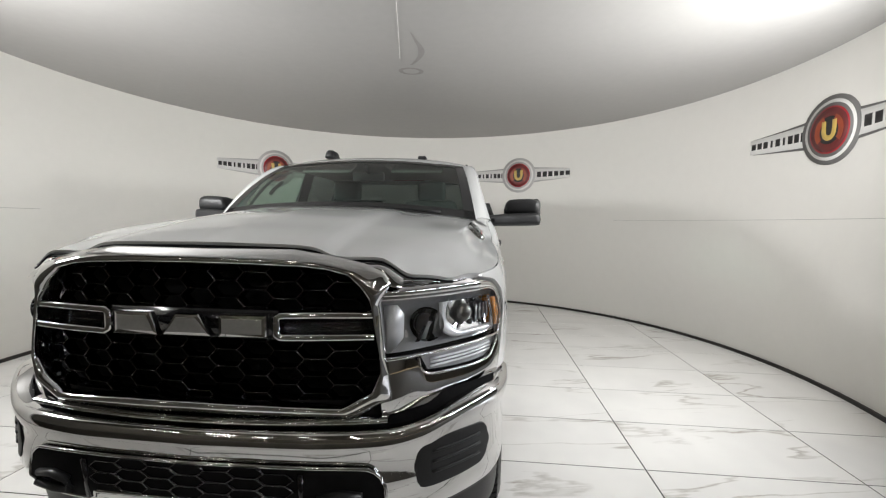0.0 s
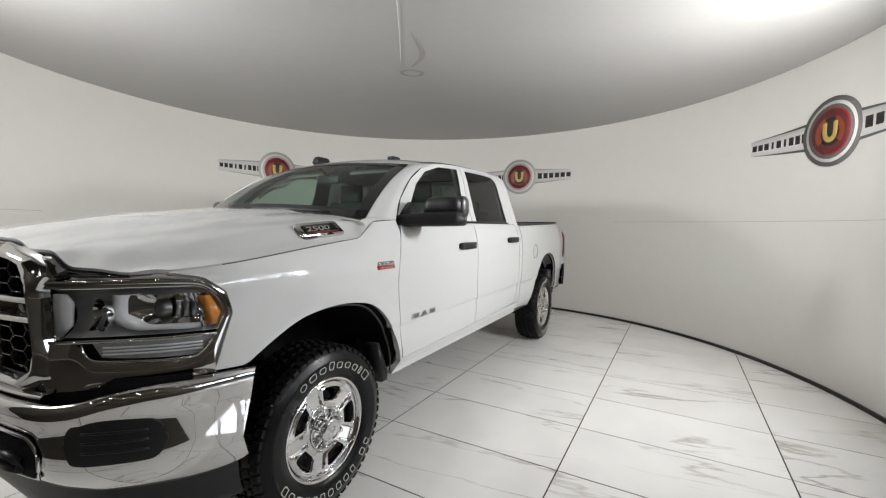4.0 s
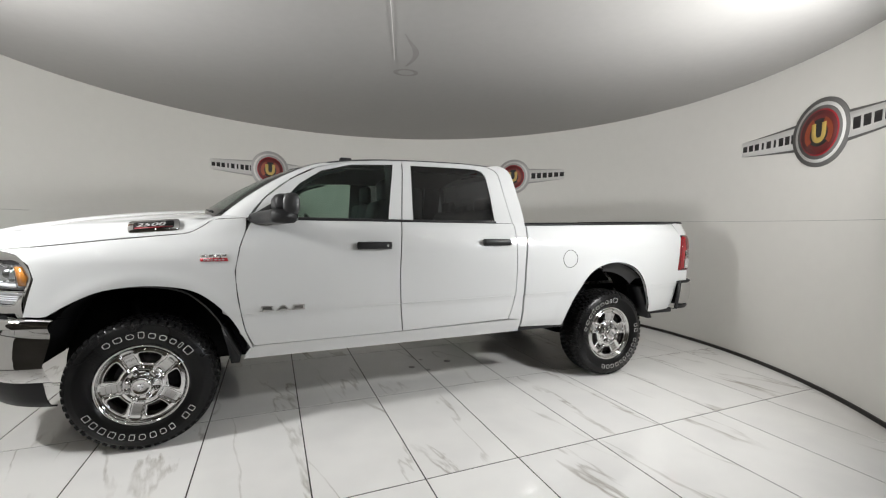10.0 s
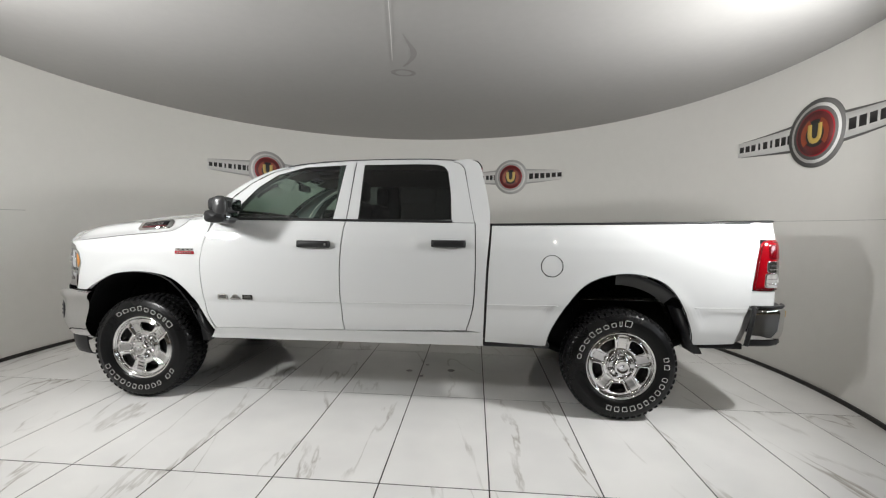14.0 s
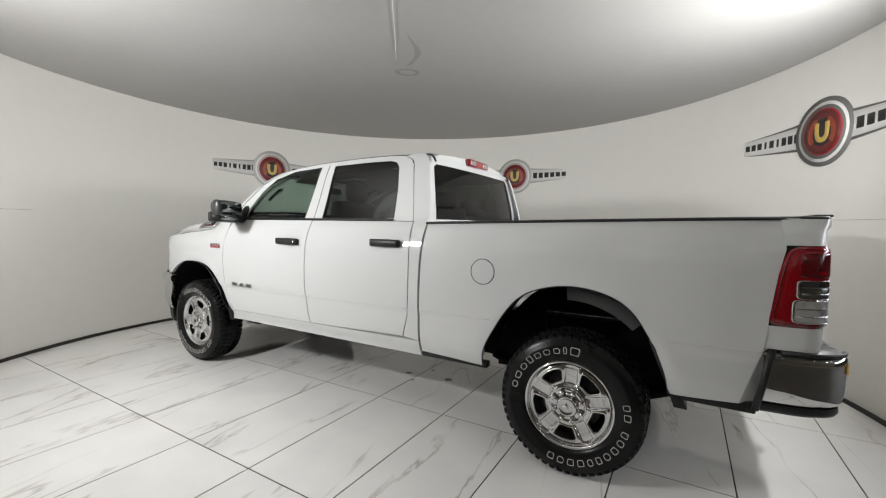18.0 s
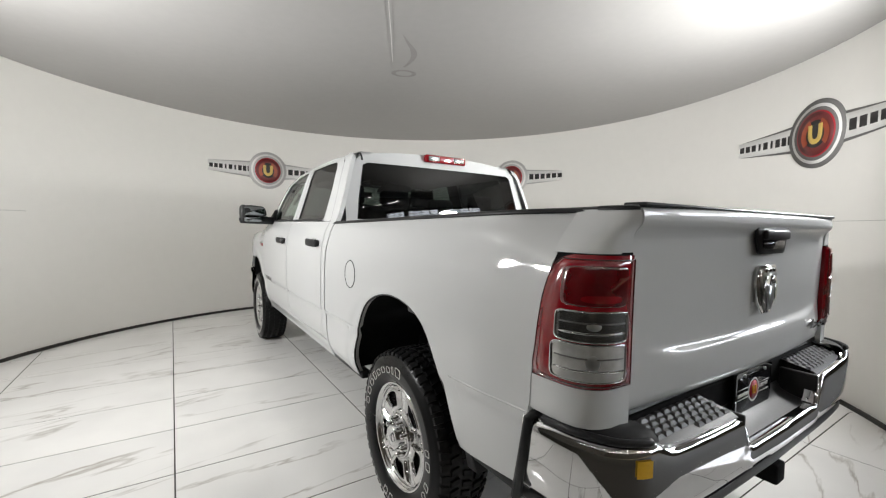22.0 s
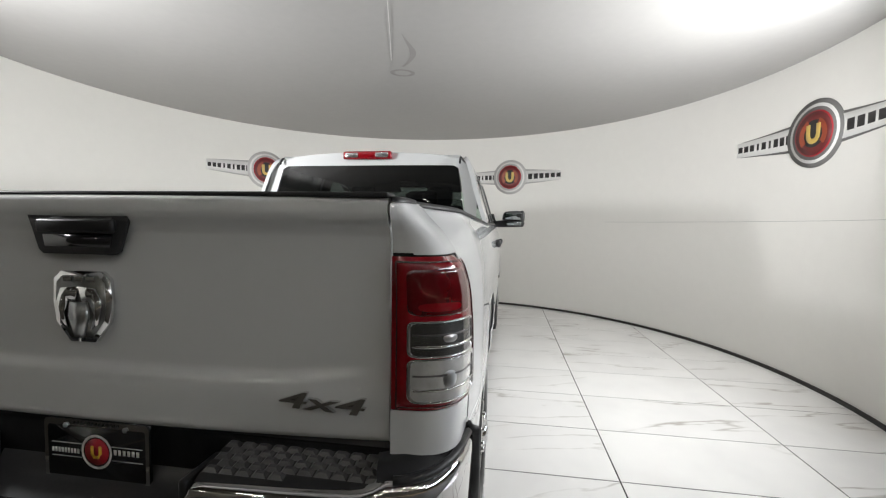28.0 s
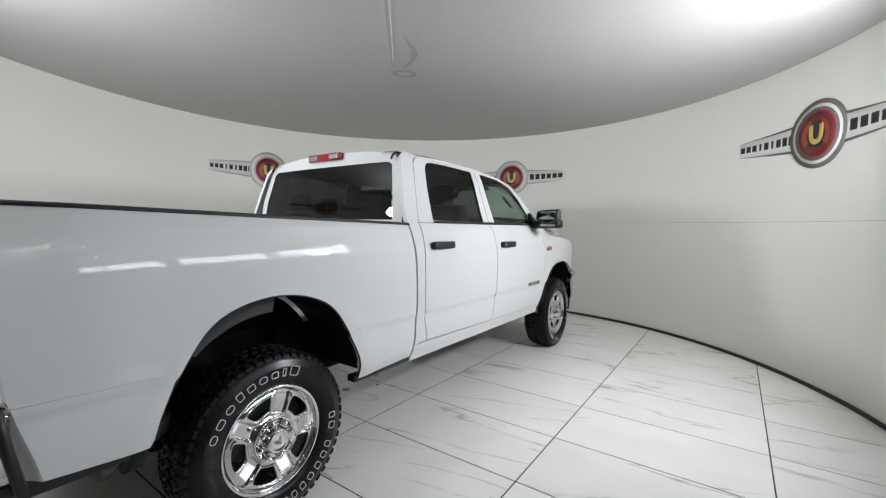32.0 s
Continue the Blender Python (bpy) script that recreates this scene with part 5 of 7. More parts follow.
        for q in np.linspace(0.66, 0.97, 20):
            x_ = float(hood_front(q * 0.860))
            y_ = q * min(float(side(min(x_, 2.60), float(shutline(x_)))), 1.0)
            top_ = np.array((x_ + 0.002, y_, hood_z(x_, y_) - 0.020))
            low_ = np.array(lamp_pt(y_, 1.2625, -0.012))
            fill.append([top_ * (1 - k) + low_ * k + np.array((0.004, 0, 0.002)) * math.sin(math.pi * k) for k in (0, 0.35, 0.7, 1)])
        put("brow_top", sheet(np.array(fill), True), CHROME)
        # dark box behind the lamp
        put("lamp_box", sheet(np.array([[lamp_pt(y_, z_, -0.11) for z_ in (0.88, 1.0, 1.1, 1.25)] for y_ in np.linspace(0.52, 0.965, 12)]), True), DARK)


bump_x = spl([0.0, 0.35, 0.55, 0.70, 0.80, 0.88, 0.93, 0.96, 0.978, 0.985], [2.930, 2.916, 2.884, 2.825, 2.752, 2.672, 2.605, 2.535, 2.44, 2.315])
bump_top = spl([0.0, 0.46, 0.54, 0.64, 0.75, 0.985], [0.820, 0.822, 0.834, 0.866, 0.882, 0.870])


def bump_pt(y, z, out=0.0):
    a = abs(y)
    s = 1 if y >= 0 else -1
    return (float(bump_x(a)) + out - 0.05 * max(0.0, 0.60 - z) / 0.1, s * (a + out * min(1.0, max(0.0, (a - 0.7) / 0.25))), float(z))


def bumper():
    b = thing_part("front_bumper", truck, "chrome front bumper with black inserts")
    # spread the sections evenly along the curve
    dense = np.linspace(0, 0.985, 300)
    px = np.array([(float(bump_x(q)), q) for q in dense])
    arc = np.concatenate([[0], np.cumsum(np.linalg.norm(np.diff(px, axis=0), axis=1))])
    us = np.linspace(-1, 1, 81)
    grid = []
    prev = None
    for u in us:
        zt = float(bump_top(0.985 * abs(u)))
        zb = 0.480
        prof = [(-0.05, zt - 0.004), (-0.010, zt), (0.004, zt - 0.008), (0.010, zt - 0.030), (0.008, zt - 0.055), (-0.004, zt - 0.085), (-0.008, zt - 0.13), (-0.006, 0.66), (-0.004, 0.60), (-0.006, 0.54), (-0.014, 0.505), (-0.032, zb + 0.004), (-0.06, zb)]
        row = []
        for o, z in prof:
            # the ends are cut on a slant, further forward low down
            x_end = 2.317 + max(0.0, 0.866 - z) * 0.22
            y = float(np.interp(abs(u) * float(np.interp(-x_end, -px[:, 0], arc)), arc, dense)) * (1 if u >= 0 else -1)
            row.append(bump_pt(y, z, o))
        grid.append(row)
    part("bumper_shell", sheet(np.array(grid), True), CHROME, b, "chrome bumper shell")
    shell = grid

    def patch(y0, y1, lo, hi, out, n=40, m=8):
        return np.array([[bump_pt(y, float(lo(abs(y)) * (1 - q) + hi(abs(y)) * q), out) for q in np.linspace(0, 1, m)] for y in np.linspace(y0, y1, n)])

    def border(y0, y1, lo, hi, out, n=40):
        ys_ = np.linspace(y0, y1, n)
        return [bump_pt(y, float(hi(abs(y))), out) for y in ys_] + [bump_pt(y, float(lo(abs(y))), out) for y in ys_[::-1]]
    # fog lamp pockets, black inserts with ribs
    fog_lo = spl([0.683, 0.69, 0.705, 0.75, 0.80, 0.885, 0.905, 0.918], [0.685, 0.645, 0.622, 0.618, 0.619, 0.623, 0.640, 0.69])
    fog_hi = spl([0.683, 0.69, 0.715, 0.75, 0.80, 0.885, 0.905, 0.918], [0.690, 0.728, 0.758, 0.766, 0.770, 0.762, 0.745, 0.695])
    for s in (1, -1):
        part("fog_insert", [sheet(patch(s * 0.683, s * 0.918, fog_lo, fog_hi, -0.0035), s < 0)], BLACK, b, "black ribbed plastic fog insert")
        part("insert_rim", [tube(border(s * 0.684, s * 0.917, fog_lo, fog_hi, -0.007, 30), 0.004, 6, True)], BLACK, b)
        for k in range(3):
            part("insert_rib", tube([bump_pt(s * y, 0.662 + 0.034 * k, -0.003) for y in np.linspace(0.735, 0.885, 10)], 0.005, 6), BLACK, b)
    # centre opening with mesh and tow hooks
    open_lo = spl([0.0, 0.325, 0.345, 0.56, 0.60], [0.600, 0.594, 0.556, 0.552, 0.60])
    open_hi = spl([0.0, 0.35, 0.54, 0.575, 0.60], [0.716, 0.716, 0.708, 0.690, 0.64])
    part("lower_opening", sheet(patch(-0.60, 0.60, open_lo, open_hi, 0.003, 90, 6), True), DARK, b, "black lower grille opening")
    part("opening_rim", tube(border(-0.60, 0.60, open_lo, open_hi, 0.002, 70), 0.006, 6, True), CHROME, b)
    cells = []
    for r in range(3):
        for c in range(-3, 4):
            cy, cz = c * 0.092, 0.626 + 0.036 * r + (0.018 if c % 2 else 0)
            if cz > 0.70:
                continue
            hexa = [(-0.5, 0), (-0.29, 0.5), (0.29, 0.5), (0.5, 0), (0.29, -0.5), (-0.29, -0.5)]
            grid = [[bump_pt(cy + u * 0.118 * q, cz + v * 0.036 * q, o) for q, o in ((1.0, 0.003), (0.97, 0.010), (0.93, 0.010), (0.90, 0.003))] for u, v in (hexa + hexa[:1])]
            cells.append(sheet(np.array(grid), False))
    part("lower_mesh", cells, BLACK_CHROME, b, "black honeycomb mesh")["kind"] = "stuff"
    for s in (1, -1):
        hook = [bump_pt(s * y, z, 0.016) for y, z in ((0.40, 0.60), (0.41, 0.632), (0.47, 0.642), (0.53, 0.632), (0.54, 0.60), (0.47, 0.588))]
        part("tow_hook", tube(hook, 0.013, 8, True), BLACK, b, "black tow hook")
        part("hook_bezel", tube([bump_pt(s * y, z, 0.006) for y, z in ((0.352, 0.566), (0.352, 0.70))], 0.010, 6), GLOSS, b)
    # dark gap between grille and bumper, air dam below
    fill = np.array([[(grille_x(y) - 0.02 if abs(y) < 0.62 else bump_pt(y, 0.85)[0] - 0.07, y, z) for z in (0.79, 0.90)] for y in np.linspace(-0.93, 0.93, 31)])
    part("bumper_gap", sheet(fill, True), DARK, b)
    dam = []
    for row in shell[2:-2]:
        x, y, z = row[-3]
        dam.append([(x - o, y * (1 - 0.25 * o), h) for h, o in ((0.505, 0.012), (0.47, 0.018), (0.43, 0.022), (0.39, 0.030), (0.355, 0.045), (0.345, 0.075))])
    dam = np.array(dam)
    part("air_dam", sheet(dam, True, 0.01), BLACK, b, "black plastic air dam")


front_end()


# ---- rear end: tail lamps, bumper with steps, plate ----


def corner_path(s, z, out=0.0):
    """A point on the rear corner: s runs from the side (0) round to the tailgate (1)."""
    xs = [-2.775, -2.80, -2.86, -2.91, -2.945, -2.97, -2.988, -3.0, -3.002, -3.004]
    ins = [0.0, 0.0, 0.002, 0.006, 0.016, 0.034, 0.060, 0.095, 0.130, 0.172]
    d = [0.0]
    for k in range(1, len(xs)):
        d.append(d[-1] + math.hypot(xs[k] - xs[k - 1], ins[k] - ins[k - 1]))
    q = s * d[-1]
    x, i = float(np.interp(q, d, xs)), float(np.interp(q, d, ins))
    x2, i2 = float(np.interp(q + 0.01, d, xs)), float(np.interp(q + 0.01, d, ins))
    x1, i1 = float(np.interp(q - 0.01, d, xs)), float(np.interp(q - 0.01, d, ins))
    tx, ti = x2 - x1, i2 - i1
    n = math.hypot(tx, ti) or 1
    return (x - out * ti / n * 1.0, float(side(-2.80, min(z, 1.40))) - i * (float(side(-2.80, min(z, 1.40))) - 0.803) / 0.172 - out * tx / n, z)


def tail_lamps():
    for s in (1, -1):
        lamp = thing_part("tail_lamp", truck, "red tail lamp with two clear windows")

        def put(name, pcs, mat, label=""):
            pcs = pcs if isinstance(pcs, list) else [pcs]
            if s < 0:
                pcs = [([(x, -y, z) for x, y, z in v], [f[::-1] for f in fs]) for v, fs in pcs]
            return part(name, pcs, mat, lamp, label)
        # the front edge leans back towards the top
        def edge(z):
            return float(np.interp(z, [1.015, 1.022, 1.035, 1.06, 1.10, 1.18, 1.25, 1.31, 1.345, 1.362, 1.372, 1.378], [0.12, 0.075, 0.056, 0.054, 0.074, 0.100, 0.126, 0.166, 0.205, 0.245, 0.295, 0.37]))
        zs = np.concatenate([[1.015, 1.018, 1.022, 1.028], np.linspace(1.035, 1.345, 18), [1.355, 1.362, 1.368, 1.373, 1.378]])
        grid = []
        for z in zs:
            e = edge(z)
            row = []
            for k in range(19):
                q = e + (0.997 - e) * k / 18
                rim = min(k, 18 - k) / 18
                out = 0.012 * min(1.0, rim * 9) * min(1.0, (z - 1.013) * 40, (1.380 - z) * 40 + 0.1)
                row.append(corner_path(q, z, out))
            grid.append(row)
        G = np.array(grid)
        put("red_lens", sheet(G, True, 0.02), RED, "glossy red lens")
        # brighter upper field with a frame of darker red
        def window(q0, q1, z0, z1, rings, power=5):
            qc, zc = (q0 + q1) / 2, (z0 + z1) / 2
            rows = []
            for i in range(65):
                t = 2 * math.pi * i / 64
                e = (abs(math.cos(t)) ** power + abs(math.sin(t)) ** power) ** (-1 / power)
                rows.append([corner_path(qc + math.cos(t) * e * r * (q1 - q0) / 2, zc + math.sin(t) * e * r * (z1 - z0) / 2, o) for r, o in rings])
            return sheet(np.array(rows), True)
        put("brake_field", window(0.33, 0.885, 1.240, 1.350, [(0.01 + 0.93 * k / 9, 0.0145) for k in range(10)] + [(1.0, 0.0110)], 8), BRIGHT_RED, "deep red brake field")
        put("field_glint", window(0.50, 0.80, 1.252, 1.272, [(0.01 + 0.99 * k / 5, 0.0152) for k in range(6)], 3), RED)
        # glowing rim of the lens and a pale bulb behind each window
        outline = [corner_path(edge(z) + 0.03, z, 0.011) for z in zs[2:-2]] + [corner_path(q, 1.366, 0.011) for q in np.linspace(0.34, 0.93, 10)] + [corner_path(0.955, z, 0.011) for z in zs[::-1][2:-2]] + [corner_path(q, 1.026, 0.011) for q in np.linspace(0.93, 0.14, 14)]
        put("lens_rim", tube(outline, 0.0022, 6, True), DEEP_RED, "dark red rim of the lens")
        for q0, z0, z1 in ((0.30, 1.144, 1.230), (0.265, 1.036, 1.142)):
            put("reverse_lamp", window(q0, 0.885, z0, z1, [(0.01 + 0.92 * k / 9, 0.0150) for k in range(10)], 9), CELL if z0 < 1.1 else DARK_CELL, "clear silvery reverse lamp" if z0 < 1.1 else "clear smoked signal lamp")
            put("chrome_rim", window(q0, 0.885, z0, z1, ((0.90, 0.0140), (0.92, 0.0178), (0.975, 0.0178), (1.0, 0.0110)), 9), CHROME)
            put("lamp_bulb", window(0.55, 0.65, z0 + 0.034, z1 - 0.030, ((0.01, 0.0185), (0.6, 0.0175), (1.0, 0.0150)), 2), SATIN)
            put("lamp_shelf", tube([corner_path(q, z0 + (z1 - z0) * 0.30, 0.0150) for q in np.linspace(q0 + 0.05, 0.84, 10)], 0.0038, 6), CHROME)
            put("lamp_shelf", tube([corner_path(q, z0 + (z1 - z0) * 0.62, 0.0150) for q in np.linspace(q0 + 0.05, 0.84, 10)], 0.0025, 6), STEEL)
        back = np.array([[corner_path(q, z, -0.003) for q in np.linspace(0.04, 0.99, 16)] for z in (1.0, 1.1, 1.2, 1.3, 1.36, 1.386)])
        put("lamp_seat", sheet(back, True), DARK)


rear_x = spl([0.0, 0.5, 0.75, 0.85, 0.91, 0.95, 0.975, 0.985], [-3.130, -3.122, -3.110, -3.092, -3.055, -2.99, -2.90, -2.775])


def rear_pt(y, z, out=0.0):
    a, s = abs(y), 1 if y >= 0 else -1
    return (float(rear_x(a)) - out * (1 if a < 0.95 else 0.4), s * (a + out * min(1.0, max(0.0, (a - 0.75) / 0.2))), float(z))


def rear_bumper():
    b = thing_part("rear_bumper", truck, "chrome step bumper with black treaded pads")
    dense = np.linspace(0, 0.985, 300)
    px = np.array([(float(rear_x(q)), q) for q in dense])
    arc = np.concatenate([[0], np.cumsum(np.linalg.norm(np.diff(px, axis=0), axis=1))])
    ys = list(np.interp(np.linspace(0, arc[-1], 44), arc, dense))
    ys = np.array(sorted(set(ys + [0.30, 0.325, 0.345, 0.37])))
    ys = np.concatenate([-ys[::-1][:-1], ys])
    top = spl([0.0, 0.29, 0.315, 0.34, 0.365, 0.39, 0.75, 0.785, 0.82, 0.985], [0.742, 0.742, 0.75, 0.80, 0.845, 0.852, 0.858, 0.866, 0.886, 0.882])
    grid = []
    for y in ys:
        zt = float(top(abs(y)))
        prof = [(-0.045, zt + 0.004), (-0.012, zt + 0.004), (0.0, zt - 0.002), (0.006, zt - 0.014), (0.008, zt - 0.04), (0.004, 0.68 + (zt - 0.75) * 0.3), (-0.004, 0.672), (-0.02, 0.645), (-0.045, 0.642)]
        grid.append([rear_pt(y, z, o) for o, z in prof])
    part("bumper_shell", sheet(np.array(grid), False), CHROME, b, "chrome bumper shell")
    low = np.array([[rear_pt(y, z, o) for z, o in ((0.648, -0.015), (0.622, -0.012), (0.607, -0.02), (0.605, -0.06))] for y in ys])
    part("lower_trim", sheet(low, False), BLACK, b, "black lower trim")
    for s in (1, -1):
        # pad on top of each step with rows of raised studs
        pad = np.array([[(x, s * y, z) for x, z in ((-2.965, 0.915), (-2.975, 0.893), (-2.985, 0.887), (float(rear_x(y)) + 0.03, 0.866), (float(rear_x(y)) + 0.014, 0.856))] for y in np.linspace(0.37, 0.795, 14)])
        part("step_pad", sheet(pad, s > 0), BLACK, b, "black treaded step pad")
        studs = []
        for r in range(5):
            for c in range(10):
                y, x = 0.392 + 0.041 * c + (0.020 if r % 2 else 0), -2.998 - 0.0205 * r
                if x < float(rear_x(y)) + 0.040 or y > 0.785:
                    continue
                # a low pyramid with a flat top, leaning towards the back
                at = lambda dx, dy, up: (x + dx, s * (y + dy), 0.887 - 0.021 * (-2.985 - x - dx) / (-3.015 - float(rear_x(y))) + up)
                studs.append(([at(-0.0095, -0.019, 0), at(0.0095, -0.019, 0), at(0.0095, 0.019, 0), at(-0.0095, 0.019, 0), at(-0.003, -0.010, 0.008), at(0.006, -0.010, 0.008), at(0.006, 0.010, 0.008), at(-0.003, 0.010, 0.008)],
                              [(4, 5, 6, 7), (0, 1, 5, 4), (1, 2, 6, 5), (2, 3, 7, 6), (3, 0, 4, 7)]))
        part("step_studs", studs, STUD, b, "raised tread studs", smooth=False)["kind"] = "stuff"
        # end cap pad round the corner
        cap = np.array([[rear_pt(s * y, z, o) for z, o in ((0.888, -0.012), (0.905, -0.03), (0.908, -0.07), (0.90, -0.11))] for y in np.linspace(0.80, 0.984, 14)])
        part("corner_pad", sheet(cap, s < 0), BLACK, b)
        part("end_trim", tube([(-2.812, s * 0.972, 0.896), (-2.805, s * 0.990, 0.885), (-2.785, s * 0.992, 0.76), (-2.757, s * 0.990, 0.615)], 0.016, 8), BLACK, b, "black trim at the bumper's end")
        part("top_trim", tube([rear_pt(s * y, 0.896, -0.004) for y in np.linspace(0.835, 0.980, 12)], 0.011, 8), BLACK, b, "black edge along the bumper's top")
        part("notch_wall", [box(-3.055, s * 0.345, 0.80, 0.13, 0.02, 0.12, 0.006)], BLACK, b)
    floor_grid = np.array([[(x, y, z) for x, z in ((-2.985, 0.800), (-3.000, 0.772), (-3.030, 0.758), (-3.085, 0.748), (-3.110, 0.742))] for y in np.linspace(-0.335, 0.335, 9)])
    part("step_floor", sheet(floor_grid, False), STEP, b, "dark plastic step in the middle of the bumper")
    part("bumper_beam", [box(-2.955, 0, 0.775, 0.06, 1.74, 0.25, 0.01)], DARK, b)
    part("hitch_receiver", [box(-3.05, 0, 0.555, 0.14, 0.075, 0.075, 0.008)], DARK, b, "black hitch receiver")
    part("hitch_bracket", [box(-3.0, 0, 0.57, 0.06, 0.55, 0.08, 0.01)], DARK, b)
    part("yellow_marker", sheet(np.array([[rear_pt(y, z, 0.0115) for z in np.linspace(0.812, 0.858, 5)] for y in np.linspace(0.842, 0.882, 6)]), True), GOLD, b, "small yellow sticker")
    # dealer plate in its frame
    plate = thing_part("dealer_plate", truck, "black dealer plate with a red round emblem")
    plate.location = (0.012, -0.030, -0.042)
    tilt = lambda x, y, z: (x - 3.026 - (0.878 - z) * -0.02, y, z)
    part("plate_frame", ring_sheet([(y + 0.024, z + 0.876) for y, z in rounded(0.318, 0.176, 0.012)], [(y + 0.024, z + 0.876) for y, z in rounded(0.296, 0.142, 0.008)], lambda y, z: (-3.030, y, z), 1, False, 2), CHROME, plate, "chrome plate frame")
    part("plate_face", prism([(y + 0.024, z + 0.876) for y, z in rounded(0.312, 0.170, 0.01)], lambda y, z, d: (-3.018 - d, y, z), 0.009), GLOSS, plate)
    ring = lambda r0, r1, x: ring_sheet([(0.024 + r0 * math.cos(a), 0.880 + r0 * math.sin(a)) for a in np.linspace(0, 2 * math.pi, 25)[:-1]], [(0.024 + r1 * math.cos(a), 0.880 + r1 * math.sin(a)) for a in np.linspace(0, 2 * math.pi, 25)[:-1]], lambda y, z: (x, y, z), 1, False, 2)
    part("emblem_ring", ring(0.047, 0.040, -3.0285), LETTER, plate)
    part("emblem_disc", prism([(0.024 + 0.036 * math.cos(a), 0.880 + 0.036 * math.sin(a)) for a in np.linspace(0, 2 * math.pi, 25)[:-1]], lambda y, z, d: (-3.0275 - d, y, z), 0.001), BADGE_RED, plate)
    part("emblem_mark", tube([(-3.0295, 0.024 + y, 0.880 + z) for y, z in ((0.012, 0.016), (0.012, -0.004), (0.006, -0.014), (-0.006, -0.014), (-0.012, -0.004), (-0.012, 0.016))], 0.004, 6), GOLD, plate)
    for k in range(9):
        part("plate_bar", [box(-3.0285, 0.024 + 0.135 - 0.0098 * k, 0.877, 0.001, 0.006, 0.013)], LETTER, plate)
    for k in range(6):
        part("plate_bar", [box(-3.0285, 0.024 - 0.056 - 0.0135 * k, 0.884, 0.001, 0.008, 0.014)], LETTER, plate)
    for s in (1, -1):
        for z in (0.861, 0.898):
            part("plate_line", [box(-3.0285, 0.024 + s * 0.092, z, 0.001, 0.092, 0.002)], LETTER, plate)
        part("plate_bolt", turned([(0.007, 0.0), (0.006, -0.003), (0.0005, -0.004)], 10, "x", (-3.031, 0.024 + s * 0.09, 0.948)), SATIN, plate)
    for k in range(13):
        part("plate_bar", [box(-3.0315, 0.024 + 0.066 - 0.011 * k, 0.9555, 0.001, 0.007, 0.007)], BLACK, plate)
    for k in range(15):
        part("plate_bar", [box(-3.0315, 0.024 + 0.130 - 0.0186 * k, 0.7975, 0.001, 0.011, 0.010)], BLACK, plate)


tail_lamps()
rear_bumper()


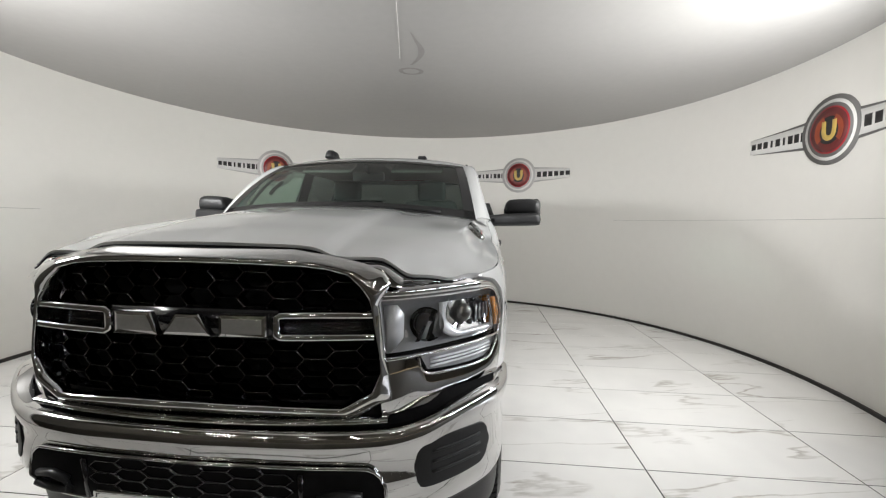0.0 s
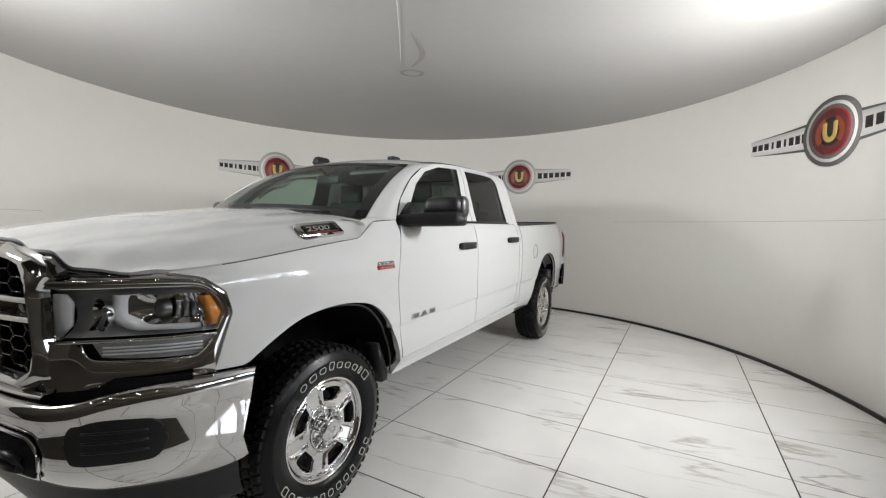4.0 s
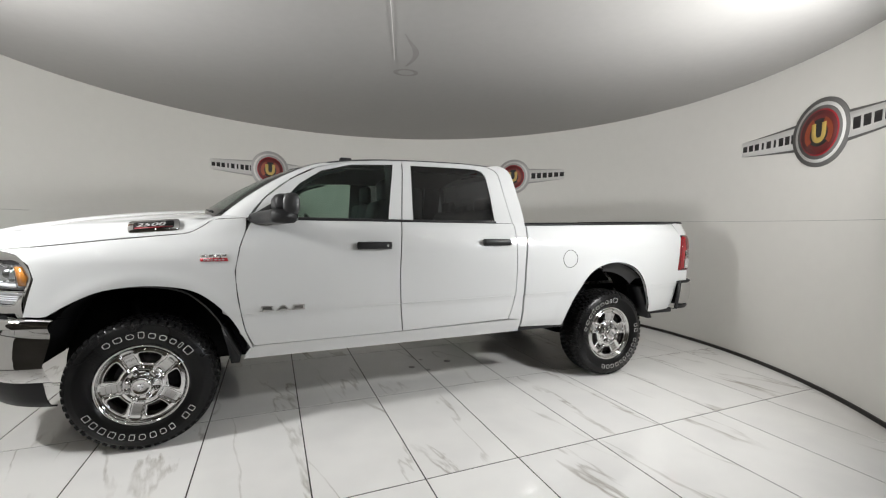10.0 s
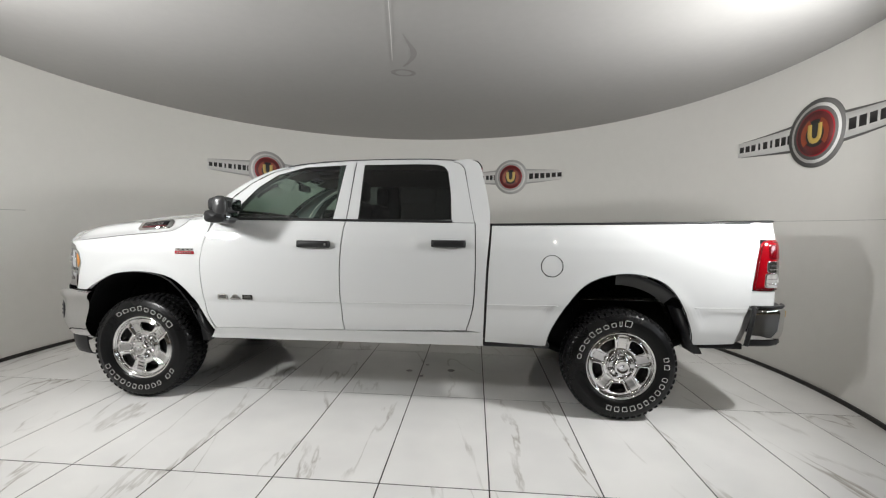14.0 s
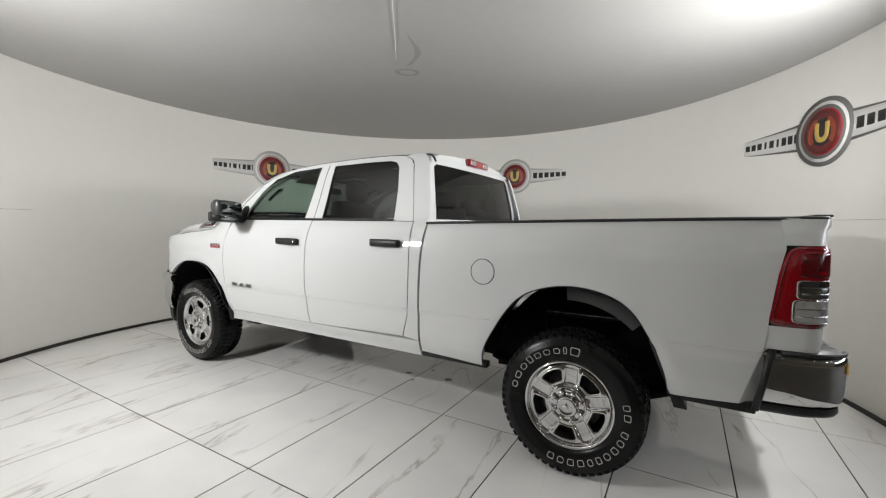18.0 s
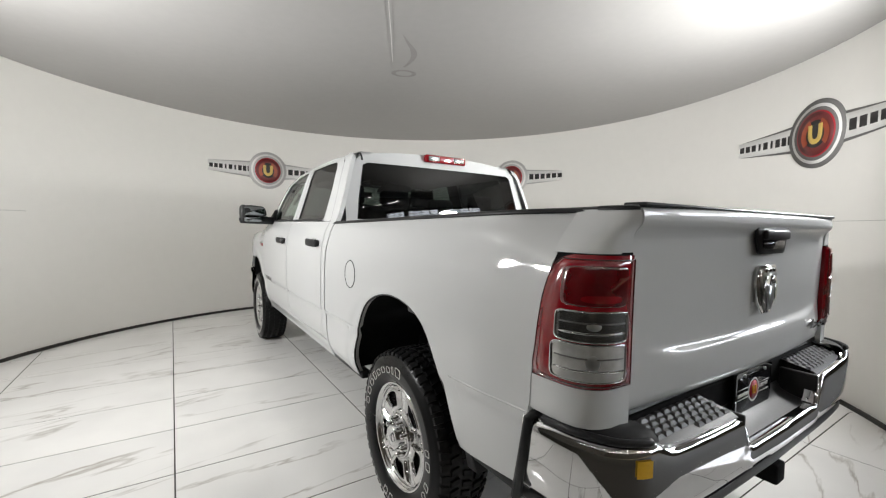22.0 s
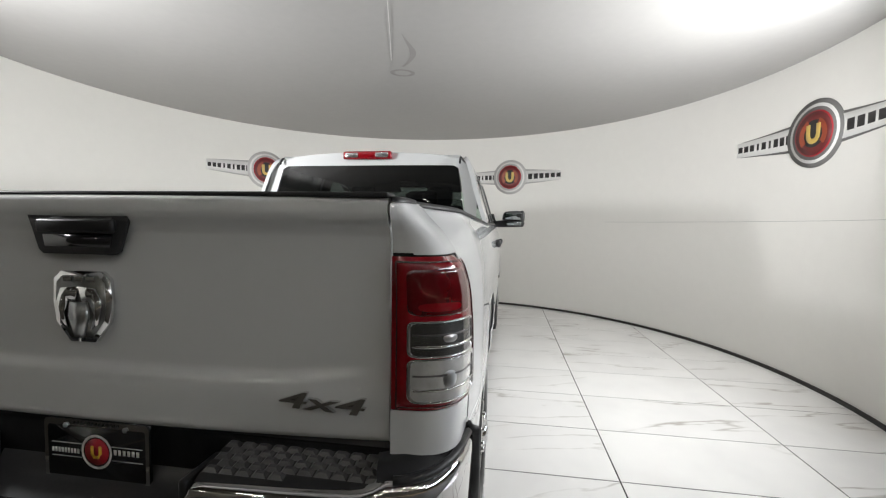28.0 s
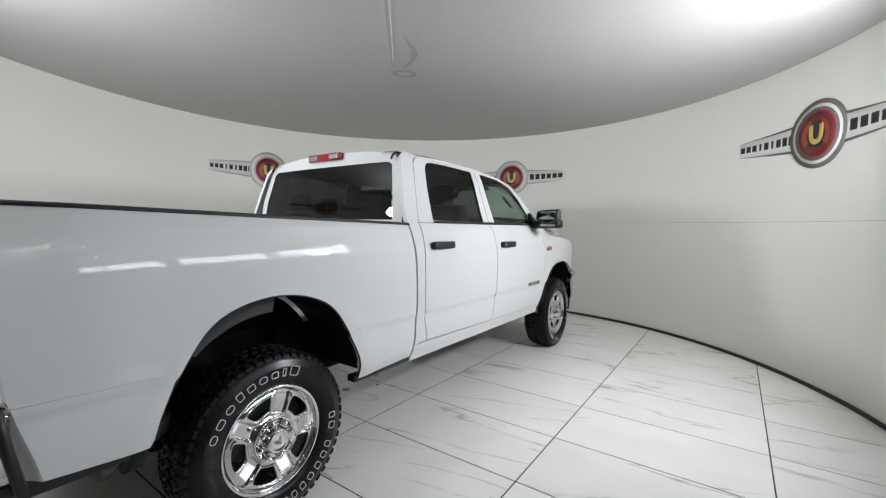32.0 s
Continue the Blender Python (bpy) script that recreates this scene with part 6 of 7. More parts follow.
# ---- mirrors, handles, badges, filler door ----
def side_details():
    for s in (1, -1):
        def put(name, pcs, mat, parent, label="", **k):
            pcs = pcs if isinstance(pcs, list) else [pcs]
            if s < 0:
                pcs = [([(x, -y, z) for x, y, z in v], [f[::-1] for f in fs]) for v, fs in pcs]
            return part(name, pcs, mat, parent, label, **k)
        # towing mirror
        m = thing_part("door_mirror", truck, "black towing mirror")
        def loft(sections, power=3.0, n=24):
            """A rounded bar outwards from the door; sections are y, x centre, x half, z low, z high."""
            rows = []
            ys_ = [q[0] for q in sections]
            curve = [spl(ys_, [q[k] for q in sections]) for k in range(1, 5)]
            for y in list(np.linspace(ys_[0], ys_[-1], 22)):
                xc, xh, z0, z1 = (float(c_(y)) for c_ in curve)
                k = max(0.0, 1 - (max(0.0, y - ys_[-1] + 0.03) / 0.03) ** 2.5) ** 0.5
                k = max(k, 0.02)
                row = []
                for i in range(n + 1):
                    t = 2 * math.pi * i / n
                    e = (abs(math.cos(t)) ** power + abs(math.sin(t)) ** power) ** (-1 / power)
                    row.append((xc + xh * k * math.cos(t) * e, y, (z0 + z1) / 2 + (z1 - z0) / 2 * (0.4 + 0.6 * k if k > 0.03 else 0.02) * math.sin(t) * e))
                rows.append(row)
            return sheet(np.array(rows), False)
        put("mirror_arm", loft([(0.92, 1.195, 0.090, 1.440, 1.514), (0.98, 1.170, 0.088, 1.440, 1.520), (1.10, 1.120, 0.082, 1.442, 1.532), (1.22, 1.080, 0.078, 1.446, 1.538), (1.290, 1.060, 0.074, 1.450, 1.534)], 5.0), BLACK, m)
        put("mirror_shell", loft([(1.030, 1.075, 0.055, 1.528, 1.565), (1.045, 1.072, 0.070, 1.526, 1.612), (1.075, 1.068, 0.076, 1.525, 1.628), (1.20, 1.055, 0.076, 1.525, 1.636), (1.275, 1.045, 0.070, 1.525, 1.622)], 3.5), BLACK, m)
        put("mirror_base", prism([(1.300, 1.474), (1.11, 1.474), (1.09, 1.56), (1.115, 1.60), (1.20, 1.545)], lambda x, z, d: (x, float(side(x, z)) + 0.002 + d, z), 0.03), BLACK, m)
        put("mirror_glass", prism([(y + 1.155, z + 1.577) for y, z in rounded(0.200, 0.088, 0.025)], lambda y, z, d: (0.985 + d - 0.06 * max(0, y - 1.13), y, z), 0.004), MIRROR, m, "mirror glass")
        put("spotter_glass", prism([(y + 1.165, z + 1.492) for y, z in rounded(0.17, 0.055, 0.02)], lambda y, z, d: (0.993 + d - 0.06 * max(0, y - 1.13), y, z), 0.004), MIRROR, m, "small convex mirror glass")
        put("mirror_cap", loft([(1.232, 1.028, 0.050, 1.500, 1.634), (1.26, 1.026, 0.052, 1.498, 1.639), (1.290, 1.022, 0.046, 1.505, 1.628)], 3.0), GREY, m, "dark grey tip with the signal lamp")
        # door handles
        for x0, x1, z in ((0.308, 0.570, 1.294), (-0.728, -0.464, 1.315)):
            h = thing_part("door_handle", truck, "black door handle")
            path = [(x, float(side(x, z)) + 0.004 + 0.034 * math.sin(math.pi * (x - x0) / (x1 - x0)) ** 0.45, z) for x in np.linspace(x0 + 0.004, x1 - 0.004, 13)]
            put("grip", [mapped(tube([(x, 0, 0) for x, y, q in path], 1.0, 12), lambda x, y, q: (x, float(side(x, z)) + 0.022 + 0.010 * math.sin(math.pi * min(1, max(0, (x - x0) / (x1 - x0)))) + 0.011 * y, z + 0.027 * q * (1 if abs(q) < 2 else 1)))], BLACK, h)
            cup = [(x0 + (x1 - x0) / 2 + u * 0.095, z + v * 0.034) for u, v in [(math.cos(a), math.sin(a)) for a in np.linspace(0, 2 * math.pi, 25)[:-1]]]
            put("handle_cup", prism(cup, lambda x, q, d: (x, float(side(x, q)) + 0.001 + d, q), 0.002), PAINT, h)
            for xe in (x0 + 0.02, x1 - 0.02):
                put("handle_foot", [mapped(box(0, 0, 0, 0.036, 0.03, 0.046, 0.01), lambda x, y, q: (x + xe, y + float(side(xe, z)) + 0.012, q + z))], BLACK, h)
            if x0 > 0:
                put("lock_cylinder", turned([(0.009, 0.0), (0.009, 0.004), (0.0005, 0.005)], 14, "y", (x0 + 0.035, float(side(x0, z)) + 0.034, z)), CHROME, h)
        # side badges: a two-tone plate on the fender and three chrome blocks on the door
        bd = thing_part("fender_badge", truck, "chrome and red engine badge")
        put("badge_plate", prism([(1.560, 1.196), (1.565, 1.218), (1.410, 1.218), (1.405, 1.196)], lambda x, z, d: (x, float(side(x, z)) + d, z), 0.006), BADGE_RED, bd)
        for k in range(4):
            put("badge_block", prism([(1.558 - 0.038 * k, 1.219), (1.558 - 0.038 * k, 1.240), (1.528 - 0.038 * k, 1.240), (1.528 - 0.038 * k, 1.219)], lambda x, z, d: (x, float(side(x, z)) + d, z), 0.007), CHROME, bd)
        for k in range(6):
            put("badge_dash", prism([(1.545 - 0.021 * k, 1.202), (1.545 - 0.021 * k, 1.212), (1.532 - 0.021 * k, 1.212), (1.532 - 0.021 * k, 1.202)], lambda x, z, d: (x, float(side(x, z)) + 0.006 + d, z), 0.001), CHROME, bd)
        for outl in ([(1.215, 0.850), (1.211, 0.886), (1.140, 0.886), (1.132, 0.850)], [(1.118, 0.850), (1.086, 0.886), (1.058, 0.886), (1.028, 0.850)], [(1.014, 0.850), (1.010, 0.886), (0.934, 0.886), (0.930, 0.850)]):
            put("door_badge_block", prism(outl, lambda xx, z, d: (xx, float(side(xx, z)) + d, z), 0.008), CHROME, truck, "chrome block of the maker's mark", smooth=False)
            c_ = (sum(q[0] for q in outl) / 4, 0.868)
            put("door_badge_face", prism([(c_[0] + (q[0] - c_[0]) * 0.72, c_[1] + (q[1] - c_[1]) * 0.6) for q in outl], lambda xx, z, d: (xx, float(side(xx, z)) + 0.0085 + d, z), 0.001), DIM, truck, smooth=False)
        # body side crease from fender to tail
        for x0, x1 in ((1.325, 0.232), (0.218, -0.785), (-0.89, -1.415), (-2.385, -2.79)):
            put("body_crease", tube([(x, float(side(x, 0.8435 + (0.5 - x) * 0.0125)) - 0.002, 0.8435 + (0.5 - x) * 0.0125) for x in np.linspace(x0, x1, 16)], 0.0042, 6), PAINT, truck)
        # hood badge with the model figures
        hb = thing_part("hood_badge", truck, "chrome framed black and red hood badge")
        mid_x, low_v = 1.838, 0.056
        at = lambda x, v: Vector((x, 0.882 - v * 0.75, hood_z(x, 0.882 - v * 0.75)))
        mid = at(mid_x, low_v)
        along, across = (at(1.96, low_v) - at(1.71, low_v)).normalized(), (at(mid_x, 0.10) - at(mid_x, 0.012)).normalized()
        face = across.cross(along).normalized()
        if face.z < 0:
            face = -face

        def on_hood(x, v, d):
            return tuple(mid + along * (x - mid_x + 0.10 * (v - low_v)) + across * (v - low_v) + face * (d + 0.006))
        fo = [(x * 1.0 + 1.838, v + 0.056) for x, v in rounded(0.280, 0.104, 0.022)]
        fi = [(x * 1.0 + 1.838, v + 0.056) for x, v in rounded(0.222, 0.068, 0.012)]
        put("badge_frame", [prism(fo, lambda x, v, d: on_hood(x, v, d - 0.030), 0.042)], CHROME, hb)
        put("badge_panel", [prism(fi, lambda x, v, d: on_hood(x, v, 0.0125 + d), 0.002)], GLOSS, hb)
        put("badge_stripe", [prism([(1.942, 0.026), (1.942, 0.037), (1.735, 0.037), (1.735, 0.026)], lambda x, v, d: on_hood(x, v, 0.0150 + d), 0.001)], STRIPE_RED, hb)
        a, b, c = Vector(on_hood(1.937, 0.044, 0.0154)), Vector(on_hood(1.742, 0.044, 0.0154)), Vector(on_hood(1.95, 0.075, 0.0154))
        if s < 0:
            a, b, c = (Vector((q.x, -q.y, q.z)) for q in (b, a, Vector(on_hood(1.745, 0.075, 0.0154))))
        ex = (b - a).normalized()
        ez = ex.cross((c - a)).normalized()
        ey = ez.cross(ex)
        mat = Matrix((ex, ey, ez)).transposed().to_4x4()
        mat.translation = a
        text_part("model_figures", "2500", 0.046, mat, CHROME, hb, "", 0.001, 1.72)
    # filler door on the left bed side
    f = thing_part("filler_door", truck, "round white fuel filler door")
    cx, cz = -1.363, 1.163
    ring_pts = [(cx + 0.079 * math.cos(a), float(side(cx, cz)) + 0.0005 + (float(side(cx, cz + 0.079 * math.sin(a))) - float(side(cx, cz))), cz + 0.079 * math.sin(a)) for a in np.linspace(0, 2 * math.pi, 49)[:-1]]
    part("filler_gap", tube(ring_pts, 0.0022, 6, True), DARK, f)
    lid = np.array([[(cx + r * math.cos(a), float(side(cx + r * math.cos(a), cz + r * math.sin(a))) + 0.0012, cz + r * math.sin(a)) for r in (0.0005, 0.03, 0.055, 0.074)] for a in np.linspace(0, 2 * math.pi, 41)])
    part("filler_lid", sheet(lid, False), PAINT, f)


side_details()


# ---- cabin ----
def cushion(w, d, h, bevel=0.04):
    return box(0, 0, 0, d, w, h, bevel, 3)


def seat(y, x, group):
    s = thing_part("seat", truck, "dark cloth seat with headrest")
    lean = Matrix.Rotation(radians(-14), 4, "Y")
    part("seat_cushion", [mapped(cushion(0.52, 0.52, 0.16, 0.05), lambda a, b, c: (a + x + 0.22, b + y, c + 1.02))], CLOTH, s)
    bm = cushion(0.52, 0.14, 0.66, 0.05)
    part("seat_back", [mapped(bm, lambda a, b, c: tuple(lean @ Vector((a, b * (1 - 0.25 * max(0, c)), c)) + Vector((x - 0.10, y, 1.33))))], CLOTH, s)
    part("headrest", [mapped(box(0, 0, 0, 0.09, 0.26, 0.19, 0.04, 3), lambda a, b, c: (a + x - 0.20, b + y, c + 1.745))], CLOTH, s)
    for q in (0.06, -0.06):
        part("headrest_post", tube([(x - 0.185, y + q, 1.60), (x - 0.20, y + q, 1.70)], 0.007, 6), SATIN, s)


def cabin():
    # dark shell behind the outer panels, so that joints read as gaps
    for s in (1, -1):
        for x0, x1, z0, z1 in ((1.30, -0.90, 0.58, 1.466), (-0.86, -0.95, 0.60, 1.45)):
            g = np.array([[(x, s * (float(side(x, z)) - 0.035), z) for z in np.linspace(z0, z1, 10)] for x in np.linspace(x0, x1, 20)])
            part("door_trim", sheet(g, s < 0), CABIN, truck, "dark inner door trim")
        post = np.array([[(x, s * (float(side(x, z)) - 0.03), z) for z in np.linspace(1.46, 1.95, 8)] for x in (0.31, 0.21, 0.11)])
        part("door_post", sheet(post, s < 0), CABIN, truck)
        quarter = np.array([[(x, s * (float(side(x, z)) - 0.03), z) for z in np.linspace(1.46, 1.93, 8)] for x in (-0.60, -0.70, -0.80)])
        part("quarter_trim", sheet(quarter, s < 0), CABIN, truck)
        pil = np.array([[(x - 0.03 + d, s * (float(side(x, z)) - 0.04 - d * 0.3), z - 0.03) for d in (-0.05, 0.03)] for x, z in resample([(1.22, 1.50), (1.08, 1.68), (0.90, 1.82), (0.65, 1.90)], 12)])
        part("pillar_trim", sheet(pil, s < 0), CABIN, truck)
        part("grab_handle", tube([(1.02, s * 0.745, 1.66), (0.99, s * 0.725, 1.70), (0.90, s * 0.715, 1.755), (0.86, s * 0.73, 1.76)], 0.014, 8), CABIN, truck)
    liner = np.array([[(x, y, 1.985 - 0.07 * abs(y / 0.7) ** 2.4 - 0.07 * max(0, x - 0.3) ** 1.6 - 0.03) for x in np.linspace(-0.76, 0.86, 14)] for y in np.linspace(-0.70, 0.70, 13)])
    part("headliner", sheet(liner, False), LINING, truck, "pale grey headliner")
    part("cabin_floor", [box(0.15, 0, 0.74, 2.0, 1.70, 0.04)], CABIN, truck)
    for y in (0.40, -0.40):
        seat(y, 0.42, "front")
    bench = thing_part("rear_bench", truck, "dark cloth rear bench seat")
    part("bench_cushion", [mapped(cushion(1.36, 0.46, 0.15, 0.05), lambda a, b, c: (a - 0.42, b, c + 1.03))], CLOTH, bench)
    part("bench_back", [mapped(cushion(1.36, 0.12, 0.60, 0.05), lambda a, b, c: (a - 0.68 - 0.16 * c, b, c + 1.30))], CLOTH, bench)
    for y in (0.42, 0.0, -0.42):
        part("headrest", [mapped(box(0, 0, 0, 0.08, 0.24, 0.14, 0.035, 3), lambda a, b, c: (a - 0.755, b + y, c + 1.645 - (0.05 if y == 0 else 0)))], CLOTH, bench)
    part("centre_console", [mapped(box(0, 0, 0, 0.7, 0.26, 0.34, 0.04, 3), lambda a, b, c: (a + 0.62, b, c + 0.93))], CABIN, truck)
    dash = np.array([[(x, y, z) for x, z in ((0.98, 1.02), (0.985, 1.30), (1.02, 1.40), (1.12, 1.445), (1.40, 1.46), (1.62, 1.475))] for y in np.linspace(-0.82, 0.82, 13)])
    part("dashboard", sheet(dash, False), CABIN, truck, "dark grey dashboard")
    part("instrument_hood", [mapped(box(0, 0, 0, 0.22, 0.40, 0.09, 0.03, 3), lambda a, b, c: (a + 1.10, b + 0.40, c + 1.455))], CABIN, truck)
    part("centre_screen", [box(0.985, 0, 1.36, 0.02, 0.24, 0.18, 0.01)], GLOSS, truck)
    wheel_m = Matrix.Translation((0.80, 0.40, 1.345)) @ Matrix.Rotation(radians(-65), 4, "Y")
    rim = [tuple(wheel_m @ Vector((0.19 * math.cos(a), 0.19 * math.sin(a), 0))) for a in np.linspace(0, 2 * math.pi, 33)[:-1]]
    sw = thing_part("steering_wheel", truck, "black steering wheel")
    part("steering_rim", tube(rim, 0.016, 8, True), BLACK, sw)
    part("steering_hub", [mapped(box(0, 0, 0, 0.15, 0.17, 0.05, 0.02), lambda a, b, c: tuple(wheel_m @ Vector((a, b, c))))], BLACK, sw)
    for a in (90, 270, 180):
        part("steering_spoke", tube([tuple(wheel_m @ Vector((0, 0, 0))), tuple(wheel_m @ Vector((0.185 * math.cos(radians(a)), 0.185 * math.sin(radians(a)), 0)))], 0.016, 6), BLACK, sw)
    part("steering_column", tube([tuple(wheel_m @ Vector((0, 0, -0.02))), (1.15, 0.40, 1.20)], 0.035, 8), CABIN, sw)
    part("cabin_mirror", [box(0.93, 0.0, 1.80, 0.03, 0.25, 0.07, 0.015, 3)], BLACK, truck, "rear view mirror")
    part("mirror_stem", tube([(0.94, 0, 1.83), (1.02, 0, 1.875)], 0.012, 6), BLACK, truck)
    for y in (0.36, -0.36):
        part("sun_visor", [mapped(box(0, 0, 0, 0.17, 0.40, 0.02, 0.008), lambda a, b, c: (a + 0.78, b + y, c + 1.885 - 0.45 * a))], LINING, truck)
    part("overhead_console", [box(0.62, 0, 1.915, 0.24, 0.18, 0.03, 0.01)], LINING, truck)


cabin()


# ---- signs on the round wall, marks on the ceiling, lamps ----
SIGN_Z = 2.352


def on_wall(deg, u, v, out):
    """A point on the round wall: u metres to the right of an angle, v above the sign's middle, out from the wall."""
    a = deg + math.degrees(u / RADIUS)
    return (*on_drum(a, RADIUS - out), SIGN_Z + v)


def disc_piece(deg, r, out, rings=4, n=48, inner=0.0):
    grid = [[on_wall(deg, q * math.cos(t), q * math.sin(t), out) for q in np.linspace(max(inner, 0.0005), r, rings)] + [on_wall(deg, r * math.cos(t), r * math.sin(t), 0.0)] for t in np.linspace(0, 2 * math.pi, n + 1)]
    return sheet(np.array(grid), False)


def band_piece(deg, u0, u1, h0, h1, out, shift=0.0):
    us = np.linspace(u0, u1, 12)
    grid = [[on_wall(deg, u, v, o) for v, o in ((-(h0 + (h1 - h0) * k / 11), 0.0), (-(h0 + (h1 - h0) * k / 11), out), (h0 + (h1 - h0) * k / 11, out), (h0 + (h1 - h0) * k / 11, 0.0))] for k, u in enumerate(us)]
    return sheet(np.array(grid), False)


def wall_sign(deg, dark):
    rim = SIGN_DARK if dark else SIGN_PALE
    sign = thing("wall_sign", "round red and grey emblem with side banners on the wall", "sign", "wall signs")
    for s in (1, -1):
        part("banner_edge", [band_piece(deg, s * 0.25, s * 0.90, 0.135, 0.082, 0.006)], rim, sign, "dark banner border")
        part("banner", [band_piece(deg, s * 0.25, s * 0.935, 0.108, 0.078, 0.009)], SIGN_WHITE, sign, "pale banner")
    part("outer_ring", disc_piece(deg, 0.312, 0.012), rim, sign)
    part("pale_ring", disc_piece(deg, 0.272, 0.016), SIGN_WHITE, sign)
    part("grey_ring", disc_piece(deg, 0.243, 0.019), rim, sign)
    part("red_rim", disc_piece(deg, 0.212, 0.022), BADGE_RED, sign)
    part("red_disc", disc_piece(deg, 0.198, 0.024), SIGN_RED, sign)
    part("dark_heart", disc_piece(deg, 0.125, 0.026), SIGN_BLACK, sign)
    for s in (1, -1):
        arc = [[on_wall(deg, s * r * math.cos(t), r * math.sin(t) - 0.01, 0.0275) for r in (0.10, 0.125, 0.155)] for t in np.linspace(radians(-40), radians(65), 16)]
        part("ember_arc", sheet(np.array(arc), s < 0), SIGN_ORANGE, sign)
    shoe = [(0.056, 0.085), (0.056, 0.0), (0.045, -0.045), (0.018, -0.068), (-0.018, -0.068), (-0.045, -0.045), (-0.056, 0.0), (-0.056, 0.085)]
    pts = resample(shoe, 30)
    grid = []
    for k, q in enumerate(pts):
        a, b = pts[max(k - 1, 0)], pts[min(k + 1, len(pts) - 1)]
        t = (b - a) / np.linalg.norm(b - a)
        n = np.array([-t[1], t[0]])
        grid.append([on_wall(deg, *(q + n * d), o) for d, o in ((-0.024, 0.028), (-0.02, 0.031), (0.02, 0.031), (0.024, 0.028))])
    part("gold_horseshoe", sheet(np.array(grid), True), SIGN_PALE_GOLD, sign, "gold horseshoe shape")
    # plain bars in place of the two words
    for k in range(9):
        u, h = -0.925 + 0.0735 * k, 0.031 + 0.0016 * k
        w = 0.013 if k in (3, 5) else 0.027
        part("banner_bar", [band_piece(deg, u + 0.036 - w, u + 0.036 + w, h, h, 0.012)], SIGN_BLACK, sign)
    for k in range(6):
        u, h = 0.335 + 0.104 * k, 0.048 - 0.0024 * k
        part("banner_bar", [band_piece(deg, u + 0.045 - 0.038, u + 0.045 + 0.038, h, h, 0.012)], SIGN_BLACK, sign)


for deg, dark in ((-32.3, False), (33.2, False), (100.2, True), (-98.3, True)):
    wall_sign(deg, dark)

# thin joints between the wall's boards
for a0, a1, z in ((58, 114, 1.545), (-112, -78, 1.545)):
    part_pts = [(*on_drum(a, RADIUS - 0.0005), z) for a in np.linspace(a0, a1, 30)]
    tagged(part("wall_joint", tube(part_pts, 0.0018, 4), SIGN_GREY, None), "faint joint line in the wall", "joint", kind="structure")

# a thin white cord along the ceiling, and a smudged stain beside its end
cord = [(-0.10, -2.2, CEILING - 0.022), (-0.06, -1.5, CEILING - 0.026), (-0.035, -1.0, CEILING - 0.027), (-0.02, -0.55, CEILING - 0.027), (-0.004, 0.07, CEILING - 0.024)]
tagged(part("thin_cord", tube(cord, 0.0022, 6), SIGN_WHITE, None), "thin white cord hanging along the ceiling fabric", "cord")
stain = thing("ceiling_stain", "grey smudge with a ring on the ceiling fabric", "stain")


def on_ceiling(x, y, out=0.004):
    return (x, y, CEILING - 0.02 * (1 - (x * x + y * y) / RADIUS**2) - out)


ring_grid = [[on_ceiling(0.115 + r * 1.15 * math.cos(t), 0.395 + r * 0.9 * math.sin(t)) for r in (0.075, 0.095, 0.115)] for t in np.linspace(0, 2 * math.pi, 33)]
part("stain_ring", sheet(np.array(ring_grid), True), STAIN, stain)
path = resample([(0.085, -0.50), (0.13, -0.36), (0.185, -0.20), (0.195, -0.05), (0.16, 0.10), (0.11, 0.22)], 24)
smear = [[on_ceiling(x + d * w, y, 0.0035) for d in (-1, 0, 1)] for (x, y), w in zip(path, np.concatenate([np.linspace(0.004, 0.03, 12), np.linspace(0.03, 0.012, 12)]))]
part("stain_smear", sheet(np.array(smear), False), STAIN, stain)


# ---- the turntable: a round floor of marble tiles ----
turntable = thing("turntable_floor", "round turning floor of polished white marble tiles with dark joints", "floor", kind="structure")
TILE_X, TILE_Y, TILE_X0, TILE_Y0 = 0.617, 1.21, -0.28, 0.67


def clip(poly, r):
    """The part of a rectangle that lies in the circle, as an outline."""
    pts = []
    n = len(poly)
    for i in range(n):
        a, b = Vector(poly[i]), Vector(poly[(i + 1) % n])
        for k in range(24):
            pts.append(a.lerp(b, k / 24))
    out = []
    for p in pts:
        q = p if p.length <= r else p * (r / p.length)
        out.append(q)
    inside = [p for p in pts if p.length <= r]
    if len(inside) < 3:
        return []
    if len(inside) == len(pts):
        return [Vector(p) for p in poly]
    # keep the true outline: points inside, and the arc between the two crossings
    keep = []
    for p in pts:
        if p.length <= r:
            keep.append(p)
    start = next(i for i in range(len(pts)) if pts[i].length <= r and pts[i - 1].length > r)
    run = []
    for k in range(len(pts)):
        p = pts[(start + k) % len(pts)]
        if p.length <= r:
            run.append(p)
    a0, a1 = math.atan2(run[-1].y, run[-1].x), math.atan2(run[0].y, run[0].x)
    d = (a1 - a0 + math.pi) % (2 * math.pi) - math.pi
    run[-1] = Vector((r * math.cos(a0), r * math.sin(a0)))
    run[0] = Vector((r * math.cos(a1), r * math.sin(a1)))
    arc = [Vector((r * math.cos(a0 + d * k / 10), r * math.sin(a0 + d * k / 10))) for k in range(1, 10)]
    out = []
    for p in run + arc:
        if not out or (p - out[-1]).length > 0.004:
            out.append(p)
    return out


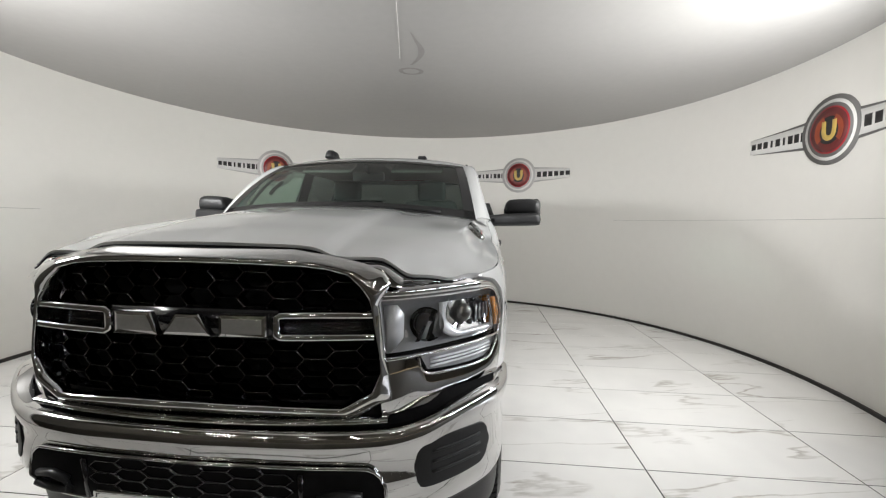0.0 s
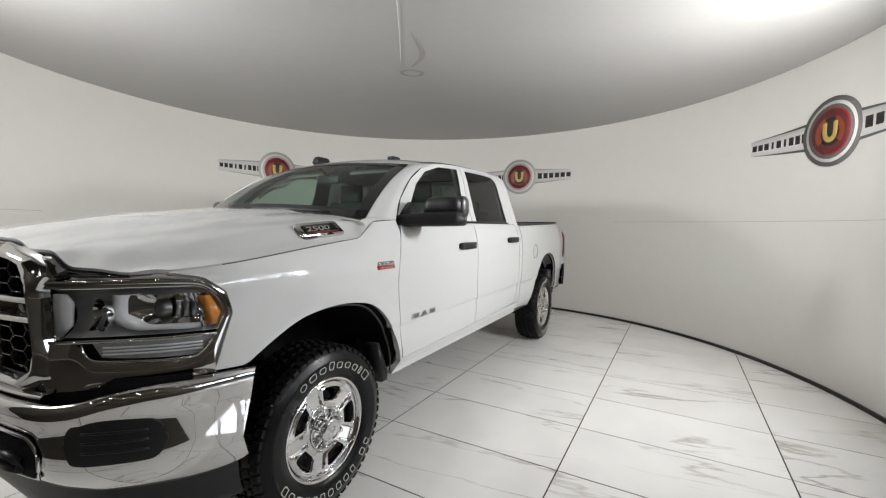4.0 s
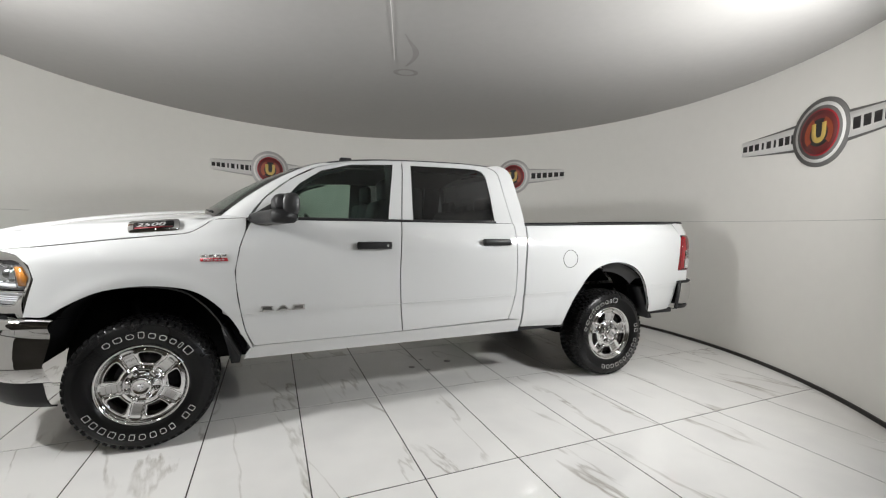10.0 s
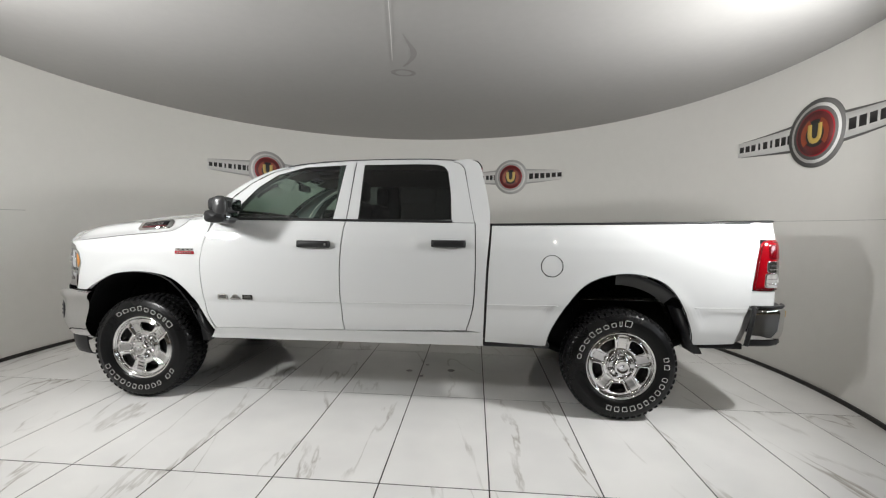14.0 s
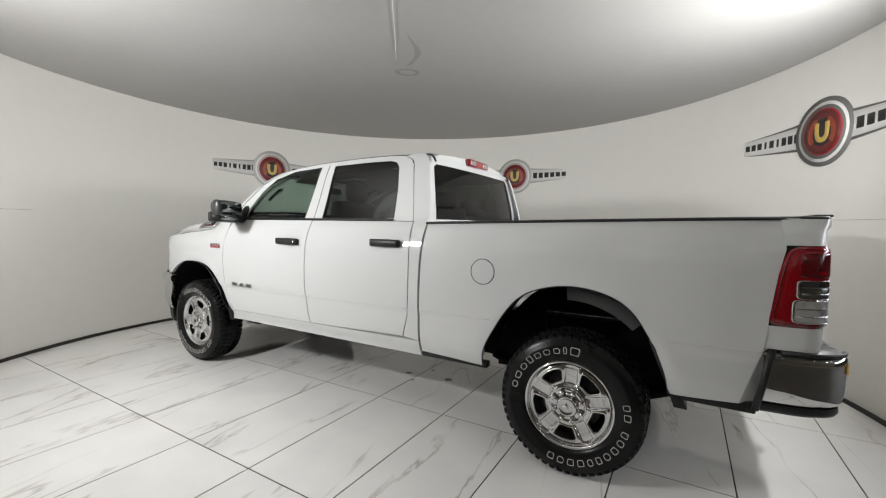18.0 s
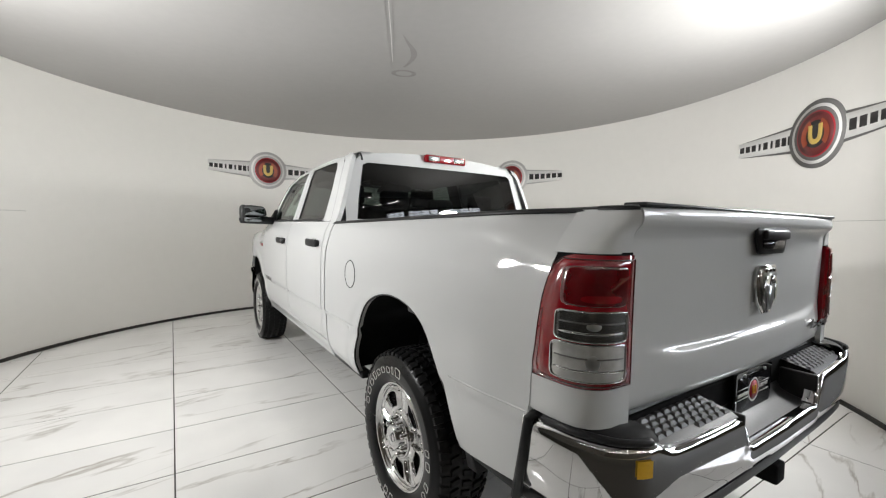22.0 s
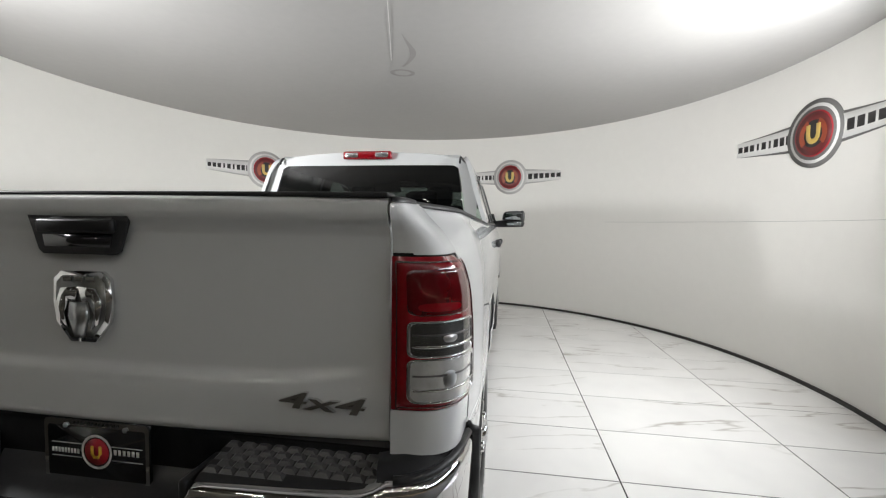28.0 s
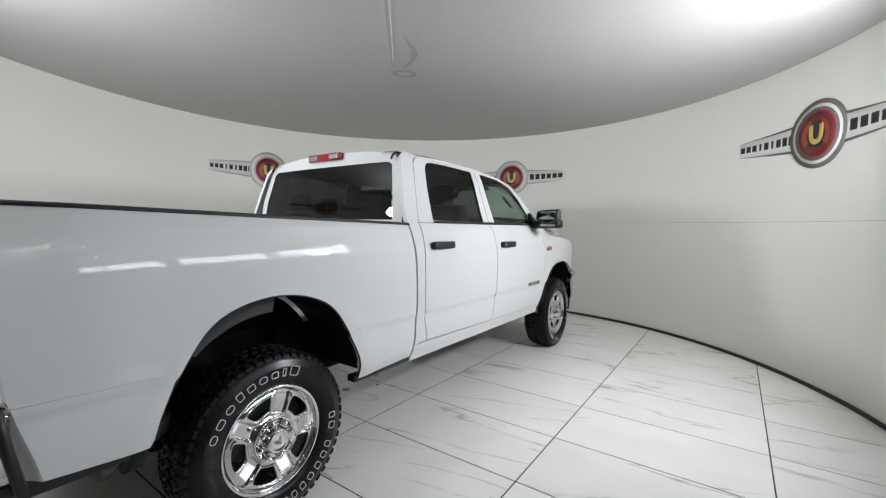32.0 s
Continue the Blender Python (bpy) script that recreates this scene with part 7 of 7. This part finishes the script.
def tiles():
    r = RADIUS - 0.022
    gap = 0.0040
    disc = [(r * math.cos(2 * math.pi * k / 128), r * math.sin(2 * math.pi * k / 128)) for k in range(128)]
    part("joint_bed", prism(disc, lambda x, y, d: (x, y, -0.0020 - d), 0.02), GROUT, turntable, "dark grout bed under the tiles", smooth=False)
    for i in range(-8, 8):
        for j in range(-5, 5):
            x0, y0 = TILE_X0 + SHIFT[0] + i * TILE_X, TILE_Y0 + SHIFT[1] + j * TILE_Y
            rect = [(x0 + gap, y0 + gap), (x0 + TILE_X - gap, y0 + gap), (x0 + TILE_X - gap, y0 + TILE_Y - gap), (x0 + gap, y0 + TILE_Y - gap)]
            o = clip(rect, r)
            if len(o) < 3:
                continue
            c = Vector((x0 + TILE_X / 2, y0 + TILE_Y / 2))
            n = len(o)
            verts, faces = [], []
            for z, inset in ((-0.0018, 0), (-0.0006, 0), (0.0, 0.0008)):
                for p in o:
                    q = p + (c - p).normalized() * inset
                    verts.append((q.x - c.x, q.y - c.y, z))
            faces.append(tuple(range(2 * n, 3 * n)))
            for s in (0, 1):
                faces += [(s * n + k, s * n + (k + 1) % n, (s + 1) * n + (k + 1) % n, (s + 1) * n + k) for k in range(n)]
            ob = part("tile", (verts, faces), MARBLE, turntable, smooth=False)
            ob.location = (c.x, c.y, 0)


def floor_marks():
    """Old drips on the tiles under the truck."""
    for x, y, r in ((-0.20, 0.02, 0.030), (-0.61, -0.03, 0.036), (-0.33, 0.15, 0.022), (-0.36, -0.17, 0.020)):
        edge = [(r * (1 + 0.25 * noise.noise((3 * math.cos(a), 3 * math.sin(a), x * 9))) * math.cos(a), r * (1 + 0.25 * noise.noise((3 * math.sin(a), 3 * math.cos(a), y * 9))) * math.sin(a)) for a in np.linspace(0, 2 * math.pi, 25)[:-1]]
        part("drip_mark", prism(edge, lambda u, v, d: (u, v, d), 0.0006), STAIN, turntable, "grey dried drip on the tiles").location = (x, y, 0.0002)


tiles()
floor_marks()


# ---- what moves: the turntable with its tiles, and the truck on it ----
def motions():
    walk(turntable, [(t, pose(0, 0, 0, 0, 0, a)) for t, a in TURN])
    walk(truck, [(t, pose(0, 0, 0, 0, 0, a) @ pose(SHIFT[0], SHIFT[1], 0)) for t, a in TURN])


motions()
